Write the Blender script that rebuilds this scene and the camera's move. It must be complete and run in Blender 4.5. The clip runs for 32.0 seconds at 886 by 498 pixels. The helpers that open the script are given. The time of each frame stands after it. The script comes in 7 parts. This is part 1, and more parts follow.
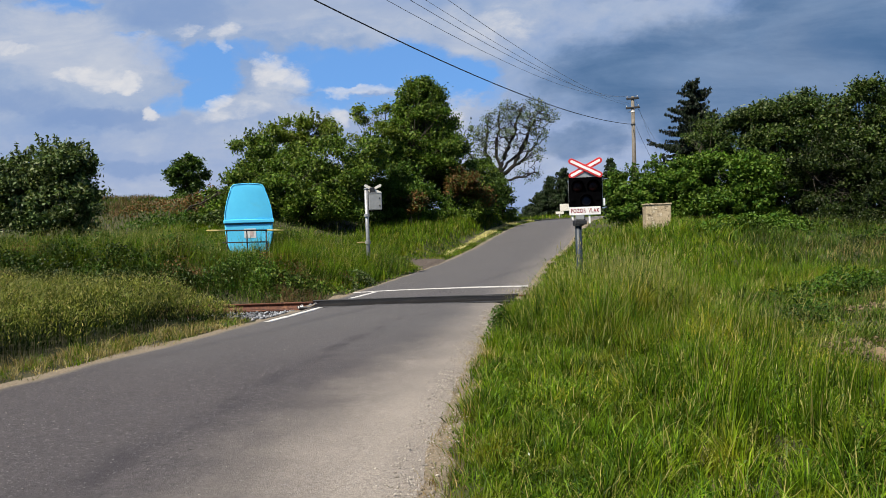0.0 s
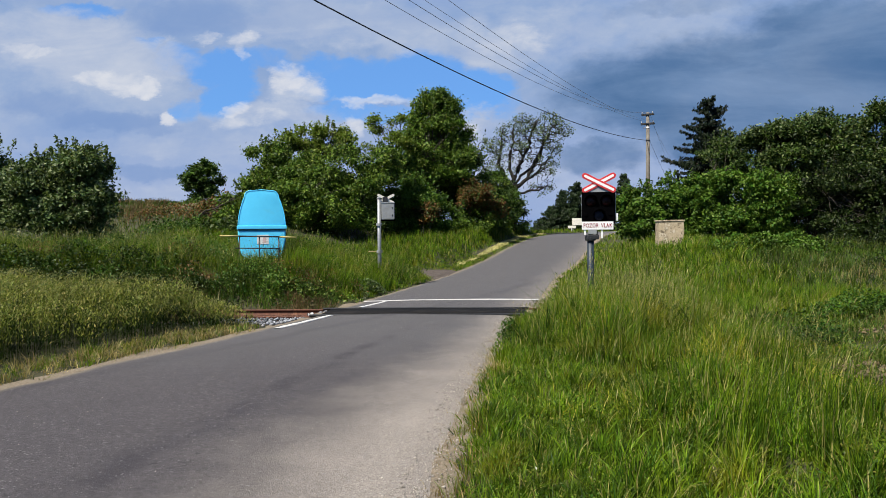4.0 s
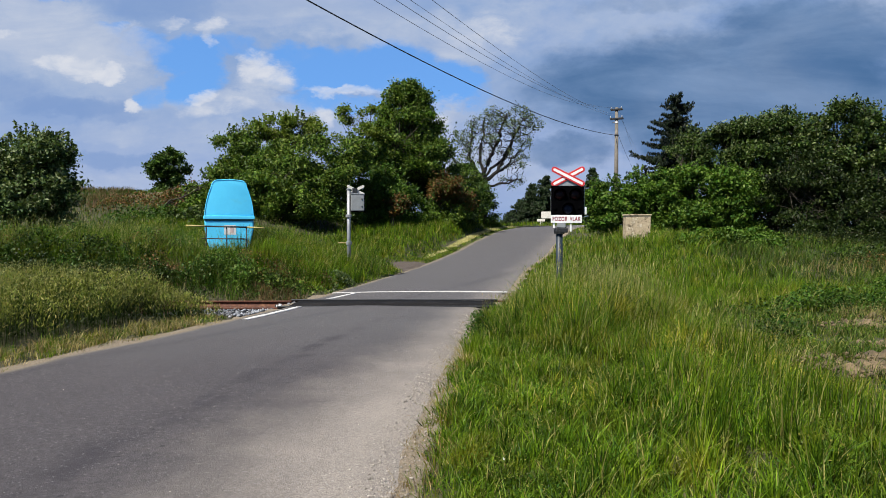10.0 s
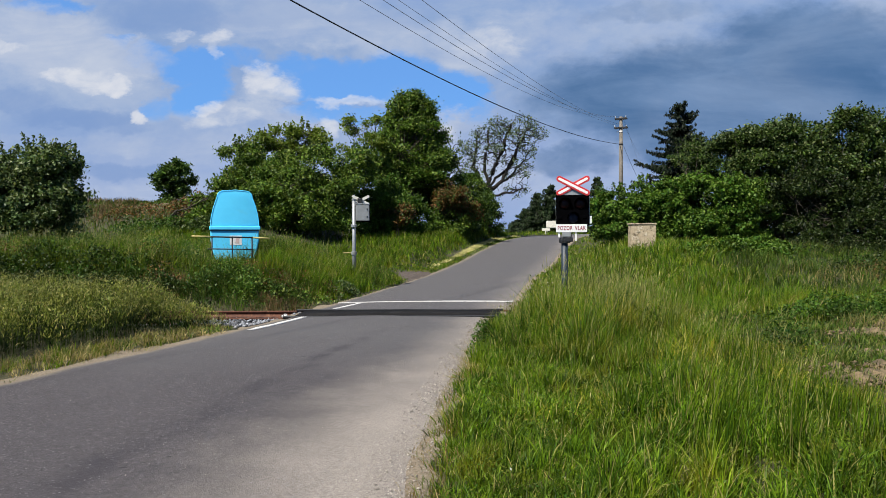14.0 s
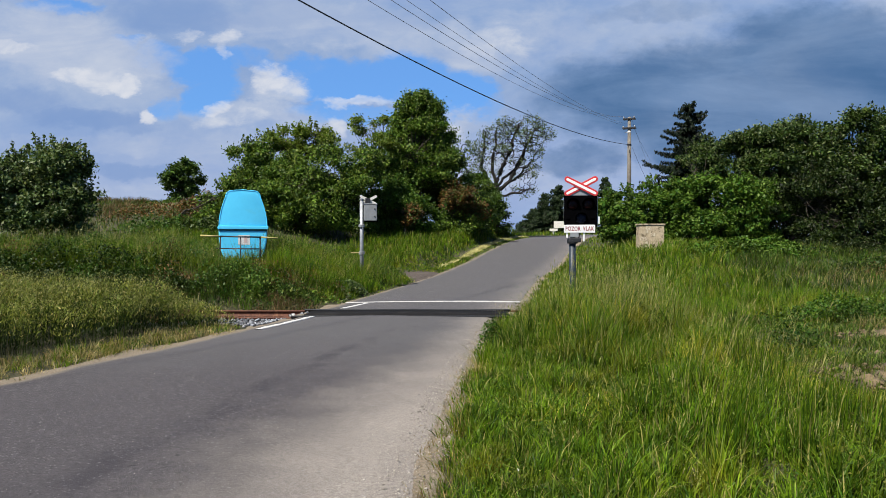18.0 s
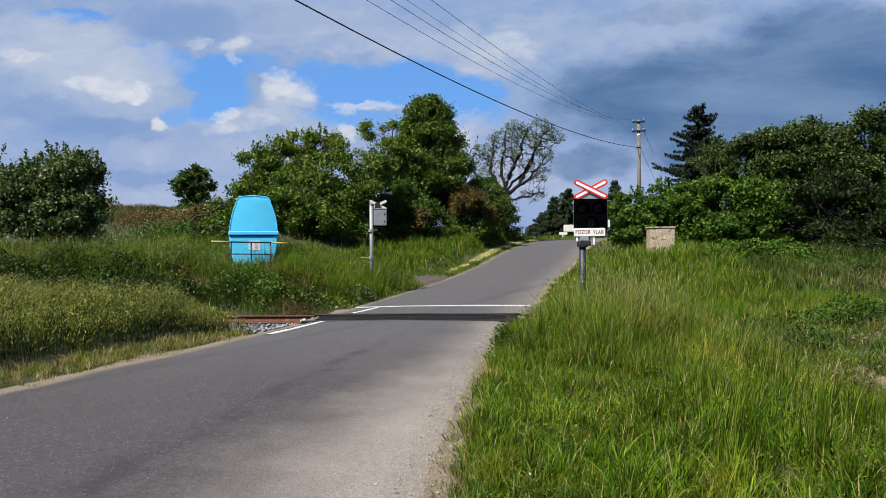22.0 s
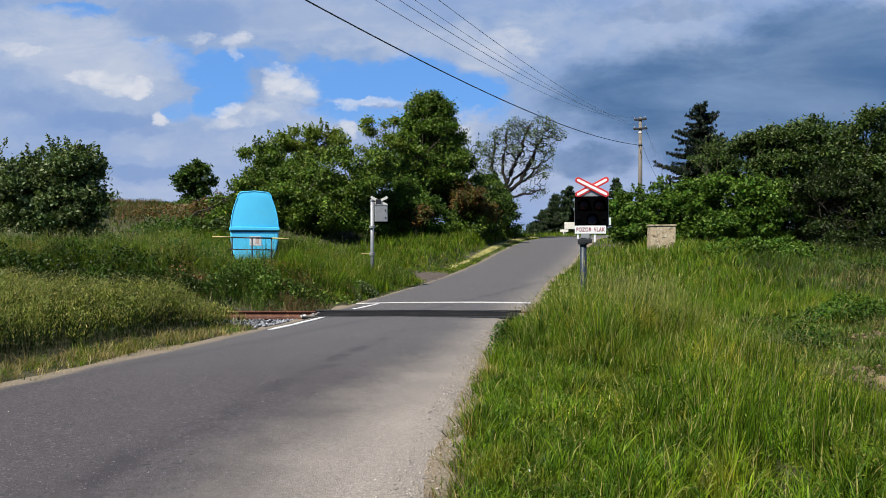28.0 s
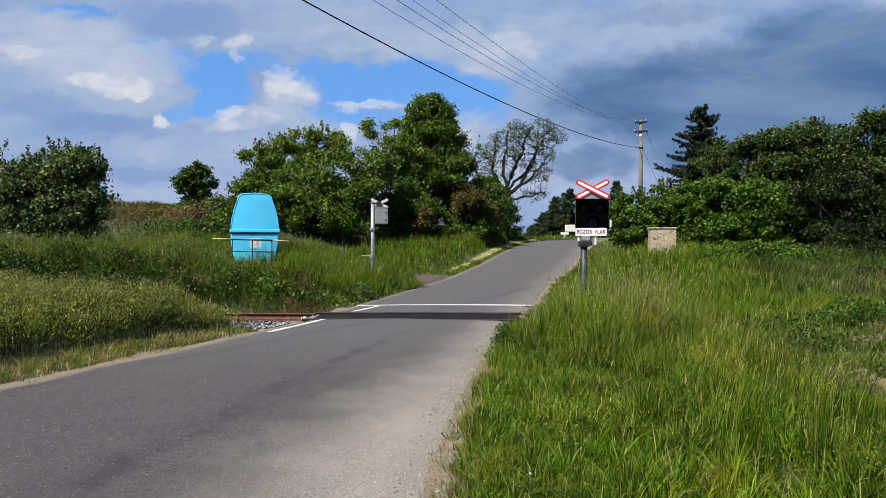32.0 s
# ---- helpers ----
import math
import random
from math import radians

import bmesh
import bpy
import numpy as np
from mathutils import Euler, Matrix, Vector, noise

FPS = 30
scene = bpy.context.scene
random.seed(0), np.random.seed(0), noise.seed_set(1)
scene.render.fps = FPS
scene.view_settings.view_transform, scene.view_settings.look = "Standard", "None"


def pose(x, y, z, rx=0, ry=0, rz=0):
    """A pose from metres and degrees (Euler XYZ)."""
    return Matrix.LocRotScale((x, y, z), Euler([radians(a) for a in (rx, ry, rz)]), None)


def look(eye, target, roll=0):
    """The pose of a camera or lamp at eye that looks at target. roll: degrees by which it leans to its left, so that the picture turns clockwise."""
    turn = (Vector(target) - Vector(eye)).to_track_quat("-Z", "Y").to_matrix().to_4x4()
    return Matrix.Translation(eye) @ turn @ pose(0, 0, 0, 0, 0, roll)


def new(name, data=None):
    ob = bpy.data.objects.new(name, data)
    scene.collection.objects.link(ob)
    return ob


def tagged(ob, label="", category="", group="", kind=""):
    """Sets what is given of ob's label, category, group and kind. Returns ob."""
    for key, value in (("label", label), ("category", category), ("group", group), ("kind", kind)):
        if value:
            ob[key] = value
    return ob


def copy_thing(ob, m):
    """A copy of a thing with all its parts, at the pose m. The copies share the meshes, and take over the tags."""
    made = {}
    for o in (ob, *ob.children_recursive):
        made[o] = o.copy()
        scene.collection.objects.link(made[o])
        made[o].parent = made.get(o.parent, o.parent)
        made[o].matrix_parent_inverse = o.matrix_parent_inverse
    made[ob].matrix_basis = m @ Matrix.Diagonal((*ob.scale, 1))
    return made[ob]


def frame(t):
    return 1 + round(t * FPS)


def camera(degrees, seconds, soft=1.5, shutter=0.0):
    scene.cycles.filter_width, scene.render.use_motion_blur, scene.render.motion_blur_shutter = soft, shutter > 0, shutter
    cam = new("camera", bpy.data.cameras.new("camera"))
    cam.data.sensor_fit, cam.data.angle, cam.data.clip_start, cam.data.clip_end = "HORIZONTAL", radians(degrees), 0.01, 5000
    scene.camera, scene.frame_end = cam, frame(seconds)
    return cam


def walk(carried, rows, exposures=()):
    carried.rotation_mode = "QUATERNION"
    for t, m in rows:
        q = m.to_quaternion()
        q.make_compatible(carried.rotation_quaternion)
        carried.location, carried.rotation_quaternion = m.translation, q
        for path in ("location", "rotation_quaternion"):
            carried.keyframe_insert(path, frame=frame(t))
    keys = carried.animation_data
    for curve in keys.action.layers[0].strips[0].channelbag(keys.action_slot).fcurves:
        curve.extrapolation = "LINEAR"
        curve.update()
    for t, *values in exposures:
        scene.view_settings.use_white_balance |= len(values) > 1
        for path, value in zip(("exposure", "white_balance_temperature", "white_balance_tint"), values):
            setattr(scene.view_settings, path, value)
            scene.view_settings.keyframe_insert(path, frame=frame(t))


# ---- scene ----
# A country road over a single rusty track. x: right, y: ahead, z: up from the road at the crossing.
cam = camera(66.1, 32.0, soft=0.8)
PATH = [
    (0.0, 0.018, 0.009, 1.702, 88.112, 1.981, 1.124),
    (0.5, 0.018, -0.001, 1.7, 88.119, 1.11, 1.346),
    (1.0, 0.011, 0.005, 1.698, 87.929, 0.156, 1.834),
    (1.5, 0.01, 0.002, 1.698, 88.195, 0.068, 2.229),
    (2.0, 0.013, 0.004, 1.698, 88.451, 0.237, 2.362),
    (2.5, 0.009, 0.0, 1.698, 88.667, 0.302, 2.133),
    (3.0, 0.015, 0.004, 1.7, 88.892, 0.324, 2.022),
    (3.5, 0.012, -0.003, 1.702, 89.071, 0.536, 2.059),
    (5.5, 0.007, 0.021, 1.692, 88.906, 0.245, 2.193),
    (6.0, 0.007, 0.031, 1.696, 88.522, -0.024, 1.763),
    (6.5, -0.004, 0.028, 1.697, 88.516, -0.208, 1.118),
    (7.0, -0.004, 0.02, 1.697, 88.388, -0.6, 0.481),
    (7.5, 0.001, 0.016, 1.7, 88.292, -0.583, -0.066),
    (8.0, 0.003, 0.012, 1.697, 88.208, -0.605, -0.493),
    (8.5, 0.007, 0.005, 1.695, 88.182, -0.477, -0.74),
    (9.0, 0.005, 0.001, 1.692, 88.249, -0.333, -0.732),
    (9.5, 0.009, 0.005, 1.697, 88.311, -0.053, -0.611),
    (10.0, 0.008, -0.002, 1.699, 88.395, -0.016, -0.447),
    (10.5, 0.005, -0.003, 1.696, 88.489, 0.078, -0.259),
    (11.0, 0.002, 0.004, 1.697, 88.582, -0.171, -0.153),
    (11.5, 0.0, -0.003, 1.7, 88.662, -0.134, -0.079),
    (12.0, -0.0, -0.003, 1.701, 88.794, -0.13, -0.01),
    (12.5, 0.001, -0.002, 1.699, 88.903, -0.296, 0.016),
    (13.0, 0.0, 0.0, 1.7, 89.0, -0.0, -0.0),
    (13.5, 0.004, -0.004, 1.699, 89.1, 0.188, 0.021),
    (14.0, 0.001, -0.009, 1.699, 89.208, 0.203, -0.04),
    (14.5, 0.002, -0.011, 1.698, 89.263, 0.176, -0.026),
    (16.5, -0.004, -0.013, 1.697, 89.339, 0.223, 0.15),
    (17.0, -0.006, -0.006, 1.698, 89.299, 0.351, 0.278),
    (17.5, -0.009, -0.004, 1.698, 89.228, -0.114, 0.439),
    (18.0, -0.005, -0.011, 1.701, 89.216, 0.035, 0.579),
    (18.5, -0.006, -0.007, 1.696, 89.253, 0.028, 0.746),
    (19.0, -0.004, -0.011, 1.701, 89.3, 0.092, 0.834),
    (19.5, -0.005, -0.014, 1.698, 89.385, 0.223, 0.899),
    (20.0, -0.004, -0.025, 1.697, 89.454, 0.06, 0.974),
    (20.5, -0.001, -0.03, 1.703, 89.507, 0.215, 1.09),
    (21.0, -0.005, -0.037, 1.7, 89.571, 0.448, 1.217),
    (21.5, -0.008, -0.025, 1.697, 89.628, 0.493, 1.303),
    (22.0, -0.01, -0.022, 1.7, 89.583, 0.398, 1.38),
    (22.5, -0.011, -0.02, 1.699, 89.475, 0.269, 1.453),
    (23.0, -0.011, -0.013, 1.697, 89.354, 0.18, 1.513),
    (23.5, -0.013, -0.014, 1.694, 89.189, 0.046, 1.558),
    (24.0, -0.014, -0.006, 1.697, 89.115, -0.012, 1.601),
    (24.5, -0.014, -0.014, 1.7, 89.065, -0.055, 1.626),
    (25.0, -0.012, -0.011, 1.697, 89.031, 0.013, 1.672),
    (25.5, -0.013, -0.014, 1.697, 89.001, -0.179, 1.67),
    (27.5, -0.014, -0.031, 1.704, 89.148, 0.063, 1.57),
    (28.0, -0.011, -0.029, 1.702, 89.294, 0.048, 1.444),
    (28.5, -0.013, -0.032, 1.705, 89.361, 0.148, 1.391),
    (29.0, -0.012, -0.031, 1.704, 89.449, 0.235, 1.383),
    (29.5, -0.012, -0.031, 1.698, 89.508, 0.188, 1.381),
    (30.0, -0.01, -0.024, 1.702, 89.537, 0.203, 1.391),
    (30.5, -0.009, -0.021, 1.702, 89.579, 0.171, 1.406),
    (31.0, -0.016, -0.018, 1.696, 89.599, 0.133, 1.402),
    (31.5, -0.012, -0.016, 1.692, 89.571, 0.573, 1.456),
    (32.0, -0.012, -0.008, 1.694, 89.512, -0.023, 1.477),
]
EXPOSURE = 0.84
walk(cam, [(row[0], pose(*row[1:])) for row in PATH], [(0.0, EXPOSURE, 6850, 10), (2.0, EXPOSURE, 6700, 10), (6.0, EXPOSURE, 6500, 10), (32.0, EXPOSURE, 6500, 10)])

# ---- world, sun ----
SUN_AZ, SUN_EL = -138.0, 55.0   # degrees: azimuth from +y clockwise, elevation
sun_dir = Vector((math.sin(radians(SUN_AZ)) * math.cos(radians(SUN_EL)),
                  math.cos(radians(SUN_AZ)) * math.cos(radians(SUN_EL)), math.sin(radians(SUN_EL))))
sun = new("sun", bpy.data.lights.new("sun", "SUN"))
sun.data.energy, sun.data.angle, sun.data.color = 5.0, radians(2.5), (1.0, 0.95, 0.85)
sun.matrix_basis = look(sun_dir * 200, (0, 0, 0))


class Nodes:
    """Short hand for building node trees."""

    def __init__(self, tree):
        self.t = tree
        tree.nodes.clear()

    def add(self, kind):
        return self.t.nodes.new(kind)

    def put(self, sock, v):
        if isinstance(v, bpy.types.NodeSocket):
            self.t.links.new(v, sock)
        elif v is not None:
            if isinstance(v, (tuple, list)) and len(v) == 3 and sock.type == "RGBA":
                v = (*v, 1)
            sock.default_value = v

    def math(self, op, a, b=None, c=None, clamp=False):
        n = self.add("ShaderNodeMath")
        n.operation, n.use_clamp = op, clamp
        for s, v in zip(n.inputs, (a, b, c)):
            self.put(s, v)
        return n.outputs[0]

    def step(self, v, lo, hi, to0=0.0, to1=1.0):
        n = self.add("ShaderNodeMapRange")
        n.interpolation_type = "SMOOTHSTEP"
        for s, x in zip(n.inputs[:5], (v, lo, hi, to0, to1)):
            self.put(s, x)
        return n.outputs[0]

    def mix(self, f, a, b, blend="MIX"):
        n = self.add("ShaderNodeMix")
        n.data_type, n.blend_type = "RGBA", blend
        self.put(n.inputs[0], f)
        self.put(n.inputs[6], a)
        self.put(n.inputs[7], b)
        return n.outputs[2]

    def noise(self, vec, scale, detail=4.0, rough=0.55, dist=0.0, out=0):
        n = self.add("ShaderNodeTexNoise")
        self.put(n.inputs["Vector"], vec)
        n.inputs["Scale"].default_value = scale
        n.inputs["Detail"].default_value = detail
        n.inputs["Roughness"].default_value = rough
        n.inputs["Distortion"].default_value = dist
        return n.outputs[out]

    def vec(self, op, a, b):
        n = self.add("ShaderNodeVectorMath")
        n.operation = op
        self.put(n.inputs[0], a)
        self.put(n.inputs[3 if op == "SCALE" else 1], b)
        return n.outputs[0]


def build_world():
    w = bpy.data.worlds.new("sky")
    scene.world = w
    w.use_nodes = True
    k = Nodes(w.node_tree)
    S = 0.1
    sky = k.add("ShaderNodeTexSky")
    sky.sky_type, sky.sun_disc, sky.altitude = "NISHITA", False, 250
    sky.sun_elevation, sky.sun_rotation = radians(SUN_EL), radians(SUN_AZ)
    sky.air_density, sky.dust_density, sky.ozone_density = 1.2, 0.6, 2.0
    tc = k.add("ShaderNodeTexCoord").outputs["Generated"]
    sep = k.add("ShaderNodeSeparateXYZ")
    k.put(sep.inputs[0], tc)
    y = k.math("MAXIMUM", sep.outputs[1], 0.04)
    u0, v0 = k.math("DIVIDE", sep.outputs[0], y), k.math("DIVIDE", sep.outputs[2], y)
    uv = k.add("ShaderNodeCombineXYZ")
    k.put(uv.inputs[0], u0)
    k.put(uv.inputs[1], k.math("MULTIPLY", v0, 1.6))
    n1 = k.noise(uv.outputs[0], 3.2, 5, 0.6, 0, 1)
    n2 = k.noise(uv.outputs[0], 11.0, 5, 0.6, 0, 1)
    n3 = k.noise(uv.outputs[0], 34.0, 5, 0.6, 0, 1)
    warp = k.vec("ADD", k.vec("SCALE", k.vec("SUBTRACT", n3, (0.5, 0.5, 0.5)), 0.035), k.vec("ADD", k.vec("SCALE", k.vec("SUBTRACT", n1, (0.5, 0.5, 0.5)), 0.075), k.vec("SCALE", k.vec("SUBTRACT", n2, (0.5, 0.5, 0.5)), 0.085)))
    ws = k.add("ShaderNodeSeparateXYZ")
    k.put(ws.inputs[0], warp)
    u, v = k.math("ADD", u0, ws.outputs[0]), k.math("ADD", v0, k.math("MULTIPLY", ws.outputs[1], 0.6))
    fbm = k.noise(uv.outputs[0], 4.5, 7, 0.62, 0.3)

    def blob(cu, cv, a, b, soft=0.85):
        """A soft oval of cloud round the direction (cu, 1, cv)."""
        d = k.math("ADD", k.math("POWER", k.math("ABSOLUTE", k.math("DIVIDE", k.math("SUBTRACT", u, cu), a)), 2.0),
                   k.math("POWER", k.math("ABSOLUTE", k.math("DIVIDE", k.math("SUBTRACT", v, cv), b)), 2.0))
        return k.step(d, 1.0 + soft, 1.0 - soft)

    def union(items):
        m = None
        for it in items:
            b = k.math("MULTIPLY", blob(*it[:4]), it[4])
            m = b if m is None else k.math("MAXIMUM", m, b)
        return m

    def lin(r, g, b):
        return tuple((c / 255) ** 2.2 / S / 2 ** EXPOSURE for c in (r, g, b))

    # a pale layer of cloud, with blue gaps, a dark bank on one side and sunlit puffs
    fine = k.noise(uv.outputs[0], 19.0, 8, 0.62, 0.4)
    wisps = k.noise(k.vec("MULTIPLY", uv.outputs[0], (0.7, 1.9, 1.0)), 5.0, 7, 0.6, 0.6)

    def ragged(mask, amount, lo, hi):
        """The mask with its edge broken up by fine cloud noise."""
        edge = k.step(k.math("ADD", mask, k.math("MULTIPLY", k.math("SUBTRACT", fine, 0.5), amount)), lo, hi)
        return k.math("MULTIPLY", edge, k.step(mask, 0.0, 0.15))

    clear = k.mix(0.55, k.vec("MULTIPLY", sky.outputs[0], (0.25, 0.50, 0.86)), lin(122, 174, 240))
    low = k.step(v0, 0.24, 0.05)
    layer = k.mix(k.step(fbm, 0.35, 0.68), lin(136, 164, 208), lin(168, 185, 214))
    layer = k.mix(k.math("MULTIPLY", low, 0.6), layer, lin(160, 178, 216))
    layer = k.mix(k.step(wisps, 0.5, 0.28, 0.0, 0.4), layer, lin(122, 154, 209))
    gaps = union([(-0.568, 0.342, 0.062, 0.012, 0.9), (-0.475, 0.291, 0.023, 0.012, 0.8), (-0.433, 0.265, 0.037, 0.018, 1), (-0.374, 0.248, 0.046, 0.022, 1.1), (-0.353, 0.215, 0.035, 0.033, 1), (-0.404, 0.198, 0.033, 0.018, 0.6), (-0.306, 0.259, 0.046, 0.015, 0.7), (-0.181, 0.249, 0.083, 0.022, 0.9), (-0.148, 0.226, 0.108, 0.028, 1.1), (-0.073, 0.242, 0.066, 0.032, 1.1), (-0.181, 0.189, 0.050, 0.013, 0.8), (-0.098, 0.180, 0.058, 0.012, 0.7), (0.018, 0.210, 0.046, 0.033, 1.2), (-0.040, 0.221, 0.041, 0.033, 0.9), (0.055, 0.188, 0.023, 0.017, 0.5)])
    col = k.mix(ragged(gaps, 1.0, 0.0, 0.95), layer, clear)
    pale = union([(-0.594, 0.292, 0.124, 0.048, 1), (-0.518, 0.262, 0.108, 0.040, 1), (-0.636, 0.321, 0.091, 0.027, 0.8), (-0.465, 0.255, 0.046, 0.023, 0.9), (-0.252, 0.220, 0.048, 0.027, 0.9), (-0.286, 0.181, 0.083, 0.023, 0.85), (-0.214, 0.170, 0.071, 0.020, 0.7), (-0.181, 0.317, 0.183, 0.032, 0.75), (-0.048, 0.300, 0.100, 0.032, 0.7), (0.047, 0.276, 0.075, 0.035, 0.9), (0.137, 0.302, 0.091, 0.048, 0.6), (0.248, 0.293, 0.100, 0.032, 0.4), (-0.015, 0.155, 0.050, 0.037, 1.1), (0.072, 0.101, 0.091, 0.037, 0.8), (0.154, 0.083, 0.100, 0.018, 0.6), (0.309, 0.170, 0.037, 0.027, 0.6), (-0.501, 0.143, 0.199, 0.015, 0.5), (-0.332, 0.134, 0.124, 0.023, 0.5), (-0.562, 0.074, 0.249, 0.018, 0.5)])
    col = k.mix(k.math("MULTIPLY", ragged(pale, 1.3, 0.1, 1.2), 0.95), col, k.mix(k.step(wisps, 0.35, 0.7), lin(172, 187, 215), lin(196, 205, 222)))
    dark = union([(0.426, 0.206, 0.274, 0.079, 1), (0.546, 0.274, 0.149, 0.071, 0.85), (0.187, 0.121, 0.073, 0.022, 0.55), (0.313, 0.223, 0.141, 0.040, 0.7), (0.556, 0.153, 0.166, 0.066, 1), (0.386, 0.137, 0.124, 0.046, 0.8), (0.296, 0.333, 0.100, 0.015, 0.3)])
    shade = k.mix(k.step(wisps, 0.30, 0.85), lin(74, 109, 152), lin(116, 145, 184))
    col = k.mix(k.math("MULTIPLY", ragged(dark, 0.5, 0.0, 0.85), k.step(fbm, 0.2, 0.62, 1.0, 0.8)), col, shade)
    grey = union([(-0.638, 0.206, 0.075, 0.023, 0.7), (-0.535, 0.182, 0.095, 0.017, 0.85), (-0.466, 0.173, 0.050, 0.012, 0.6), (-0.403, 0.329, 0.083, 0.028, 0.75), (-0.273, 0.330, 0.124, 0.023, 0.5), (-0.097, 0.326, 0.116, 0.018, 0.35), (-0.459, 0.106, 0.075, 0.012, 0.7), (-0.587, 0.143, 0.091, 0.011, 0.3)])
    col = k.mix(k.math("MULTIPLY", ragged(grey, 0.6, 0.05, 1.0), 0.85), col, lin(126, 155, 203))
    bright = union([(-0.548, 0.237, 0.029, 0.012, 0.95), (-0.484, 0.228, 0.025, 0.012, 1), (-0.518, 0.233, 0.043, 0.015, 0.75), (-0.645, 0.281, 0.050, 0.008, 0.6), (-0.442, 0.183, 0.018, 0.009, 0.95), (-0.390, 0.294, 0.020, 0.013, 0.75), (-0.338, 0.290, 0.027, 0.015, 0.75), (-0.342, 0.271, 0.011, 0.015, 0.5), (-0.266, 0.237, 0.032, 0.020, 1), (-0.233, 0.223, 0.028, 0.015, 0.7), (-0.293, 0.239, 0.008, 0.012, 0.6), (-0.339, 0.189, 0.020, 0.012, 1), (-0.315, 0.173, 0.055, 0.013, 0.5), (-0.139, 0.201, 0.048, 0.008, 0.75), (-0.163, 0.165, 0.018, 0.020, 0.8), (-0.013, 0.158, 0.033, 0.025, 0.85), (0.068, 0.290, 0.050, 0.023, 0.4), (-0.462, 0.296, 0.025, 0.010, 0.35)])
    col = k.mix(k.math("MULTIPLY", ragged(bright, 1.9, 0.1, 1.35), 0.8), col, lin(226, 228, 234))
    # the rest of the sky, unseen: broken cloud, dimmed to lower the fill light
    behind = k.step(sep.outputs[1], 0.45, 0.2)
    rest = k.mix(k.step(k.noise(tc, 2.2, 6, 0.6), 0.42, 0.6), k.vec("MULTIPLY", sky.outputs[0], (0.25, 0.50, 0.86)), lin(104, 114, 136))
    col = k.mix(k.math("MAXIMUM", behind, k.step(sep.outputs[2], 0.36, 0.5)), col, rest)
    below = k.step(sep.outputs[2], 0.0, -0.05)
    col = k.mix(below, col, lin(120, 130, 110))
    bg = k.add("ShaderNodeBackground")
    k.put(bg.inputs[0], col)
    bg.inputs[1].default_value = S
    k.t.links.new(bg.outputs[0], k.add("ShaderNodeOutputWorld").inputs[0])


build_world()


# ---- materials ----
def material(name, base, other=None, scale=6.0, rough=0.7, metal=0.0, bump=0.0, bump_scale=60.0, contrast=(0.35, 0.65),
             stain=None, stain_scale=1.3, stain_at=(0.55, 0.7), island=0.0, spec=0.4):
    """A surface with grain and stains: base and other are mixed by fine noise, stain by coarse noise."""
    m = bpy.data.materials.new(name)
    m.use_nodes = True
    k = Nodes(m.node_tree)
    co = k.add("ShaderNodeTexCoord").outputs["Object"]
    other = other or tuple(c * 0.75 for c in base)
    c = k.mix(k.step(k.noise(co, scale, 6, 0.65), *contrast), other, base)
    if stain:
        c = k.mix(k.step(k.noise(co, stain_scale, 5, 0.6, 0.4), *stain_at), c, stain)
    if island:
        hsv = k.add("ShaderNodeHueSaturation")
        r = k.add("ShaderNodeNewGeometry").outputs["Random Per Island"]
        k.put(hsv.inputs["Value"], k.step(r, 0, 1, 1 - island, 1 + island))
        k.put(hsv.inputs["Color"], c)
        c = hsv.outputs[0]
    p = k.add("ShaderNodeBsdfPrincipled")
    k.put(p.inputs["Base Color"], c)
    k.put(p.inputs["Roughness"], k.step(k.noise(co, scale * 2.3, 3), 0.2, 0.8, rough * 0.85, min(1, rough * 1.12)))
    p.inputs["Metallic"].default_value = metal
    p.inputs["Specular IOR Level"].default_value = spec
    if bump:
        b = k.add("ShaderNodeBump")
        b.inputs["Strength"].default_value = bump
        b.inputs["Distance"].default_value = 0.02
        k.put(b.inputs["Height"], k.noise(co, bump_scale, 5, 0.6))
        k.put(p.inputs["Normal"], b.outputs[0])
    k.t.links.new(p.outputs[0], k.add("ShaderNodeOutputMaterial").inputs[0])
    return m


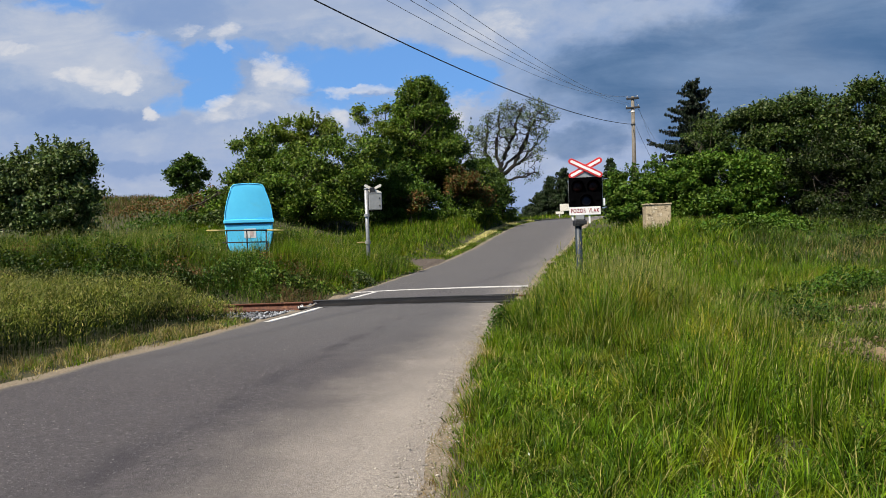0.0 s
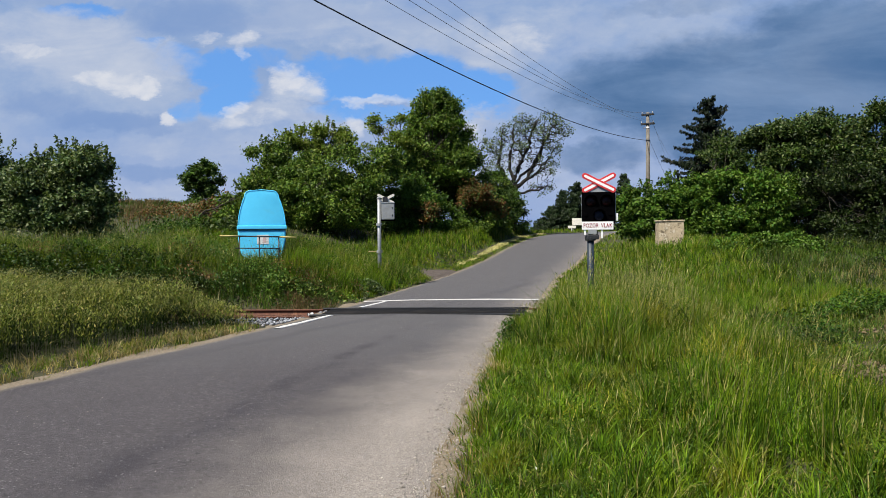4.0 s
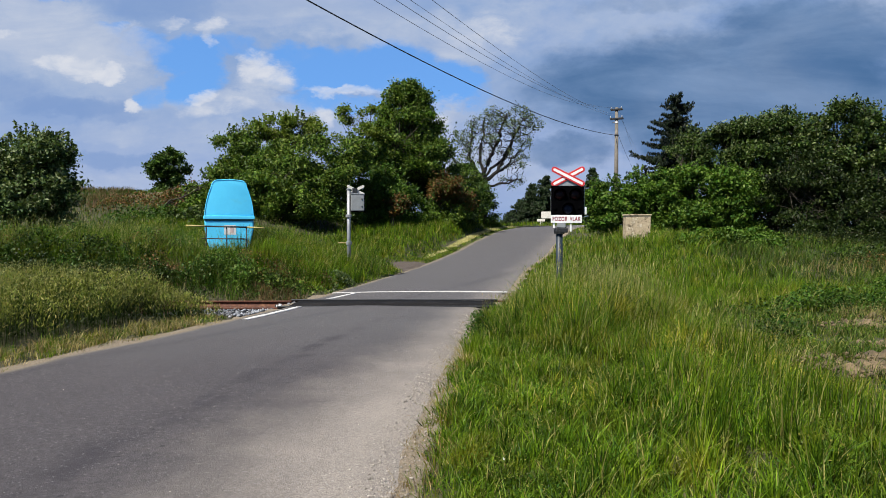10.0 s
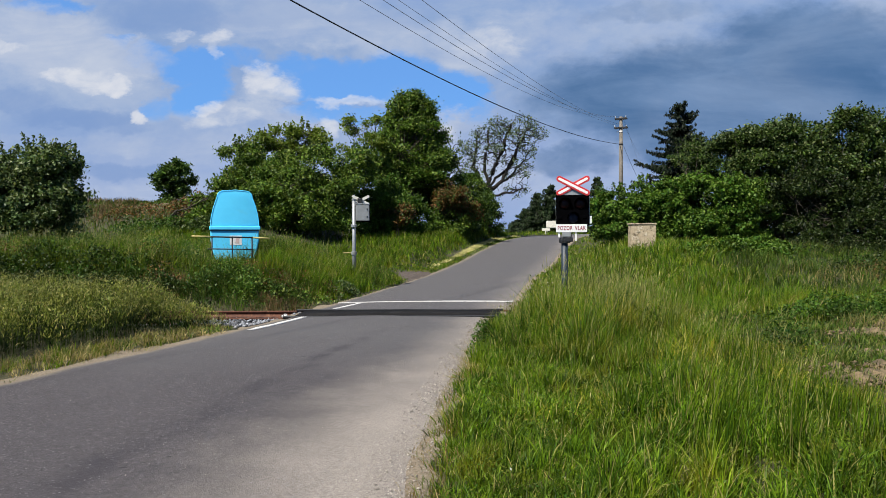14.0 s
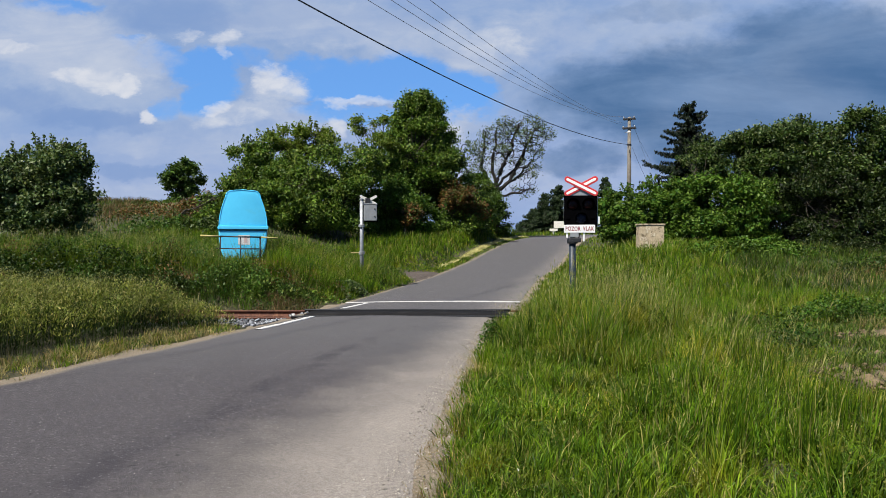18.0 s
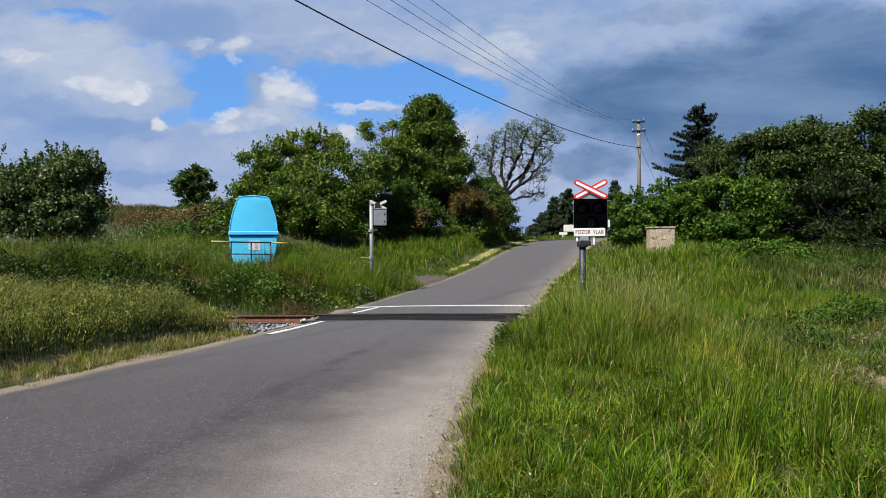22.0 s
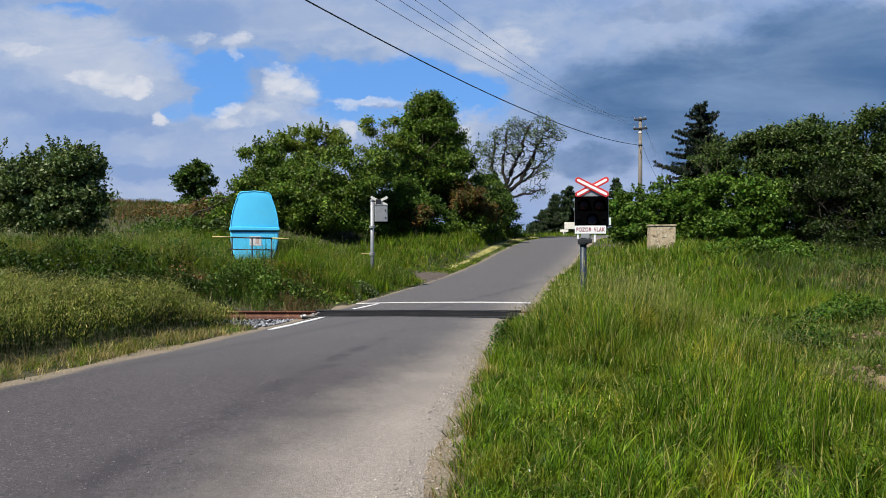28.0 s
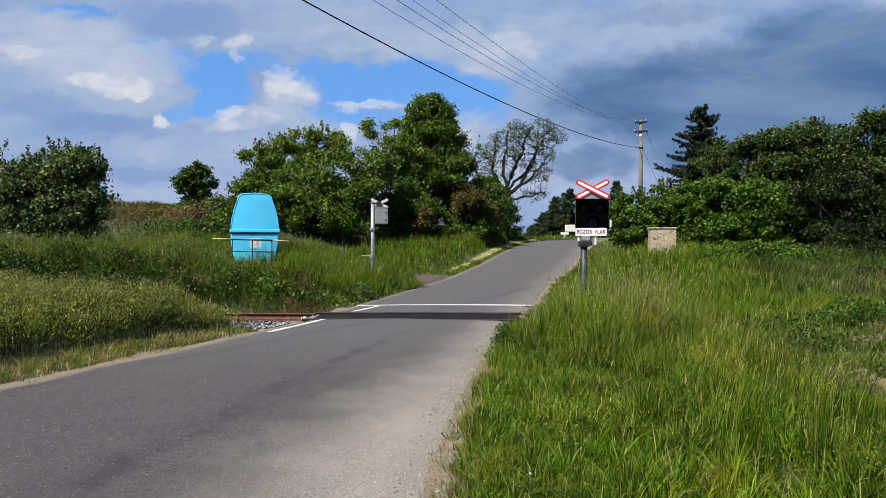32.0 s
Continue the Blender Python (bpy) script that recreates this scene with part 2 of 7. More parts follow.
def leafy(name, a, b, c=None, c_part=0.12, through_part=0.2, rough=0.5, patch=0.0, patch_colour=(0.2, 0.2, 0.05), spec=0.16):
    """Leaves or blades: each its own shade between a and b, a few of colour c, patches of another colour; some light comes through."""
    m = bpy.data.materials.new(name)
    m.use_nodes = True
    k = Nodes(m.node_tree)
    r = k.add("ShaderNodeNewGeometry").outputs["Random Per Island"]
    co = k.add("ShaderNodeTexCoord").outputs["Object"]
    col = k.mix(r, a, b)
    big = k.noise(co, 0.9, 4, 0.6)
    hsv = k.add("ShaderNodeHueSaturation")
    k.put(hsv.inputs["Value"], k.math("MULTIPLY", k.step(big, 0.32, 0.68, 0.62, 1.32), k.step(k.noise(co, 6.5, 3, 0.6), 0.34, 0.66, 0.68, 1.30)))
    k.put(hsv.inputs["Hue"], k.step(k.noise(co, 2.7, 3), 0.3, 0.7, 0.488, 0.512))
    k.put(hsv.inputs["Color"], col)
    col = hsv.outputs[0]
    if patch:
        col = k.mix(k.math("MULTIPLY", k.step(k.noise(co, 1.6, 4, 0.6), 0.52, 0.66), patch), col, patch_colour)
    if c:
        wild = k.math("FRACT", k.math("MULTIPLY", r, 37.7))
        col = k.mix(k.math("LESS_THAN", wild, c_part), col, c)
    p = k.add("ShaderNodeBsdfPrincipled")
    k.put(p.inputs["Base Color"], col)
    p.inputs["Roughness"].default_value = rough
    p.inputs["Specular IOR Level"].default_value = spec
    tr = k.add("ShaderNodeBsdfTranslucent")
    k.put(tr.inputs[0], k.vec("MULTIPLY", col, (1.3, 1.35, 0.7)))
    mx = k.add("ShaderNodeMixShader")
    mx.inputs[0].default_value = through_part
    k.t.links.new(p.outputs[0], mx.inputs[1])
    k.t.links.new(tr.outputs[0], mx.inputs[2])
    k.t.links.new(mx.outputs[0], k.add("ShaderNodeOutputMaterial").inputs[0])
    return m


def asphalt_material():
    m = bpy.data.materials.new("asphalt")
    m.use_nodes = True
    k = Nodes(m.node_tree)
    co = k.add("ShaderNodeTexCoord").outputs["Object"]
    uvn = k.add("ShaderNodeUVMap")
    uvn.uv_map = "across"
    sp = k.add("ShaderNodeSeparateXYZ")
    k.put(sp.inputs[0], uvn.outputs[0])
    across, along = sp.outputs[0], sp.outputs[1]
    c = k.mix(k.step(k.noise(co, 170, 3, 0.7), 0.36, 0.66), (0.0285, 0.0255, 0.0276), (0.0730, 0.0648, 0.0672))
    c = k.mix(k.math("MULTIPLY", k.step(k.noise(co, 0.55, 5, 0.6), 0.4, 0.66), 0.45), c, (0.0669, 0.0591, 0.0610))
    c = k.mix(k.math("MULTIPLY", k.step(k.noise(co, 2.4, 5, 0.7), 0.5, 0.72), 0.35), c, (0.0433, 0.0383, 0.0407))
    c = k.mix(k.step(k.noise(co, 48, 4, 0.8), 0.48, 0.60, 0.0, 0.95), c, (0.0825, 0.0725, 0.0770))
    c = k.mix(k.step(k.noise(co, 75, 3, 0.8), 0.52, 0.66, 0.0, 0.8), c, (0.0179, 0.0159, 0.0180))
    c = k.mix(k.step(k.noise(co, 24, 4, 0.75), 0.50, 0.64, 0.0, 0.8), c, (0.0299, 0.0273, 0.0282))
    # long streaks that run with the traffic
    st = k.add("ShaderNodeCombineXYZ")
    k.put(st.inputs[0], k.math("MULTIPLY", across, 9.0))
    k.put(st.inputs[1], k.math("MULTIPLY", along, 0.12))
    c = k.mix(k.math("MULTIPLY", k.step(k.noise(st.outputs[0], 1.0, 5, 0.6), 0.5, 0.7), 0.4), c, (0.0402, 0.0360, 0.0384))
    # the older, paler surface round the crossing
    c = k.mix(k.math("MULTIPLY", k.step(k.math("ADD", along, k.math("MULTIPLY", k.noise(co, 0.4, 4, 0.6), 5.0)), 9.5, 15.0), 0.45), c, k.mix(k.step(k.noise(co, 60, 4, 0.7), 0.35, 0.65), (0.0693, 0.0684, 0.0698), (0.1092, 0.1083, 0.1092)))
    # the seam with dark tar in the middle of the lane
    wob = k.math("MULTIPLY", k.math("SUBTRACT", k.noise(co, 0.8, 4, 0.6), 0.5), 0.09)
    seam = k.step(k.math("ABSOLUTE", k.math("SUBTRACT", k.math("ADD", across, wob), 0.61)), 0.040, 0.006)
    seam = k.math("MULTIPLY", seam, k.step(k.noise(co, 1.7, 4, 0.7), 0.38, 0.62))
    near = k.step(along, 15.0, 9.0)
    c = k.mix(k.math("MULTIPLY", k.math("MULTIPLY", seam, near), 0.75), c, (0.0279, 0.0242, 0.0282))
    # pale dust and grit towards the verge
    dn = k.math("ADD", across, k.math("MULTIPLY", k.math("SUBTRACT", k.noise(co, 1.1, 6, 0.65), 0.5), 0.24))
    dn = k.math("ADD", dn, k.step(along, 12.0, 5.0, -0.08, 0.03))
    dust = k.math("MULTIPLY", k.step(dn, 0.66, 1.03), k.step(along, 26.0, 8.0, 0.45, 1.0))
    grit = k.mix(k.step(k.noise(co, 120, 2, 0.6), 0.35, 0.65), (0.1683, 0.1469, 0.1258), (0.3381, 0.2984, 0.2579))
    grit = k.mix(k.step(k.noise(co, 34, 4, 0.8), 0.52, 0.64, 0.0, 0.6), grit, (0.1089, 0.0945, 0.0787))
    grit = k.mix(k.step(k.noise(co, 40, 3, 0.7, 0.3), 0.60, 0.66, 0.0, 0.55), grit, (0.4435, 0.4077, 0.3634))
    c = k.mix(k.math("MULTIPLY", dust, 0.95), c, grit)
    ldust = k.step(k.math("ADD", across, k.math("MULTIPLY", k.noise(co, 2.0, 5), 0.03)), 0.085, 0.045)
    c = k.mix(k.math("MULTIPLY", ldust, 0.8), c, (0.155, 0.130, 0.095))
    # dark specks and short tar marks
    specks = k.math("MULTIPLY", k.step(k.noise(co, 6.5, 4, 0.65, 0.8), 0.63, 0.67), k.step(k.math("ABSOLUTE", k.math("SUBTRACT", across, 0.62)), 0.14, 0.05))
    c = k.mix(k.math("MULTIPLY", specks, 0.75), c, (0.0141, 0.0133, 0.0142))
    # scattered pale chips
    chips = k.step(k.noise(co, 46, 2, 0.5), 0.645, 0.69)
    c = k.mix(k.math("MULTIPLY", chips, 0.65), c, (0.2240, 0.2184, 0.2128))
    p = k.add("ShaderNodeBsdfPrincipled")
    k.put(p.inputs["Base Color"], c)
    p.inputs["Roughness"].default_value = 0.82
    p.inputs["Specular IOR Level"].default_value = 0.35
    b = k.add("ShaderNodeBump")
    b.inputs["Strength"].default_value = 0.65
    b.inputs["Distance"].default_value = 0.02
    k.put(b.inputs["Height"], k.noise(co, 70, 5, 0.75))
    k.put(p.inputs["Normal"], b.outputs[0])
    k.t.links.new(p.outputs[0], k.add("ShaderNodeOutputMaterial").inputs[0])
    return m


MAT = dict(
    asphalt=asphalt_material(),
    panel=material("dark_infill", (0.0120, 0.0112, 0.0118), (0.0070, 0.0068, 0.0072), 40, 0.9, bump=0.4, stain=(0.018, 0.0165, 0.016), spec=0.12),
    soil=material("soil", (0.050, 0.046, 0.018), (0.024, 0.025, 0.009), 5, 0.95, bump=0.9, bump_scale=25, stain=(0.0510, 0.0646, 0.0204), stain_scale=0.5),
    dirt=material("dry_dirt", (0.155, 0.112, 0.060), (0.05, 0.038, 0.020), 9, 0.95, bump=1.0, bump_scale=14, stain=(0.07, 0.055, 0.035), stain_scale=3),
    dark_earth=material("trodden_earth", (0.085, 0.066, 0.052), (0.040, 0.031, 0.026), 16, 0.95, bump=1.0, bump_scale=30, stain=(0.13, 0.11, 0.09), stain_scale=5),
    stone=material("ballast_stone", (0.1836, 0.1836, 0.1887), (0.1020, 0.1020, 0.1096), 8, 0.85, island=0.5),
    pale_stone=material("pale_ballast_stone", (0.21, 0.22, 0.24), (0.07, 0.073, 0.08), 14, 0.85, island=0.85),
    shoulder=material("dusty_shoulder", (0.225, 0.182, 0.130), (0.115, 0.092, 0.062), 40, 0.95, bump=0.8, bump_scale=60, stain=(0.17, 0.14, 0.10), stain_scale=2.2, stain_at=(0.48, 0.62)),
    grit=material("grit", (0.33, 0.298, 0.26), (0.20, 0.178, 0.15), 8, 0.9, island=0.45),
    rust=material("rusty_steel", (0.118, 0.044, 0.023), (0.062, 0.024, 0.015), 14, 0.8, metal=0.15, bump=0.3, stain=(0.2169, 0.0986, 0.0493), stain_scale=4),
    sleeper=material("rust_stained_sleeper", (0.115, 0.052, 0.030), (0.060, 0.028, 0.018), 10, 0.9, bump=0.6, bump_scale=40),
    paint=material("road_paint", (0.5920, 0.5840, 0.5600), (0.4160, 0.4080, 0.3920), 30, 0.7, stain=(0.2080, 0.2040, 0.2000), stain_scale=7, stain_at=(0.62, 0.75), bump=0.3),
    worn_paint=material("worn_road_paint", (0.46, 0.455, 0.44), (0.30, 0.295, 0.285), 26, 0.75, stain=(0.15, 0.145, 0.14), stain_scale=6, stain_at=(0.55, 0.72), bump=0.3),
    chipped=material("flaking_whitewash", (0.55, 0.54, 0.52), (0.03, 0.03, 0.032), 16, 0.85, bump=0.6, contrast=(0.46, 0.54)),
    white=material("white_enamel", (0.7176, 0.7176, 0.7084), (0.6440, 0.6440, 0.6348), 8, 0.4, stain=(0.5336, 0.5244, 0.4968), stain_scale=5, stain_at=(0.65, 0.85)),
    red=material("red_enamel", (0.52, 0.034, 0.034), (0.43, 0.028, 0.030), 8, 0.4),
    text=material("red_letters", (0.2244, 0.0204, 0.0340), (0.1700, 0.0170, 0.0272), 20, 0.5),
    black=material("black_board", (0.0014, 0.0014, 0.0018), (0.0010, 0.0010, 0.0013), 10, 0.9, spec=0.01, bump=0.1),
    red_lens=material("dark_red_lens", (0.012, 0.0015, 0.002), (0.009, 0.001, 0.0015), 12, 0.5, spec=0.15),
    blue_lens=material("unlit_clear_lens", (0.010, 0.012, 0.026), (0.007, 0.008, 0.018), 12, 0.5, spec=0.15),
    pole_paint=material("blue_grey_paint", (0.019, 0.030, 0.042), (0.012, 0.020, 0.029), 7, 0.5, stain=(0.004, 0.005, 0.006), stain_scale=9, stain_at=(0.56, 0.62), bump=0.15),
    grey=material("grey_metal", (0.2448, 0.2584, 0.2652), (0.1972, 0.2074, 0.2142), 6, 0.5, metal=0.1, stain=(0.1632, 0.1598, 0.1496), stain_scale=3),
    zinc=material("galvanised", (0.2992, 0.3128, 0.3196), (0.2312, 0.2414, 0.2482), 12, 0.45, metal=0.35, stain=(0.1836, 0.1734, 0.1564), stain_scale=5),
    cream=material("weathered_white", (0.6120, 0.5950, 0.5270), (0.4930, 0.4760, 0.4250), 10, 0.6),
    cyan=material("light_blue_fibreglass", (0.0968, 0.6048, 0.9193), (0.0870, 0.5685, 0.8830), 3, 0.45, stain=(0.1028, 0.5685, 0.8467), stain_scale=2.0),
    cyan_dark=material("blue_seam", (0.0136, 0.0816, 0.1360), (0.0102, 0.0612, 0.1020), 5, 0.6),
    concrete=material("old_concrete", (0.43, 0.35, 0.235), (0.30, 0.24, 0.155), 9, 0.9, bump=0.9, bump_scale=24, stain=(0.12, 0.092, 0.058), stain_scale=5, stain_at=(0.5, 0.66)),
    rubble=material("rough_masonry", (0.46, 0.40, 0.30), (0.24, 0.19, 0.12), 16, 0.95, bump=1.0, bump_scale=18, contrast=(0.40, 0.60), island=0.2),
    pole_conc=material("pole_concrete", (0.165, 0.146, 0.120), (0.110, 0.097, 0.080), 5, 0.85, bump=0.3, stain=(0.1224, 0.1071, 0.0918), stain_scale=2),
    dark_steel=material("dark_steel", (0.0340, 0.0354, 0.0381), (0.0238, 0.0245, 0.0272), 12, 0.55, metal=0.5),
    china=material("grimy_porcelain", (0.46, 0.46, 0.47), (0.30, 0.30, 0.31), 9, 0.3),
    wire=material("wire", (0.0450, 0.0500, 0.0650), (0.0350, 0.0400, 0.0500), 5, 0.6),
    thin_wire=material("weathered_wire", (0.2080, 0.2210, 0.2600), (0.1690, 0.1820, 0.2210), 5, 0.6),
    pink=material("faded_print", (0.60, 0.46, 0.43), (0.52, 0.40, 0.38), 25, 0.7),
    yellow=material("yellowish_bar", (0.3740, 0.3060, 0.0952), (0.2720, 0.2244, 0.0884), 15, 0.6),
    bark=material("bark", (0.0578, 0.0462, 0.0340), (0.0306, 0.0245, 0.0190), 12, 0.95, bump=0.9, bump_scale=30),
    bark_dark=material("near_black_bark", (0.022, 0.018, 0.014), (0.012, 0.010, 0.008), 12, 0.95, bump=0.9, bump_scale=30),
)
LEAF = dict(
    mid=leafy("mid_green_leaves", (0.0130, 0.0360, 0.0045), (0.105, 0.172, 0.021), (0.1464, 0.1830, 0.0366), 0.14),
    tall=leafy("bright_green_leaves", (0.016, 0.044, 0.006), (0.115, 0.190, 0.024), (0.15, 0.19, 0.04), 0.14, through_part=0.28),
    # near-black leaves: shade under thicket and herb bank put into the colour
    shade_leaf=leafy("shade_dark_leaves", (0.004, 0.010, 0.002), (0.026, 0.044, 0.007), (0.07, 0.085, 0.03), 0.08),
    dark=leafy("dark_green_leaves", (0.0148, 0.0355, 0.0070), (0.074, 0.130, 0.019), (0.0739, 0.1109, 0.0296), 0.12),
    fresh=leafy("fresh_green_leaves", (0.052, 0.092, 0.010), (0.128, 0.180, 0.024), (0.17, 0.20, 0.045), 0.2, through_part=0.3),
    hedge=leafy("hedge_leaves", (0.0220, 0.0638, 0.0066), (0.0726, 0.1298, 0.0132), (0.1100, 0.1650, 0.0275), 0.15),
    grey=leafy("grey_green_leaves", (0.0316, 0.0594, 0.0179), (0.0891, 0.1288, 0.0396), (0.1881, 0.2177, 0.1089), 0.18),
    thicket=leafy("thicket_leaves", (0.007, 0.020, 0.004), (0.060, 0.098, 0.017), (0.12, 0.145, 0.055), 0.13),
    rusty=leafy("withered_leaves", (0.075, 0.040, 0.014), (0.17, 0.092, 0.030), (0.05, 0.085, 0.018), 0.35),
    needle=leafy("dark_needles", (0.003, 0.007, 0.003), (0.011, 0.019, 0.007), None, through_part=0.05),
    young_needle=leafy("young_needles", (0.008, 0.018, 0.006), (0.030, 0.050, 0.016), None, through_part=0.08),
    grass=leafy("lush_grass", (0.011, 0.043, 0.0013), (0.132, 0.212, 0.009), (0.26, 0.24, 0.07), 0.07, patch=0.65, patch_colour=(0.170, 0.162, 0.011), through_part=0.26),
    # darker copy of lush_grass; in places it stands for shade among the blades
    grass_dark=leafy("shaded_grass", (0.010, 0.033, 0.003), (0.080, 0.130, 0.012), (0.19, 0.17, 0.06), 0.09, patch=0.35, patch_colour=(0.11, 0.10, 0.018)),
    straw=leafy("dry_grass", (0.215, 0.165, 0.065), (0.38, 0.315, 0.135), (0.1224, 0.1296, 0.0360), 0.25, through_part=0.2),
    withered_grass=leafy("withered_brown_grass", (0.085, 0.052, 0.024), (0.19, 0.13, 0.062), (0.06, 0.085, 0.02), 0.3, through_part=0.2),
    fringe_brown=leafy("reddish_brown_grass", (0.13, 0.085, 0.030), (0.27, 0.19, 0.075), (0.10, 0.13, 0.02), 0.3, through_part=0.2),
    yellow_weed=leafy("yellowish_weed", (0.16, 0.16, 0.012), (0.30, 0.28, 0.03), (0.36, 0.32, 0.05), 0.15),
    mown=leafy("pale_mown_grass", (0.40, 0.36, 0.15), (0.58, 0.53, 0.26), (0.20, 0.24, 0.05), 0.10, through_part=0.2),
    seed=leafy("pale_seed_heads", (0.170, 0.180, 0.045), (0.33, 0.305, 0.12), (0.11, 0.15, 0.035), 0.25, through_part=0.25),
    herb=leafy("pale_yellow_green_herb", (0.070, 0.095, 0.012), (0.200, 0.220, 0.040), (0.28, 0.25, 0.08), 0.12, patch=0.35, patch_colour=(0.105, 0.150, 0.020)),
    weed=leafy("broad_meadow_weeds", (0.022, 0.064, 0.004), (0.110, 0.165, 0.012), (0.17, 0.17, 0.03), 0.08, patch=0.4, patch_colour=(0.15, 0.15, 0.012), through_part=0.35),
    dark_weed=leafy("dark_weed_leaves", (0.008, 0.024, 0.003), (0.036, 0.064, 0.008), (0.06, 0.075, 0.02), 0.08, through_part=0.2),
    blossom=leafy("faded_blossom", (0.15, 0.165, 0.045), (0.27, 0.26, 0.10), None, through_part=0.25),
    nettle=leafy("nettle_leaves", (0.014, 0.046, 0.005), (0.062, 0.118, 0.014), (0.10, 0.13, 0.03), 0.1, through_part=0.25, patch=0.3, patch_colour=(0.08, 0.085, 0.02)),
    flower=leafy("small_pale_flowers", (0.4960, 0.4960, 0.4000), (0.5760, 0.5760, 0.4960), (0.5200, 0.4400, 0.0800), 0.3, through_part=0.2),
)


# ---- geometry helpers ----
def link_mesh(name, verts, faces, mat, parent=None, label="", smooth=False):
    """A mesh object from arrays: verts (n, 3); faces (m, 3 or 4), or a list of such arrays."""
    me = bpy.data.meshes.new(name)
    verts = np.asarray(verts, dtype=np.float32)
    fs = [np.asarray(f, dtype=np.int32) for f in (faces if isinstance(faces, list) else [faces]) if len(f)]
    me.vertices.add(len(verts))
    me.vertices.foreach_set("co", verts.ravel())
    loops = np.concatenate([f.ravel() for f in fs])
    sizes = np.concatenate([np.full(len(f), f.shape[1], dtype=np.int32) for f in fs])
    starts = np.concatenate([[0], np.cumsum(sizes)[:-1]]).astype(np.int32)
    me.loops.add(len(loops))
    me.loops.foreach_set("vertex_index", loops)
    me.polygons.add(len(sizes))
    me.polygons.foreach_set("loop_start", starts)
    me.polygons.foreach_set("loop_total", sizes)
    if smooth:
        me.polygons.foreach_set("use_smooth", np.ones(len(sizes), dtype=bool))
    me.materials.append(mat)
    me.update(calc_edges=True)
    ob = new(name, me)
    if parent:
        ob.parent = parent
    if label:
        ob["label"] = label
    return ob


def part(name, bm, mat, parent=None, label="", smooth=False):
    me = bpy.data.meshes.new(name)
    bm.normal_update()
    bm.to_mesh(me)
    bm.free()
    me.materials.append(mat)
    if smooth:
        for p in me.polygons:
            p.use_smooth = True
    ob = new(name, me)
    if parent:
        ob.parent = parent
    if label:
        ob["label"] = label
    return ob


def thing(name, at, label, category, group="", kind="", rz=0):
    e = new(name)
    e.empty_display_size = 0.2
    e.matrix_basis = pose(*at, 0, 0, rz)
    return tagged(e, label, category, group, kind)


def box(bm, c, s, bevel=0.0, m=None, seg=2):
    """A box of size s round c, with rounded edges, in bm."""
    b2 = bmesh.new()
    bmesh.ops.create_cube(b2, size=1.0)
    bmesh.ops.scale(b2, vec=s, verts=b2.verts)
    if bevel:
        bmesh.ops.bevel(b2, geom=list(b2.edges), offset=bevel, segments=seg, affect="EDGES", profile=0.6)
    bmesh.ops.translate(b2, vec=c, verts=b2.verts)
    if m is not None:
        bmesh.ops.transform(b2, matrix=m, verts=b2.verts)
    me = bpy.data.meshes.new("tmp")
    b2.to_mesh(me)
    b2.free()
    bm.from_mesh(me)
    bpy.data.meshes.remove(me)
    return bm


def tube(bm, a, b, r0, r1=None, n=12, cap=True):
    """A tapered round bar from a to b in bm."""
    r1 = r0 if r1 is None else r1
    a, b = Vector(a), Vector(b)
    q = (b - a).to_track_quat("Z", "Y")
    rings = []
    for c, r in ((a, r0), (b, r1)):
        rings.append([bm.verts.new(c + q @ Vector((r * math.cos(i * math.tau / n), r * math.sin(i * math.tau / n), 0))) for i in range(n)])
    for i in range(n):
        bm.faces.new((rings[0][i], rings[0][(i + 1) % n], rings[1][(i + 1) % n], rings[1][i]))
    if cap:
        bm.faces.new(rings[0][::-1])
        bm.faces.new(rings[1])
    return bm


def lathe(bm, rows, n=16, c=(0, 0, 0), axis="z"):
    """A turned shape: rows of (radius, height)."""
    rings = []
    for r, h in rows:
        ring = []
        for i in range(n):
            x, y = r * math.cos(i * math.tau / n), r * math.sin(i * math.tau / n)
            p = (x, y, h) if axis == "z" else (x, -h, y)
            ring.append(bm.verts.new(Vector(p) + Vector(c)))
        rings.append(ring)
    for a, b in zip(rings, rings[1:]):
        for i in range(n):
            bm.faces.new((a[i], a[(i + 1) % n], b[(i + 1) % n], b[i]))
    bm.faces.new(rings[0][::-1])
    bm.faces.new(rings[-1])
    return bm


def prism(bm, outline, y0, y1, bevel=0.0, seg=3):
    """An outline in x, z given depth from y0 (front) to y1, with rounded rims."""
    b2 = bmesh.new()
    f = [b2.verts.new((x, y0, z)) for x, z in outline]
    g = [b2.verts.new((x, y1, z)) for x, z in outline]
    n = len(f)
    b2.faces.new(f)
    b2.faces.new(g[::-1])
    for i in range(n):
        b2.faces.new((f[i], g[i], g[(i + 1) % n], f[(i + 1) % n]))
    bmesh.ops.recalc_face_normals(b2, faces=b2.faces)
    if bevel:
        rim = [e for e in b2.edges if abs(e.verts[0].co.y - e.verts[1].co.y) < 1e-6]
        bmesh.ops.bevel(b2, geom=rim, offset=bevel, segments=seg, affect="EDGES", profile=0.5)
    me = bpy.data.meshes.new("tmp")
    b2.to_mesh(me)
    b2.free()
    bm.from_mesh(me)
    bpy.data.meshes.remove(me)
    return bm


def sm(a, b, x):
    t = np.clip((np.asarray(x, dtype=float) - a) / (b - a), 0, 1)
    return t * t * (3 - 2 * t)


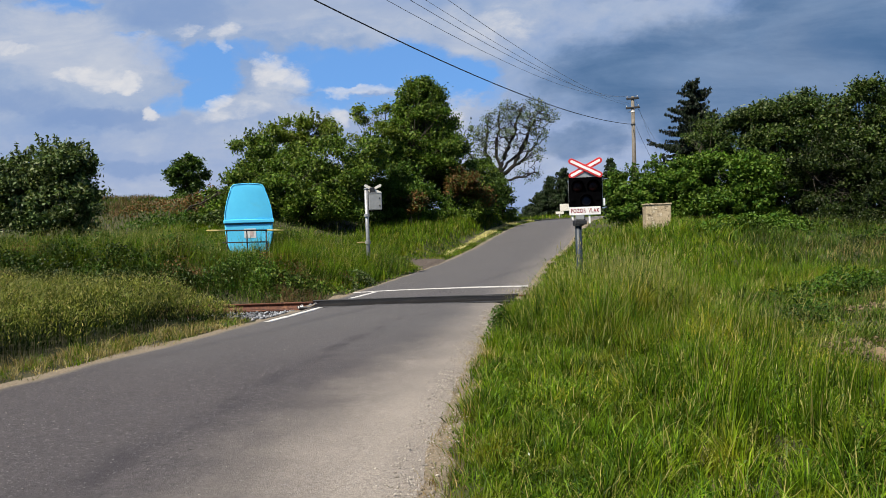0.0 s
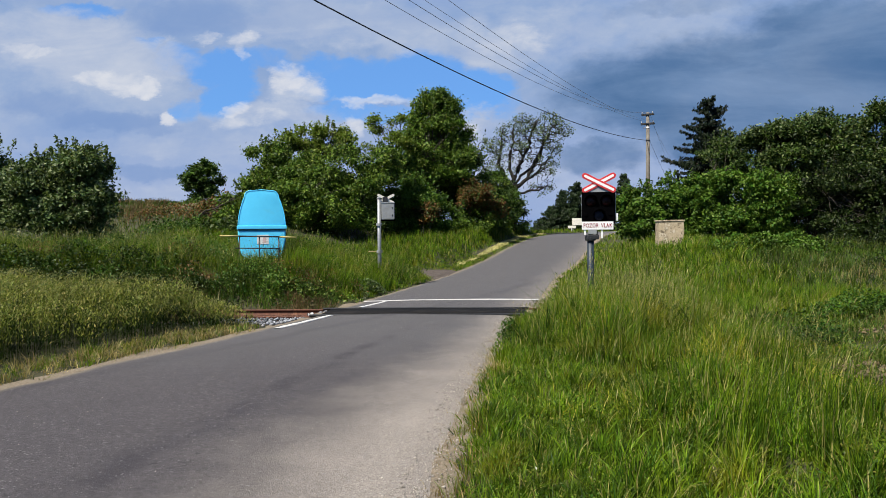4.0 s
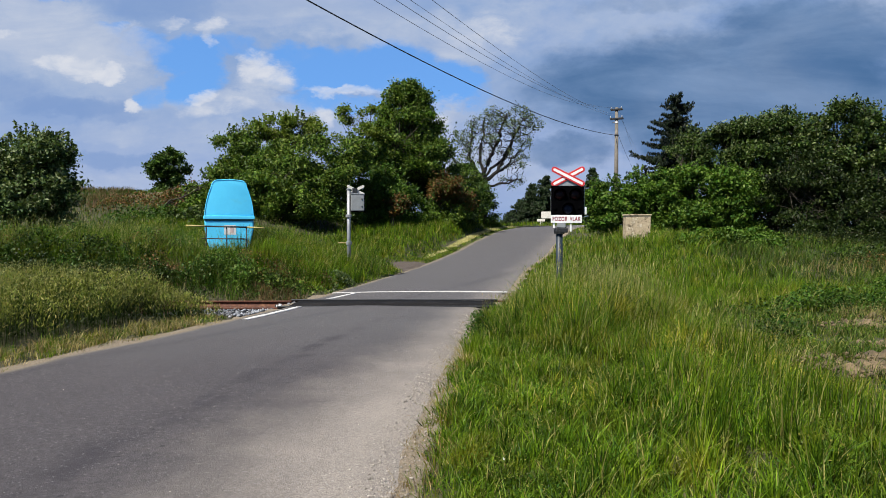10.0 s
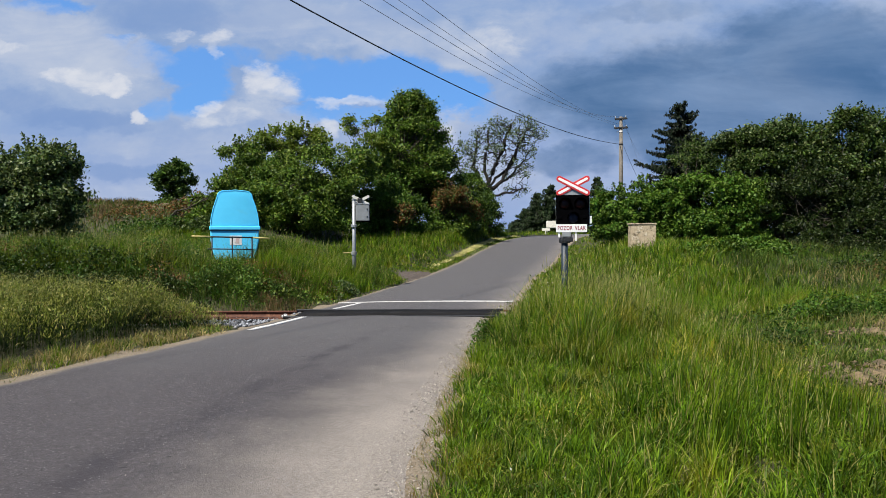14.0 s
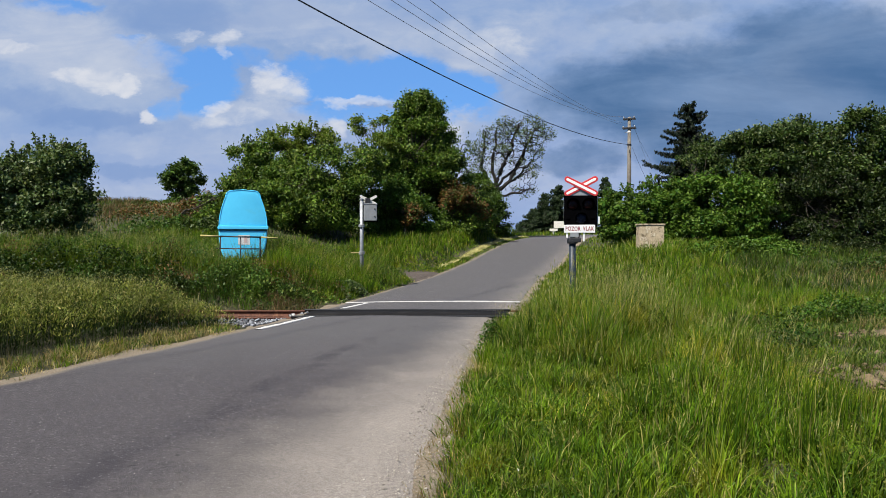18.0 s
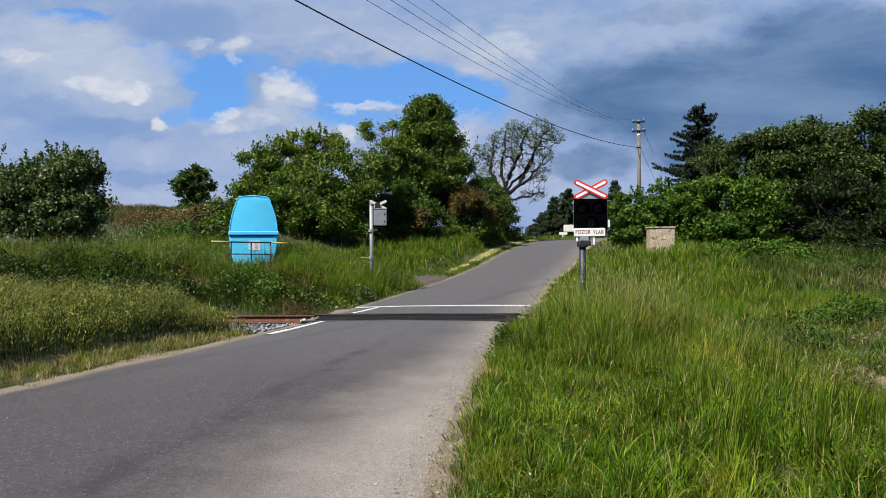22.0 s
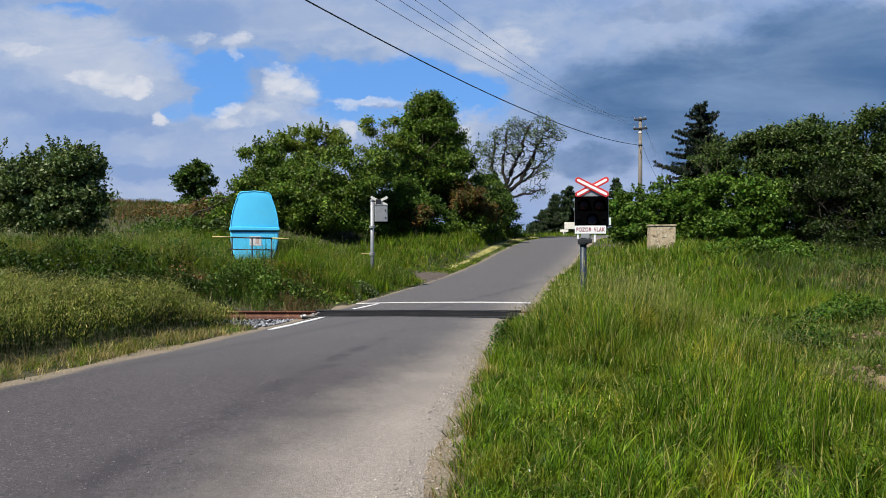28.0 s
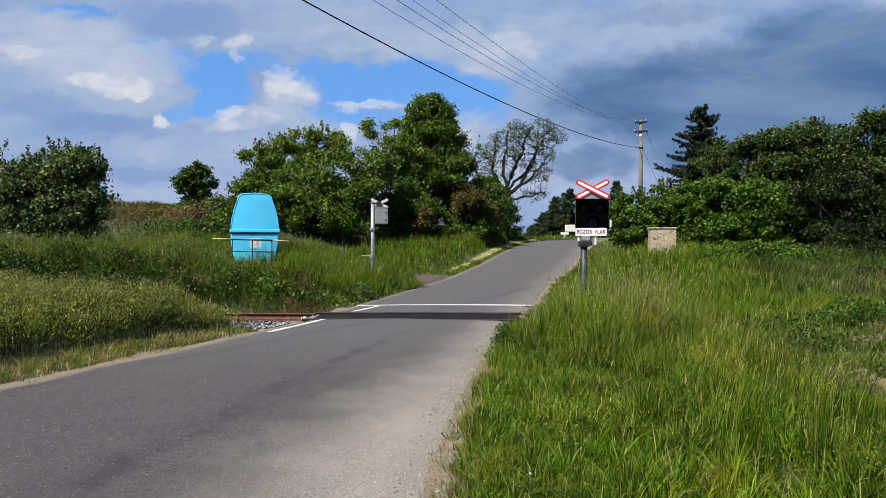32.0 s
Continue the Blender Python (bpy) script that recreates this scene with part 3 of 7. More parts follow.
def wave(x, y, s, seed=0):
    """Smooth noise about -1 to 1, for arrays."""
    x, y = np.asarray(x) / s + seed * 7.3, np.asarray(y) / s - seed * 3.1
    return (np.sin(x * 1.7 + 1.3 * np.sin(y * 1.1)) + np.sin(y * 2.1 + 1.7 * np.sin(x * 0.9 + 2)) + np.sin((x + y) * 1.3 + 0.7 + np.sin(x * 2.3))) / 3


# ---- the lie of the land ----
ROAD = [  # left edge x, y; right edge x, y; height
    (-16.0, -40, -9.0, -40, 0), (-9.9, -10, -1.6, -10, 0), (-7.6, 0, -0.72, 0, 0), (-6.3, 4.65, -0.26, 4.65, 0),
    (-5.4, 8.2, 0.07, 8.0, 0), (-4.2, 12, 0.60, 12, 0), (-3.55, 14.6, 0.97, 14.6, 0), (-2.8, 18.8, 2.0, 18.8, 0.02),
    (-1.02, 25, 3.2, 24.6, 0.25), (0.58, 31, 4.85, 30.2, 0.62), (2.1, 38, 6.5, 37, 1.08), (3.7, 45, 8.1, 43.6, 1.5),
    (5.4, 50, 9.5, 48, 1.8), (8.3, 55, 11.6, 51.8, 2.0), (13, 58.6, 15, 54.6, 2.08), (22, 60.5, 22.5, 56.2, 2.1), (60, 62, 60, 57.8, 2.1)]


def smooth_rows(rows, k=10):
    r = np.array(rows, dtype=float)
    out = []
    for i in range(len(r) - 1):
        a, b, c, d = r[max(i - 1, 0)], r[i], r[i + 1], r[min(i + 2, len(r) - 1)]
        for t in np.arange(k) / k:
            out.append(0.5 * (2 * b + (c - a) * t + (2 * a - 5 * b + 4 * c - d) * t * t + (3 * b - a - 3 * c + d) * t ** 3))
    out.append(r[-1])
    return np.array(out)


RD = smooth_rows(ROAD)
MID = (RD[:, 0:2] + RD[:, 2:4]) / 2
HALF = np.linalg.norm(RD[:, 2:4] - RD[:, 0:2], axis=1) / 2


def road_at(x, y):
    """For arrays of places: how far beyond the road's edge (negative: on it), the side (-1 left, 1 right), the road's height there."""
    x, y = np.atleast_1d(np.asarray(x, dtype=float)), np.atleast_1d(np.asarray(y, dtype=float))
    gap, side, z = np.empty(x.shape), np.empty(x.shape), np.empty(x.shape)
    flat = [v.ravel() for v in (x, y)]
    for i in range(0, flat[0].size, 20000):
        px, py = flat[0][i:i + 20000], flat[1][i:i + 20000]
        a, b = MID[:-1], MID[1:]
        d = b - a
        t = np.clip(((px[:, None] - a[:, 0]) * d[:, 0] + (py[:, None] - a[:, 1]) * d[:, 1]) / (d ** 2).sum(1), 0, 1)
        dx, dy = px[:, None] - a[:, 0] - t * d[:, 0], py[:, None] - a[:, 1] - t * d[:, 1]
        q = dx * dx + dy * dy
        j = q.argmin(1)
        rows = np.arange(len(j))
        t = t[rows, j]
        half = HALF[j] * (1 - t) + HALF[j + 1] * t
        gap.ravel()[i:i + 20000] = np.sqrt(q[rows, j]) - half
        side.ravel()[i:i + 20000] = np.sign(d[j, 1] * dx[rows, j] - d[j, 0] * dy[rows, j])
        z.ravel()[i:i + 20000] = RD[j, 4] * (1 - t) + RD[j + 1, 4] * t
    return gap, side, z


TRACK_Y0, TRACK_Y1 = 14.9, 16.335


def land(x, y):
    """The height of the ground, for arrays."""
    x, y = np.atleast_1d(np.asarray(x, dtype=float)), np.atleast_1d(np.asarray(y, dtype=float))
    gap, side, zr = road_at(x, y)
    left = 0.85 * sm(17.3, 19.4, y) * sm(62, 50, y) + 3.3 * sm(21, 47, y) * sm(90, 55, y) * sm(-1.0, -11.0, x) + 1.2 * sm(50, 62, y)
    right = 1.15 * sm(17.6, 28, y) + 0.75 * sm(28, 45, y)
    left = left + 0.30 * sm(9.0, 10.5, y) * sm(13.6, 12.4, y)
    left = np.maximum(left, zr + 0.85 * sm(25, 32, y) * sm(56, 48, y))
    w = np.where(side < 0, sm(0.25, 3.4, gap) * (1 - sm(24, 30, y)) + sm(24, 30, y) * (0.70 * sm(0.9, 1.9, gap) + 0.30 * sm(1.5, 6, gap)), sm(0.3, 4.5, gap))
    z = zr + (np.where(side < 0, left, right) - zr) * w
    z = z + 0.06 * wave(x, y, 1.7, 1) * sm(0.3, 1.5, gap) + 0.18 * wave(x, y, 6.0, 2) * sm(1.0, 6, gap)
    bed = sm(2.1, 1.5, np.abs(y - 15.62)) * sm(-0.1, 0.5, gap)
    z = z * (1 - bed) + (-0.27) * bed
    near_road = sm(0.35, 0.0, gap)
    return z * (1 - near_road) + (zr - 0.05) * near_road


def land1(x, y):
    return float(land(x, y)[0])


def axis_steps(lo, hi, fine, far):
    a = list(np.arange(lo, hi + fine, fine))
    s = fine
    while a[-1] < far:
        s *= 1.35
        a.append(a[-1] + s)
    s = fine
    while a[0] > -far:
        s *= 1.35
        a.insert(0, a[0] - s)
    return np.array(a)


def build_ground():
    gx, gy = axis_steps(-24, 24, 0.36, 2500), axis_steps(-6, 62, 0.36, 2500)
    X, Y = np.meshgrid(gx, gy)
    Z = land(X.ravel(), Y.ravel())
    n, m = len(gx), len(gy)
    i = (np.arange(m - 1)[:, None] * n + np.arange(n - 1)).ravel()
    g = link_mesh("ground", np.c_[X.ravel(), Y.ravel(), Z], np.c_[i, i + 1, i + n + 1, i + n], MAT["soil"], smooth=True)
    tagged(g, "earthy ground under grass, rising behind the track", "ground", kind="structure")


def build_road():
    k = 28
    f = np.linspace(0, 1, k)
    L, R = RD[:, 0:2].copy(), RD[:, 2:4].copy()
    s = np.concatenate([[0], np.cumsum(np.linalg.norm(np.diff(MID, axis=0), axis=1))])
    sf = np.arange(0, s[-1], 0.25)
    cols = [np.interp(sf, s, v) for v in (L[:, 0], L[:, 1], R[:, 0], R[:, 1], RD[:, 4])]
    wl = 0.05 * wave(sf, sf * 0.3, 0.35, 3) + 0.05 * wave(sf, sf, 1.1, 4)
    wr = 0.05 * wave(sf, sf * 0.3, 0.3, 5) + 0.07 * wave(sf, sf, 0.9, 6)
    ff = -wl[:, None] / 5 + f[None, :] * (1 + (wl + wr)[:, None] / 5)
    X = cols[0][:, None] * (1 - ff) + cols[2][:, None] * ff
    Y = cols[1][:, None] * (1 - ff) + cols[3][:, None] * ff
    crown = 0.03 * (1 - (2 * f - 1) ** 2)
    Z = cols[4][:, None] + crown[None, :] - 0.05 * (np.abs(2 * f - 1)[None, :] > 0.999) + 0.006 * wave(X, Y, 0.8, 8)
    n = len(sf)
    i = (np.arange(n - 1)[:, None] * k + np.arange(k - 1)).ravel()
    ob = link_mesh("road", np.c_[X.ravel(), Y.ravel(), Z.ravel()], np.c_[i, i + 1, i + k + 1, i + k], MAT["asphalt"], smooth=True)
    uv = ob.data.uv_layers.new(name="across")
    vi = np.empty(len(ob.data.loops), dtype=np.int32)
    ob.data.loops.foreach_get("vertex_index", vi)
    along = np.interp(sf, s, np.interp(s, s, MID[:, 1]))
    co = np.stack([np.broadcast_to(f, X.shape).ravel()[vi], np.broadcast_to(along[:, None], X.shape).ravel()[vi]], 1)
    uv.data.foreach_set("uv", co.astype(np.float32).ravel())
    return tagged(ob, "worn grey asphalt country road climbing to a bend", "road", kind="structure")


def road_z(x, y):
    gap, side, z = road_at(x, y)
    q = 1 + float(gap[0]) / 2.35
    return float(z[0]) + 0.03 * (1 - q * q)


def strip(name, a, b, wide, mat, lift=0.012, label="", category="", n=14):
    """A painted line on the road from a to b."""
    a, b = np.array(a), np.array(b)
    d = (b - a) / np.linalg.norm(b - a)
    side = np.array([-d[1], d[0]]) * wide / 2
    t = np.linspace(0, 1, n)
    rng = np.random.default_rng(int(abs(a[0] * 100)) + 5)
    P = a + (b - a) * t[:, None]
    j = rng.normal(0, 0.012, (n, 1)), rng.normal(0, 0.012, (n, 1))
    A, B = P + side * (1 + j[0] / wide * 2), P - side * (1 + j[1] / wide * 2)
    za = [road_z(*p) + lift for p in A]
    zb = [road_z(*p) + lift for p in B]
    v = np.r_[np.c_[A, za], np.c_[B, zb], np.c_[A, np.array(za) - 0.02], np.c_[B, np.array(zb) - 0.02]]
    i = np.arange(n - 1)
    faces = np.r_[np.c_[i, i + 1, i + n + 1, i + n], np.c_[i, i + 2 * n, i + 2 * n + 1, i + 1], np.c_[i + n, i + n + 1, i + 3 * n + 1, i + 3 * n]]
    return tagged(link_mesh(name, v, faces, mat), label, category, kind="structure")


# ---- plants ----
def unit(v):
    return v / np.maximum(np.linalg.norm(v, axis=1, keepdims=True), 1e-9)


def leaf_arrays(C, size, rng, up=0.25, wide=0.55, droop=0.0):
    """Pointed leaves, each two triangles folded along the middle, at the places C."""
    n = len(C)
    d = unit(rng.normal(0, 1, (n, 3)) + [0, 0, -droop])
    s = np.cross(d, unit(rng.normal(0, 1, (n, 3)) * (1 - up) + np.array([0, 0, 1]) * up))
    s = unit(s)
    nn = np.cross(s, d)
    L = np.broadcast_to(np.asarray(size, dtype=float), (n,))[:, None] * rng.uniform(0.6, 1.3, (n, 1))
    base = C - d * L / 2
    a = C - d * L * 0.08 + s * L * wide / 2 + nn * L * 0.12
    b = C - d * L * 0.08 - s * L * wide / 2 + nn * L * 0.12
    tip = C + d * L / 2
    V = np.stack([base, a, tip, b], 1).reshape(-1, 3)
    i = np.arange(n) * 4
    return V, np.c_[i, i + 1, i + 2, i + 3]


def tubes_arrays(lines, n=6):
    """Bent tapered branches: each a list of (x, y, z, radius)."""
    V, F, k = [], [], 0
    ang = np.arange(n) * math.tau / n
    for ln in lines:
        ln = np.asarray(ln, dtype=float)
        P, r = ln[:, :3], ln[:, 3]
        T = np.gradient(P, axis=0)
        T = unit(T)
        ref = np.where(np.abs(T[:, 2:3]) > 0.9, [[1.0, 0, 0]], [[0, 0, 1.0]])
        A = unit(np.cross(T, ref))
        B = np.cross(T, A)
        ring = P[:, None] + r[:, None, None] * (np.cos(ang)[None, :, None] * A[:, None] + np.sin(ang)[None, :, None] * B[:, None])
        V.append(ring.reshape(-1, 3))
        m = len(P)
        i = k + (np.arange(m - 1)[:, None] * n + np.arange(n)).ravel()
        j = k + (np.arange(m - 1)[:, None] * n + (np.arange(n) + 1) % n).ravel()
        F.append(np.c_[i, j, j + n, i + n])
        k += m * n
    return np.concatenate(V), np.concatenate(F)


def bough(a, b, r0, r1, rng, bend=0.12, k=6, sag=0.0):
    a, b = np.asarray(a, dtype=float), np.asarray(b, dtype=float)
    t = np.linspace(0, 1, k)[:, None]
    L = np.linalg.norm(b - a)
    off = rng.normal(0, bend * L, 3) * np.sin(t * np.pi) + rng.normal(0, bend * L * 0.3, (k, 3)) * np.sin(t * np.pi)
    P = a + (b - a) * t + off
    P[:, 2] -= sag * L * (t[:, 0] ** 2 - t[:, 0])
    return np.c_[P, r0 + (r1 - r0) * t[:, 0]]


def crown_points(lobes, clumps, per, rng, spread, shell=0.6, floor=None):
    """Places of leaves: each lobe (x, y, z, rx, ry, rz) carries rounded sprays, thick on top, with dark gaps between them."""
    sprays = []
    for l in lobes:
        l = np.asarray(l, dtype=float)
        mean = (l[3] * l[4] * l[5]) ** (1 / 3)
        m = int(np.clip(15 * mean ** 1.3, 6, 30))
        d = unit(rng.normal(0, 1, (m, 3)))
        mid = l[:3] + d * l[3:] * rng.uniform(shell, 0.84, (m, 1))
        big = 0.34 * l[3:] * rng.uniform(0.7, 1.2, (m, 1))
        n = int(np.clip(40 * mean ** 1.6, 16, 120))
        k = rng.integers(0, m, n)
        d = rng.normal(0, 1, (n, 3))
        d[:, 2] = np.where(rng.uniform(0, 1, n) < 0.7, np.abs(d[:, 2]), d[:, 2])
        q = mid[k] + unit(d) * big[k] * rng.uniform(0.6, 1.05, (n, 1))
        r = rng.uniform(0.12, 0.30, n) * min(mean, 1.6) ** 0.7
        sprays.append(np.c_[q, r])
    sprays = np.concatenate(sprays)
    w = sprays[:, 3] ** 2
    pick = rng.choice(len(sprays), clumps, p=w / w.sum())
    s = sprays[pick]
    d = rng.normal(0, 1, (clumps, 3))
    d[:, 2] = np.abs(d[:, 2]) * np.where(rng.uniform(0, 1, clumps) < 0.78, 1, -1)
    c = s[:, :3] + unit(d) * s[:, 3:4] * [1.15, 1.15, 0.75] * rng.uniform(0.35, 1.05, (clumps, 1))
    if floor is not None:
        c[:, 2] = np.maximum(c[:, 2], floor + 0.1)
    n = rng.poisson(per, clumps)
    rep = np.repeat(np.arange(clumps), n)
    sc = spread * rng.uniform(0.5, 1.3, (clumps, 1))
    return c[rep] + rng.normal(0, 1, (len(rep), 3)) * sc[rep] * [1, 1, 0.7], c


def leafy_tree(name, base, lobes, leaves, label, category, bark="bark", clumps=500, per=22, spread=0.28, size=0.17, trunk_r=0.16,
               seed=1, shell=0.6, stems=1, twigs=0.5, group="", up=0.5, fork=0.35, extra=None, shoots=0):
    """A tree or shrub: tapered trunk, limbs into each lobe, twigs, a crown of many leaves."""
    rng = np.random.default_rng(seed)
    bz = land1(base[0], base[1]) - 0.15
    t = thing(name, (base[0], base[1], bz), label, category, group)
    o = np.array([base[0], base[1], bz])
    lob = [np.array(l, dtype=float) - np.array([*o, 0, 0, 0]) for l in lobes]
    pts, centres = crown_points(lob, clumps, per, rng, spread, shell, floor=0.1)
    top = max(l[2] for l in lob)
    trunks, limbs = [], []
    mid = np.mean([l[:3] for l in lob], axis=0)
    for sidx in range(stems):
        foot = np.array([rng.normal(0, 0.25 * (stems > 1)) * (1 + stems * 0.3), rng.normal(0, 0.2 * (stems > 1)), 0.0])
        head = np.array([mid[0] * fork + foot[0], mid[1] * fork + foot[1], max(0.6, mid[2] * fork * 1.6)])
        tr = bough(foot, head, trunk_r, trunk_r * 0.62, rng, 0.05)
        tr[0, 3] *= 1.35
        trunks.append(tr)
    for l in lob:
        s0 = trunks[rng.integers(len(trunks))][-1][:3]
        limb = bough(s0 - [0, 0, 0.05], l[:3] + [0, 0, 0.2 * l[5]], trunk_r * 0.58, trunk_r * 0.16, rng, 0.10)
        limbs.append(limb)
        inside = centres[(np.abs((centres - l[:3]) / l[3:]) < 1.15).all(1)]
        for c in inside[: int(len(inside) * twigs * 0.13)]:
            j = rng.integers(1, len(limb))
            limbs.append(bough(limb[j][:3], c, max(0.008, limb[j][3] * 0.45), 0.006, rng, 0.12, 5))
    for tr in trunks:
        V, F = tubes_arrays([tr], 8)
        link_mesh("trunk" if stems == 1 else "stem", V, F, MAT[bark], t, smooth=True)
    if shoots:
        pick = rng.integers(0, len(lob), shoots)
        L = np.array(lob)[pick]
        d = unit(rng.normal(0, 1, (shoots, 3)) * [1, 1, 0.5] + [0, 0, 0.9])
        a = L[:, :3] + d * L[:, 3:] * 0.9
        g = unit(d * 0.45 + [0, 0, 1] + rng.normal(0, 0.2, (shoots, 3))) * rng.uniform(0.25, 0.7, (shoots, 1))
        limbs += [bough(p, p + q, 0.012, 0.004, rng, 0.05, 4) for p, q in zip(a, g)]
        k = np.repeat(np.arange(shoots), 26)
        f = rng.uniform(0, 1.03, (len(k), 1))
        pts = np.concatenate([pts, a[k] + g[k] * f + rng.normal(0, 0.11, (len(k), 3)) * (1.15 - f) * size / 0.15])
    V, F = tubes_arrays(limbs, 4)
    link_mesh("branchwork", V, F, MAT[bark], t, smooth=True)
    V, F = leaf_arrays(pts, size, rng, up)
    link_mesh("crown", V, F, LEAF[leaves], t)
    if extra:
        p2, _ = crown_points([np.array(l) - np.array([*o, 0, 0, 0]) for l in extra[1]], extra[2], per, rng, spread, shell, 0.1)
        V, F = leaf_arrays(p2, size, rng, up)
        link_mesh("crown", V, F, LEAF[extra[0]], t, extra[3])
    return t


def blade_arrays(P, h, w, lean, rng, seg=3, wind=(0.05, 0.01), fan=None):
    """Grass blades rooted at P: bent tapering ribbons."""
    n = len(P)
    az = rng.uniform(0, math.tau, n)
    side = np.stack([np.cos(az), np.sin(az), np.zeros(n)], 1)
    la = rng.uniform(0, math.tau, n)
    out = np.stack([np.cos(la), np.sin(la), np.zeros(n)], 1) * (lean * np.abs(rng.normal(0.6, 0.5, n)))[:, None] + np.array([*wind, 0]) * 2
    lay = 0.16 * lean
    out = out + lay * np.stack([wave(P[:, 0], P[:, 1], 0.22, 11) + 0.2, wave(P[:, 0], P[:, 1], 0.27, 12), np.zeros(n)], 1)
    if fan is not None:
        out = out + fan
    h = np.asarray(h)[:, None] * np.ones((1, 1))
    V = []
    for s in range(seg):
        t = s / seg
        c = P + np.array([0, 0, 1]) * h * (t - 0.15 * t * t * np.linalg.norm(out, axis=1, keepdims=True)) + out * h * t * t
        ww = (np.asarray(w)[:, None] if np.ndim(w) else w) * (1 - 0.55 * t) / 2
        V += [c - side * ww, c + side * ww]
    tip = P + np.array([0, 0, 1]) * h * (1 - 0.25 * np.minimum(np.linalg.norm(out, axis=1, keepdims=True), 1.5)) + out * h
    V.append(tip)
    k = 2 * seg + 1
    V = np.stack(V, 1).reshape(-1, 3)
    i = np.arange(n) * k
    quads = [np.c_[i + 2 * s, i + 2 * s + 1, i + 2 * s + 3, i + 2 * s + 2] for s in range(seg - 1)]
    tris = np.c_[i + 2 * seg - 2, i + 2 * seg - 1, i + 2 * seg]
    return V, ([np.concatenate(quads)] if quads else []) + [tris], tip


def scatter(n, x0, x1, y0, y1, rng, keep):
    """n places in a rectangle, thinned by keep(x, y, gap, side), a share from 0 to 1."""
    x, y = rng.uniform(x0, x1, n), rng.uniform(y0, y1, n)
    gap, side, z = road_at(x, y)
    ok = rng.uniform(0, 1, n) < keep(x, y, gap, side)
    x, y, gap, side = x[ok], y[ok], gap[ok], side[ok]
    return np.c_[x, y, land(x, y)], gap, side


def grass(name, n, area, keep, height, width, lean, mat, seed, label, seg=3, category="grass", wind=(0.02, 0.0), tuft=0):
    """Blades over an area, in drifts; with tuft, that many blades fan out from each root stock."""
    rng = np.random.default_rng(seed)
    P, gap, side = scatter(n // max(tuft, 1), *area, rng, lambda x, y, g, s: keep(x, y, g, s) * (0.18 + 0.82 * sm(-0.35, 0.35, wave(x, y, 0.16, seed % 9))))
    h, fan = height(P[:, 0], P[:, 1], gap), None
    if tuft:
        h = h * rng.uniform(0.55, 1.25, len(P))
        k = np.repeat(np.arange(len(P)), tuft)
        off = np.c_[rng.normal(0, 1, (len(k), 2)), np.zeros(len(k))]
        P, h = P[k] + off * (0.028 + 0.0028 * P[k, 1:2]), h[k]
        fan = off * 0.20
    h = h * rng.uniform(0.55, 1.15, len(P))
    w = width * (0.5 + P[:, 1] / 14) * rng.uniform(0.7, 1.3, len(P))
    V, F, tip = blade_arrays(P - [0, 0, 0.03], h, w, lean, rng, seg, wind, fan)
    return tagged(link_mesh(name, V, F, LEAF[mat]), label, category, kind="stuff")


def seed_heads(name, n, area, keep, height, mat, seed, label, ear=0.10, wind=(0.04, 0.01)):
    """Thin stalks, each with a slim drooping ear at its end."""
    rng = np.random.default_rng(seed)
    P, gap, side = scatter(n, *area, rng, keep)
    h = height(P[:, 0], P[:, 1], gap) * rng.uniform(0.75, 1.2, len(P))
    V, F, tip = blade_arrays(P - [0, 0, 0.03], h, np.full(len(P), 0.0032), 0.14, rng, 3, wind)
    d = unit((tip - P) * [1.3, 1.3, 1.0] + rng.normal(0, 0.05, P.shape))
    s = unit(np.cross(d, rng.normal(0, 1, P.shape)))
    L = ear * rng.uniform(0.6, 1.3, (len(P), 1))
    w = 0.0022 + 0.00016 * P[:, 1:2]
    a = tip - d * L * 0.25
    E = np.stack([a, a + d * L * 0.45 + s * w, a + d * L + [0, 0, -0.1] * L, a + d * L * 0.45 - s * w], 1).reshape(-1, 3)
    i = np.arange(len(P)) * 4 + len(V)
    return tagged(link_mesh(name, np.concatenate([V, E]), F + [np.c_[i, i + 1, i + 2, i + 3]], LEAF[mat]), label, "grass", kind="stuff")


def stones(name, P, size, mat, rng, label, category):
    """Small broken stones at P: squashed octahedra with jittered corners."""
    n = len(P)
    O = np.array([[1, 0, 0], [0, 1, 0], [-1, 0, 0], [0, -1, 0], [0.1, 0, 0.75], [0, 0.1, -0.6]])
    az = rng.uniform(0, math.tau, n)
    c, s = np.cos(az), np.sin(az)
    Q = O[None] * rng.uniform(0.65, 1.3, (n, 6, 3)) * (np.broadcast_to(size, (n,)) * rng.uniform(0.5, 1.3, n))[:, None, None]
    X = Q[:, :, 0] * c[:, None] - Q[:, :, 1] * s[:, None]
    Y = Q[:, :, 0] * s[:, None] + Q[:, :, 1] * c[:, None]
    V = np.stack([X, Y, Q[:, :, 2]], 2) + P[:, None, :]
    T = np.array([[0, 1, 4], [1, 2, 4], [2, 3, 4], [3, 0, 4], [1, 0, 5], [2, 1, 5], [3, 2, 5], [0, 3, 5]])
    F = (np.arange(n) * 6)[:, None, None] + T[None]
    return tagged(link_mesh(name, V.reshape(-1, 3), F.reshape(-1, 3), MAT[mat]), label, category, kind="stuff")


# ---- the large structure ----
build_ground()
build_road()


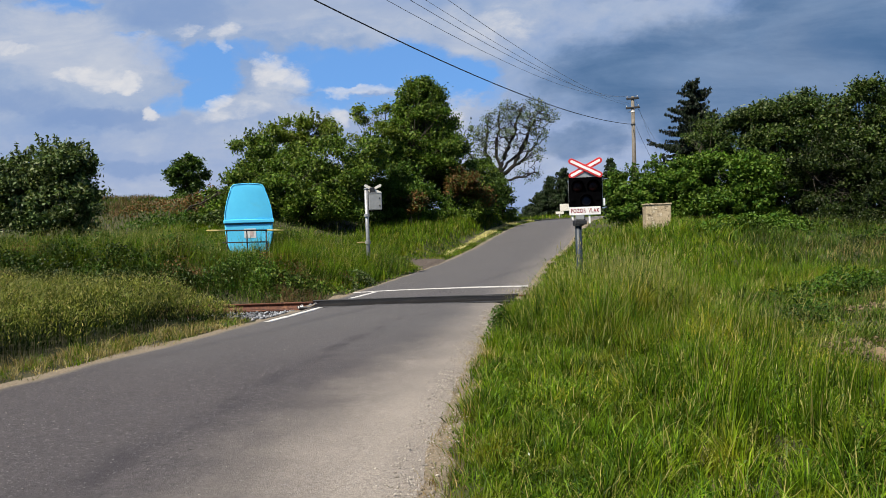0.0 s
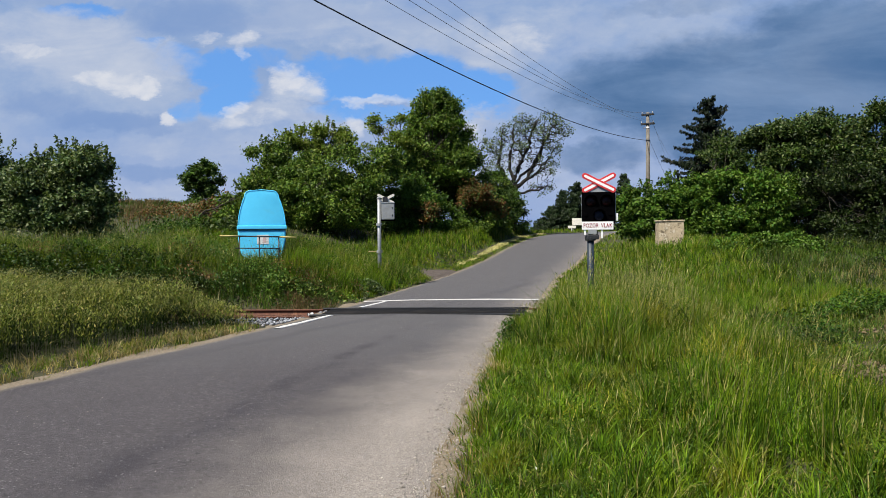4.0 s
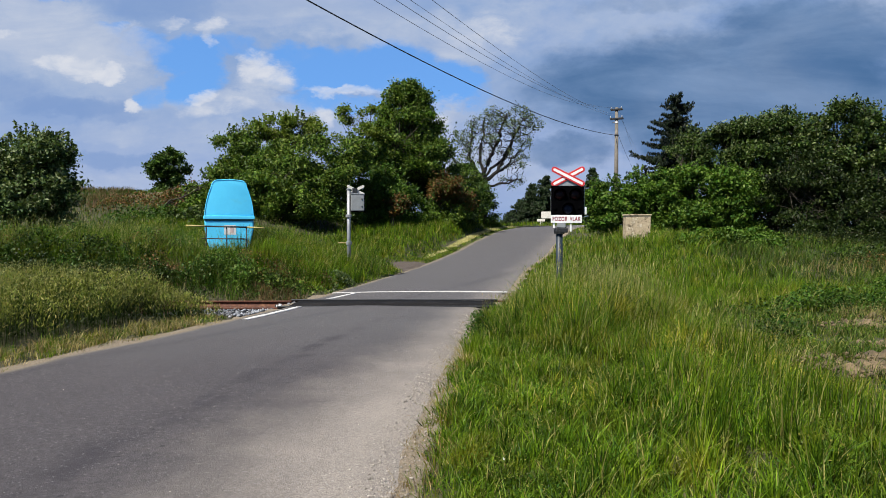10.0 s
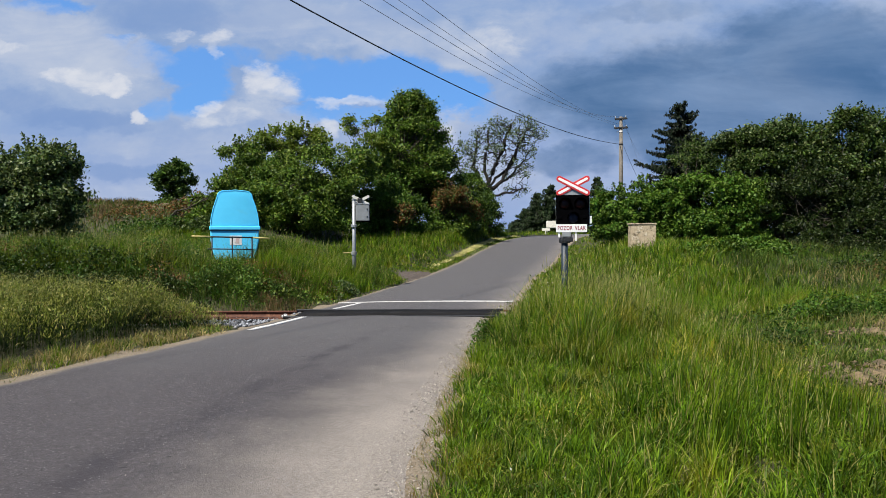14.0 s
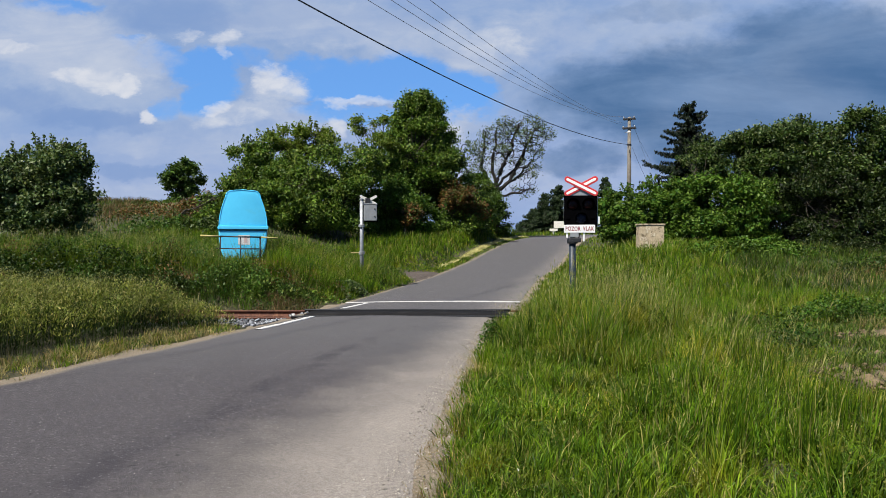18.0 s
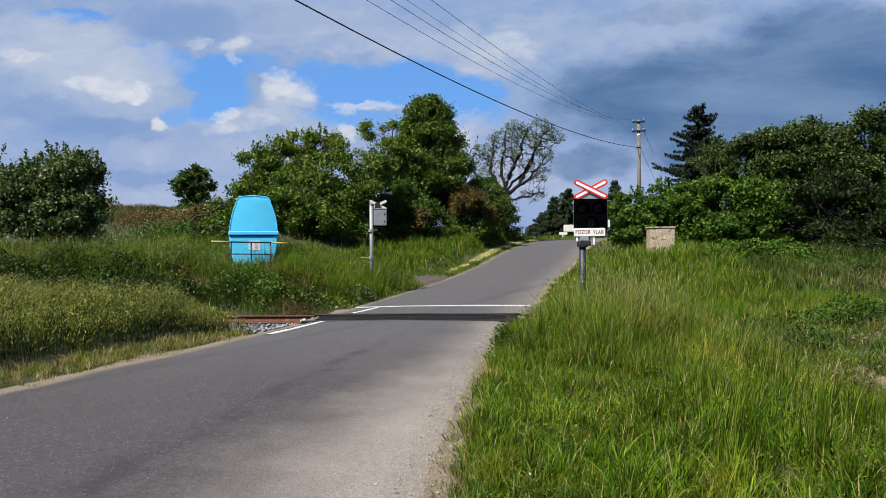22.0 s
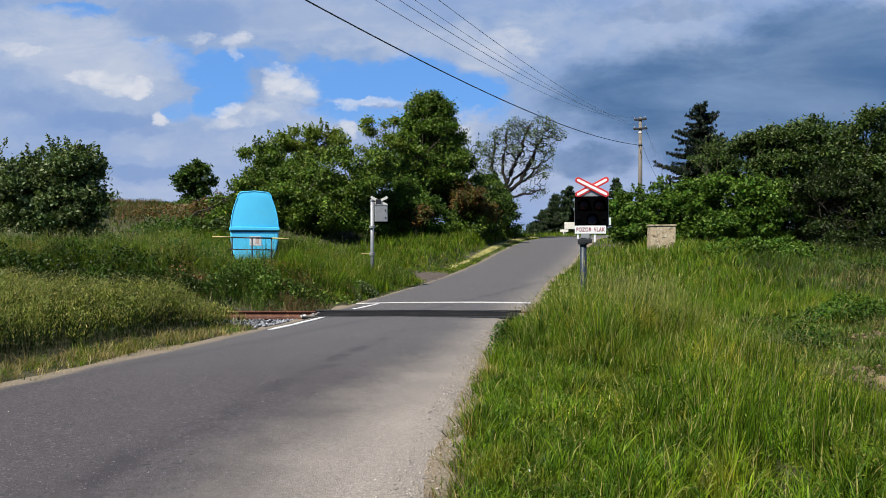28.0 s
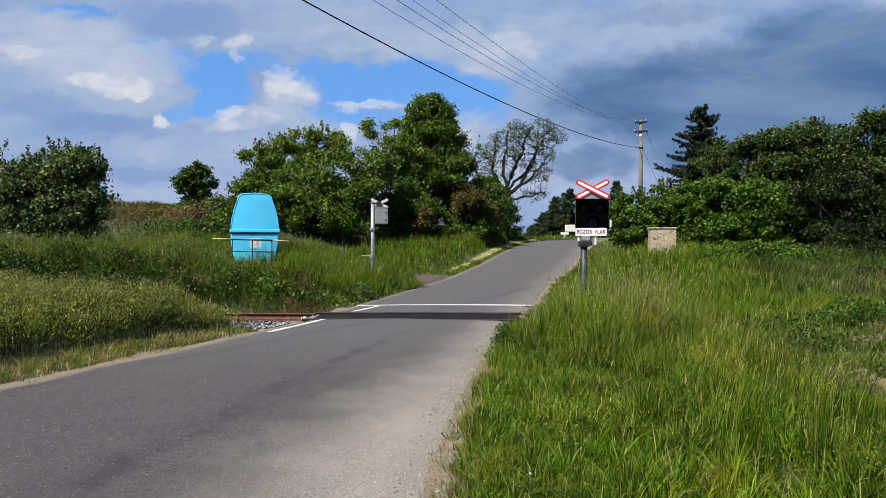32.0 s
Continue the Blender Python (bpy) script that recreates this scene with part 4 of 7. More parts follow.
def shoulder(name, side, label):
    """Dusty earth between the asphalt and the grass."""
    s = np.concatenate([[0], np.cumsum(np.linalg.norm(np.diff(MID, axis=0), axis=1))])
    sf = np.arange(0, s[-1], 0.3)
    e = RD[:, 0:2] if side < 0 else RD[:, 2:4]
    E = np.stack([np.interp(sf, s, e[:, q]) for q in (0, 1)], 1)
    M = np.stack([np.interp(sf, s, MID[:, q]) for q in (0, 1)], 1)
    out = unit(E - M)
    zr = np.interp(sf, s, RD[:, 4])
    wid = 0.24 + 0.12 * wave(sf, sf, 0.8, 3) + 0.08 * wave(sf, sf * 2, 0.3, 5)
    wid = wid * np.where((side < 0) & (E[:, 1] > 18), 0.25, 1.0)
    rows = []
    for f in (-0.30, 0.0, 0.35, 0.7, 1.0):
        P = E + out * (wid * f if f > 0 else np.full(len(sf), f * 0.5))[:, None]
        z = land(P[:, 0], P[:, 1])
        z = np.maximum(z + 0.022, zr - 0.035) if f < 0.8 else z - 0.01
        z = z if f > -0.2 else zr - 0.06
        rows.append(np.c_[P, z])
    V = np.concatenate(rows)
    n = len(sf)
    i = np.concatenate([np.arange(n - 1) + q * n for q in range(4)])
    F = np.c_[i, i + 1, i + n + 1, i + n] if side > 0 else np.c_[i, i + n, i + n + 1, i + 1]
    tagged(link_mesh(name, V, F, MAT["shoulder"], smooth=True), label, "road shoulder", kind="structure")


shoulder("shoulder_left", -1, "pale dusty strip along the asphalt")
shoulder("shoulder_right", 1, "pale dusty strip along the asphalt")
strip("stop_line", (-2.80, 18.22), (1.88, 18.33), 0.17, MAT["worn_paint"], label="worn white stop line across the road", category="road marking", n=30)
strip("edge_line_near", (-3.62, 12.75), (-2.98, 15.0), 0.13, MAT["paint"], label="white edge line before the track", category="road marking")
strip("edge_line_far", (-2.66, 16.60), (-2.20, 18.0), 0.12, MAT["paint"], label="white edge line behind the track", category="road marking")
strip("edge_line_bend", (9.6, 54.6), (14.2, 57.4), 0.16, MAT["paint"], label="white line at the outside of the bend", category="road marking")
strip("crossing_infill", (-3.3, 15.62), (1.34, 15.62), 1.24, MAT["panel"], lift=0.008, label="dark asphalt infill between the rails", category="crossing", n=24)


def rail_profile():
    """Half heights of a rail: foot, web, head."""
    return [(-0.062, -0.15), (0.062, -0.15), (0.062, -0.138), (0.012, -0.118), (0.009, -0.045), (0.034, -0.034), (0.034, -0.004),
            (0.028, 0.0), (-0.028, 0.0), (-0.034, -0.004), (-0.034, -0.034), (-0.009, -0.045), (-0.012, -0.118), (-0.062, -0.138)]


def build_track():
    t = thing("railway_track", (0, 15.62, 0), "rusty single railway track on stone ballast", "railway track", kind="structure")
    pr = rail_profile()
    for y in (TRACK_Y0 - 15.62, TRACK_Y1 - 15.62):
        for x0, x1 in ((-70, -3.5), (1.45, 70)):
            V = [(x, y + a, b) for x in (x0, x1) for a, b in pr]
            n = len(pr)
            F = [(i, (i + 1) % n, n + (i + 1) % n, n + i) for i in range(n)]
            ob = link_mesh("rail", V, np.array(F), MAT["rust"], t)
        V = [(x, y + a * 0.98, b + 0.034) for x in (-3.5, 1.45) for a, b in pr]
        link_mesh("rail", V, np.array(F), MAT["dark_steel"], t, "rail head flush with the road")
    bm = box(bmesh.new(), (0, 0, -0.215), (0.25, 2.5, 0.13), 0.015)
    first = part("sleeper", bm, MAT["sleeper"], t)
    pl = part("rail_fastening", box(box(bmesh.new(), (0, TRACK_Y0 - 15.62, -0.144), (0.15, 0.30, 0.02), 0.004), (0, TRACK_Y1 - 15.62, -0.144), (0.15, 0.30, 0.02), 0.004),
              MAT["rust"], t)
    first.location.x = pl.location.x = -3.9
    for i in range(1, 26):
        for src in (first, pl):
            c = src.copy()
            scene.collection.objects.link(c)
            c.location.x = -3.9 - 0.62 * i
            c.rotation_euler.z = radians(random.uniform(-1.2, 1.2))
    rng = np.random.default_rng(7)
    n = 10000
    x, y = rng.uniform(-19, -3.3, n), rng.uniform(13.3, 17.1, n)
    dense = rng.uniform(0, 1, n) < np.where(x > -8, 1.0, 0.4)
    x, y = x[dense], y[dense]
    z = np.maximum(-0.235 + 0.06 * rng.uniform(0, 1, len(x)), land(x, y) + 0.02)
    gap, side, _ = road_at(x, y)
    ok = gap > 0.05
    n = 2200
    hx, hy = rng.uniform(-5.6, -3.7, n), rng.uniform(13.5, 14.78, n)
    hz = -0.20 + 0.17 * sm(13.5, 14.1, hy) * rng.uniform(0.2, 1, n)
    hg, _, _ = road_at(hx, hy)
    far = hg > 0.04
    stones("ballast", np.c_[hx, hy, np.maximum(hz, land(hx, hy) + 0.03)][far], 0.043, "pale_stone", rng, "pale blue-grey broken stones heaped before the rail", "ballast")
    stones("ballast", np.c_[x, y, z][ok], 0.042, "stone", rng, "grey broken stone ballast along the rails", "ballast")


build_track()


# ---- the crossing's signs ----
def stadium(length, wide, n=7):
    r, h = wide / 2, length / 2 - wide / 2
    a = np.linspace(-math.pi / 2, math.pi / 2, n)
    return [(h + r * math.cos(t), r * math.sin(t)) for t in a] + [(-h - r * math.cos(t), -r * math.sin(t)) for t in a]


def turned_outline(pts, deg, cx=0, cz=0):
    c, s = math.cos(radians(deg)), math.sin(radians(deg))
    return [(cx + x * c - z * s, cz + x * s + z * c) for x, z in pts]


def letters(text, size, mat, parent, at, name="lettering"):
    cu = bpy.data.curves.new("letters", "FONT")
    cu.body, cu.size, cu.extrude, cu.align_x, cu.align_y, cu.space_character, cu.offset = text, size, 0.0015, "CENTER", "CENTER", 1.2, 0.0018
    ob = bpy.data.objects.new("tmp", cu)
    scene.collection.objects.link(ob)
    me = bpy.data.meshes.new_from_object(ob.evaluated_get(bpy.context.evaluated_depsgraph_get()))
    bpy.data.objects.remove(ob)
    me.materials.append(mat) if not me.materials else None
    me.materials[0] = mat
    tx = new(name, me)
    tx.parent = parent
    tx.matrix_basis = pose(*at, 90, 0, 0) @ Matrix.Diagonal((0.78, 1.15, 1, 1))
    return tx


def crossing_signal():
    s = thing("crossing_signal", (2.58, 13.5, 0), "level crossing signal with unlit lamps, red-white cross and plate", "railway signal", rz=-6)
    px = -0.15
    part("pole", tube(tube(bmesh.new(), (px, 0.06, -0.2), (px, 0.06, 1.70), 0.068, 0.066, 16), (px, 0.06, 0.0), (px, 0.06, 0.25), 0.085, 0.075, 16), MAT["pole_paint"], s, "chipped blue-grey pole", True)
    part("collar", lathe(bmesh.new(), [(0.07, 1.62), (0.105, 1.625), (0.11, 1.68), (0.10, 1.72), (0.075, 1.735)], 16, (px, 0.06, 0)), MAT["dark_steel"], s, "dark cast collar")
    part("mast_head", tube(bmesh.new(), (px, 0.06, 1.70), (px, 0.06, 2.55), 0.048, 0.048, 14), MAT["zinc"], s, "grey steel head tube", True)
    part("junction_box", box(bmesh.new(), (px + 0.03, -0.015, 1.795), (0.17, 0.08, 0.10), 0.012), MAT["grey"], s, "light grey junction box below the plate")
    b = part("clamp", box(tube(bmesh.new(), (px + 0.12, 0.02, 1.66), (px + 0.12, 0.02, 1.86), 0.016), (px + 0.05, 0.0, 1.69), (0.22, 0.09, 0.09), 0.015), MAT["dark_steel"], s)
    board = part("backboard", box(bmesh.new(), (0, 0, 2.265), (0.645, 0.05, 0.62), 0.02), MAT["black"], s, "black backboard")
    part("housing", box(bmesh.new(), (0.01, 0.15, 2.27), (0.645, 0.24, 0.60), 0.03), MAT["grey"], s, "grey lamp housing")
    part("bracket", prism(bmesh.new(), [(-0.25, 2.565), (0.27, 2.565), (0.12, 2.70), (-0.10, 2.70)], 0.0, 0.10, 0.01, 2), MAT["zinc"], s, "grey cross bracket")
    for lx, lz, r, m in ((-0.15, 2.40, 0.105, "red_lens"), (0.15, 2.40, 0.105, "red_lens"), (0.01, 2.12, 0.10, "blue_lens")):
        l = part("lamp", lathe(bmesh.new(), [(r, 0.0), (r, 0.012), (r * 0.75, 0.028), (r * 0.4, 0.038), (0.004, 0.042)], 24, (lx, -0.024, lz), "y"), MAT[m], s,
                 "dark red lens, unlit" if m == "red_lens" else "clear lens, unlit", True)
        bm = bmesh.new()
        n, L = 18, 0.16
        rings = []
        for rr in (r + 0.012, r + 0.02):
            for d in (0.02, L):
                rings.append([bm.verts.new((lx + rr * math.cos(a), -d * (1 if d < 0.1 else 0.45 + 0.55 * math.sin(max(a, 0.0)) if 0 <= a <= math.pi else 0.45), lz + rr * math.sin(a)))
                              for a in np.linspace(-0.35, math.pi + 0.35, n)])
        for a, c in ((0, 1), (3, 2), (1, 3), (2, 0)):
            for i in range(n - 1):
                bm.faces.new((rings[a][i], rings[a][i + 1], rings[c][i + 1], rings[c][i]))
        part("hood", bm, MAT["black"], l, "black visor")
    for x, z in ((-0.245, 2.13), (0.235, 2.14)):
        part("reflector", box(bmesh.new(), (x, -0.032, z), (0.075, 0.02, 0.055), 0.008), MAT["black"], s)
    part("side_box", box(bmesh.new(), (0.355, 0.06, 2.08), (0.05, 0.09, 0.15), 0.01), MAT["white"], s, "small white side box")
    part("cable", tube(bmesh.new(), (0.335, 0.12, 2.0), (0.335, 0.12, 2.56), 0.012), MAT["zinc"], s)
    pl = part("plate", box(bmesh.new(), (-0.02, -0.03, 1.915), (0.605, 0.016, 0.158), 0.006), MAT["white"], s, "white warning plate with red letters")
    for x, low in ((-0.262, 1.735), (0.066, 1.665)):
        part("plate_strut", box(bmesh.new(), (x, -0.012, (low + 1.86) / 2), (0.036, 0.014, 1.86 - low), 0.004), MAT["white"], s, "short white strut below the plate")
    letters("POZOR", 0.098, MAT["text"], pl, (-0.150, -0.041, 1.915))
    letters("VLAK", 0.098, MAT["text"], pl, (0.150, -0.041, 1.915))
    for k, (ang, y) in enumerate(((27.5, -0.002), (-27.5, -0.022))):
        arm = part("cross_arm", prism(bmesh.new(), turned_outline(stadium(0.725, 0.118), ang, 0.01, 2.755), y - 0.012, y + 0.004, 0.004, 2), MAT["red"], s, "red-bordered arm of the cross")
        part("white_face", prism(bmesh.new(), turned_outline(stadium(0.650, 0.050), ang, 0.01, 2.755), y - 0.016, y - 0.010), MAT["white"], arm, "white reflective face")
    return s


def far_signal():
    """The signal of the other direction, seen from its back."""
    z0 = land1(-2.86, 22.0)
    s = thing("crossing_signal", (-2.86, 22.0, z0), "back of a pale grey crossing signal on a slim post", "railway signal", rz=10)
    top = 3.02 - z0
    part("pole", tube(bmesh.new(), (0, 0, -0.3), (0, 0, top - 0.02), 0.064, 0.058, 16), MAT["zinc"], s, "pale galvanised post", True)
    part("cap", lathe(bmesh.new(), [(0.075, top - 0.03), (0.078, top - 0.01), (0.05, top + 0.015), (0.006, top + 0.02)], 14), MAT["zinc"], s)
    hz = 2.59 - z0
    h = part("housing", box(bmesh.new(), (0.285, 0.05, hz), (0.42, 0.26, 0.56), 0.03), MAT["grey"], s, "grey sheet-metal lamp housing")
    part("lid_edge", box(bmesh.new(), (0.285, 0.05, hz + 0.265), (0.44, 0.28, 0.035), 0.008), MAT["zinc"], h)
    part("lock", box(bmesh.new(), (0.42, -0.085, hz + 0.10), (0.03, 0.02, 0.05), 0.005), MAT["dark_steel"], h)
    part("lock", box(bmesh.new(), (0.42, -0.085, hz - 0.14), (0.03, 0.02, 0.05), 0.005), MAT["dark_steel"], h)
    part("backboard", box(bmesh.new(), (0.285, 0.20, hz - 0.02), (0.50, 0.03, 0.60), 0.01), MAT["black"], s, "black backboard edge")
    part("bracket", box(bmesh.new(), (0.20, 0.06, hz + 0.36), (0.16, 0.05, 0.20), 0.01), MAT["dark_steel"], s)
    for ang, y in ((27, 0.10), (-27, 0.115)):
        part("cross_arm", prism(bmesh.new(), turned_outline(stadium(0.62, 0.085), ang, 0.23, hz + 0.40), y - 0.006, y + 0.006), MAT["cream"], s, "cream back of the cross arm")
    part("collar", lathe(bmesh.new(), [(0.075, 2.10 - z0), (0.10, 2.11 - z0), (0.10, 2.19 - z0), (0.075, 2.20 - z0)], 14), MAT["zinc"], s)
    part("stub", tube(bmesh.new(), (-0.35, 0, 1.28 - z0), (0.05, 0, 1.28 - z0), 0.018), MAT["yellow"], s, "short yellowish stub bar")
    part("stub_clamp", lathe(bmesh.new(), [(0.078, 1.22 - z0), (0.095, 1.225 - z0), (0.095, 1.32 - z0), (0.078, 1.325 - z0)], 14), MAT["zinc"], s)
    return s


crossing_signal()
far_signal()


def marker_stone():
    s = thing("marker_stone", (-3.60, 15.45, -0.03), "small broken stone with flaking whitewash beside the rail", "stone")
    bm = bmesh.new()
    bmesh.ops.create_icosphere(bm, subdivisions=2, radius=1)
    for v in bm.verts:
        v.co = Vector((v.co.x * 0.085, v.co.y * 0.06, max(v.co.z, -0.3) * 0.055)) * (1 + 0.45 * noise.noise(v.co * 1.9))
    part("stone", bm, MAT["chipped"], s)


marker_stone()


# ---- the blue tank and its railing ----
def blue_tank():
    z0 = land1(-6.72, 22.3)
    t = thing("equipment_tank", (-6.72, 22.0, z0), "light blue fibreglass tank with a domed lid and a pale label", "tank", rz=19)
    b, r, top = 1.0 - z0, 2.06 - z0, 3.30 - z0
    # lid: bowed sides, flat top with round corners
    L = []
    for f in np.linspace(0, 1, 10):
        L.append((0.740 - 0.200 * f ** 1.9, r + 0.06 + (top - 0.24 - r - 0.06) * f))
    for a in np.linspace(0, math.pi / 2, 7)[1:]:
        L.append((0.36 + 0.18 * math.cos(a), top - 0.24 + 0.21 * math.sin(a)))
    L.append((0.0, top))
    out = L + [(-x, z) for x, z in L[-2::-1]]
    lid = part("lid", prism(bmesh.new(), out, -0.52, 0.52, 0.055, 4), MAT["cyan"], t, "", True)
    # raised welt round the front of the lid
    line = [(x * 0.985, -0.515, (z - r) * 0.985 + r, 0.017) for x, z in out]
    V, F = tubes_arrays([line], 6)
    link_mesh("welt", V, F, MAT["cyan"], lid, "", True)
    rim = [(-0.765, r - 0.03), (0.765, r - 0.03), (0.775, r + 0.02), (0.765, r + 0.085), (-0.765, r + 0.085), (-0.775, r + 0.02)]
    part("rim", prism(bmesh.new(), rim, -0.56, 0.56, 0.02, 3), MAT["cyan"], t, "projecting rim between lid and tub")
    part("seam", prism(bmesh.new(), [(-0.735, r - 0.065), (0.735, r - 0.065), (0.735, r - 0.028), (-0.735, r - 0.028)], -0.535, 0.535), MAT["cyan_dark"], t, "dark seam below the rim")
    tub = [(-0.74, r - 0.06), (-0.735, r - 0.35), (-0.66, r - 0.75), (-0.56, b), (0.56, b), (0.66, r - 0.75), (0.735, r - 0.35), (0.74, r - 0.06)]
    tb = part("tub", prism(bmesh.new(), tub, -0.52, 0.52, 0.05, 4), MAT["cyan"], t)
    part("label", box(bmesh.new(), (0.02, -0.523, r - 0.36), (0.36, 0.006, 0.30), 0), MAT["white"], tb, "pale torn label")
    part("label_print", box(bmesh.new(), (0.07, -0.528, r - 0.36), (0.10, 0.004, 0.20), 0), MAT["pink"], tb, "faded pinkish print")
    return t


def railing():
    z0 = land1(-6.4, 20.7)
    t = thing("railing", (-6.45, 20.8, z0), "low rusty tube railing with yellowish bar ends", "railing", rz=1)
    zt, zl = 1.80 - z0, 1.44 - z0
    # one bar: sunlit ends and a dark middle before the tank, by colour
    part("top_bar", tube(bmesh.new(), (-0.62, 0, zt + 0.01), (0.66, 0, zt - 0.02), 0.024), MAT["dark_steel"], t, "middle of the top bar, coloured dark before the tank", True)
    part("bar_end", tube(bmesh.new(), (-1.20, 0, zt + 0.03), (-0.62, 0, zt + 0.01), 0.026), MAT["yellow"], t, "bar end, coloured yellowish as sunlit", True)
    part("bar_end", tube(bmesh.new(), (0.66, 0, zt - 0.02), (1.17, 0, zt - 0.05), 0.026), MAT["yellow"], t, "bar end, coloured yellowish as sunlit", True)
    part("lower_bar", tube(bmesh.new(), (-0.72, 0, zl), (0.66, 0, zl - 0.02), 0.018), MAT["dark_steel"], t, "", True)
    for x in (-0.60, 0.02, 0.62):
        part("post", tube(bmesh.new(), (x, 0.03, -0.25), (x, 0.03, zt), 0.022), MAT["dark_steel"], t, "", True)
    return t


blue_tank()
railing()


# ---- far side, right of the road ----
def concrete_block():
    z0 = land1(8.3, 28.3)
    t = thing("concrete_block", (8.29, 28.3, z0), "weathered concrete block with flaking rough masonry and a thin cap", "concrete block", rz=-4)
    h = 2.34 - z0
    part("body", box(bmesh.new(), (0.0, 0, h / 2 - 0.2), (1.0, 0.70, h + 0.3), 0.03), MAT["concrete"], t)
    part("cap", box(bmesh.new(), (0, 0, h - 0.02), (1.06, 0.76, 0.06), 0.015), MAT["concrete"], t, "thin overhanging cap")
    rng = random.Random(5)
    z = h - 0.1
    while z > 0.1:
        hh = rng.uniform(0.10, 0.17)
        x = -0.48
        while x < rng.uniform(-0.2, 0.1):
            w = rng.uniform(0.12, 0.24)
            if rng.random() < 0.5:
                st = part("stone", box(bmesh.new(), (x + w / 2, -0.350, z - hh / 2), (w - 0.012, 0.010 + rng.uniform(0, 0.012), hh - 0.012), 0.004), MAT["rubble"], t)
            x += w
        z -= hh
    return t


def utility_pole():
    x, y = 11.8, 45.0
    z0 = land1(x, y)
    t = thing("utility_pole", (x, y, z0), "concrete utility pole with two crossarms and white insulators", "utility pole", rz=-25)
    top = 9.75 - z0
    part("pole", tube(bmesh.new(), (0, 0, -0.5), (0, 0, top), 0.165, 0.105, 14), MAT["pole_conc"], t, "", True)
    part("band", tube(bmesh.new(), (0, 0, top - 1.02), (0, 0, top - 0.92), 0.128, 0.128, 14), MAT["white"], t, "white band")
    part("band", tube(bmesh.new(), (0, 0, 7.9 - z0), (0, 0, 7.98 - z0), 0.135, 0.135, 14), MAT["dark_steel"], t, "dark cable band")
    for z, w in ((top - 0.12, 0.78), (top - 0.72, 0.86)):
        part("crossarm", box(box(bmesh.new(), (0, -0.13, z), (w, 0.07, 0.10), 0.01), (0, 0.13, z), (w, 0.07, 0.10), 0.01), MAT["dark_steel"], t)
        for dx in (-w / 2 + 0.06, w / 2 - 0.06):
            part("insulator", lathe(bmesh.new(), [(0.012, z + 0.03), (0.040, z + 0.05), (0.032, z + 0.08), (0.042, z + 0.10), (0.028, z + 0.14), (0.008, z + 0.16)], 10, (dx, -0.13, 0)), MAT["china"], t, "white porcelain insulator", True)
            part("pin", tube(bmesh.new(), (dx, -0.13, z - 0.1), (dx, -0.13, z + 0.08), 0.014), MAT["dark_steel"], t)
    part("side_insulator", tube(bmesh.new(), (-0.28, 0, top - 0.98), (-0.10, 0, top - 0.95), 0.03), MAT["china"], t)
    return t


def cable(name, a, b, sag, r, mat, label):
    a, b = np.array(a, dtype=float), np.array(b, dtype=float)
    t = np.linspace(0, 1, 40)[:, None]
    P = a + (b - a) * t
    P[:, 2] -= 4 * sag * (t * (1 - t))[:, 0]
    V, F = tubes_arrays([np.c_[P, np.full(40, r)]], 6)
    return tagged(link_mesh(name, V, F, mat, smooth=True), label, "cable")


concrete_block()
utility_pole()
cable("overhead_cable", (11.7, 44.9, 7.94), (-14.5, -8, 9.11), 1.78, 0.017, MAT["wire"], "thick black overhead cable hanging from the pole")
cable("overhead_wire", (11.45, 44.9, 9.8), (-9.39, -8, 6.2), 1.71, 0.0055, MAT["thin_wire"], "thin overhead wire from an upper insulator")
cable("overhead_wire", (12.1, 44.9, 9.8), (-8.85, -8, 6.1), 1.76, 0.0055, MAT["thin_wire"], "thin overhead wire from an upper insulator")
cable("overhead_wire", (11.4, 44.9, 9.2), (-11.18, -8, 7.93), 1.26, 0.0055, MAT["thin_wire"], "thin overhead wire from a lower insulator")
cable("overhead_wire", (12.15, 44.9, 9.2), (-8.46, -8, 6.34), 1.35, 0.0055, MAT["thin_wire"], "thin overhead wire from a lower insulator")
cable("overhead_wire", (12.0, 45.1, 9.60), (33.0, 105.0, 8.6), 0.9, 0.007, MAT["thin_wire"], "thin overhead wire running on beyond the pole")
cable("overhead_wire", (12.1, 45.1, 9.10), (35.0, 105.0, 8.2), 0.9, 0.007, MAT["thin_wire"], "thin overhead wire running on beyond the pole")
cable("stay_wire", (11.9, 45.0, 8.0), (14.6, 47.5, 4.2), 0.25, 0.009, MAT["wire"], "dark service cable dropping from the pole")


def road_sign():
    z0 = land1(8.6, 58.0)
    t = thing("direction_sign", (9.0, 59.5, z0), "small white sign on a thin post beyond the bend", "road sign", rz=-15)
    part("post", tube(bmesh.new(), (0, 0, -0.3), (0, 0, 2.62 - z0), 0.045), MAT["white"], t)
    part("panel", box(bmesh.new(), (0.05, -0.05, 2.55 - z0), (0.7, 0.03, 0.22), 0.01), MAT["cream"], t, "pale sign panel")
    return t


def notice_board():
    z0 = land1(10.2, 61.0)
    t = thing("notice_board", (9.9, 61.5, z0), "white board on two posts before the conifers", "board", rz=-10)
    part("board", box(bmesh.new(), (0, 0, 3.05 - z0), (1.05, 0.05, 0.62), 0.02), MAT["cream"], t, "plain pale board")
    for x in (-0.45, 0.45):
        part("post", tube(bmesh.new(), (x, 0.05, -0.3), (x, 0.05, 3.3 - z0), 0.04), MAT["zinc"], t)
    return t


road_sign()
notice_board()

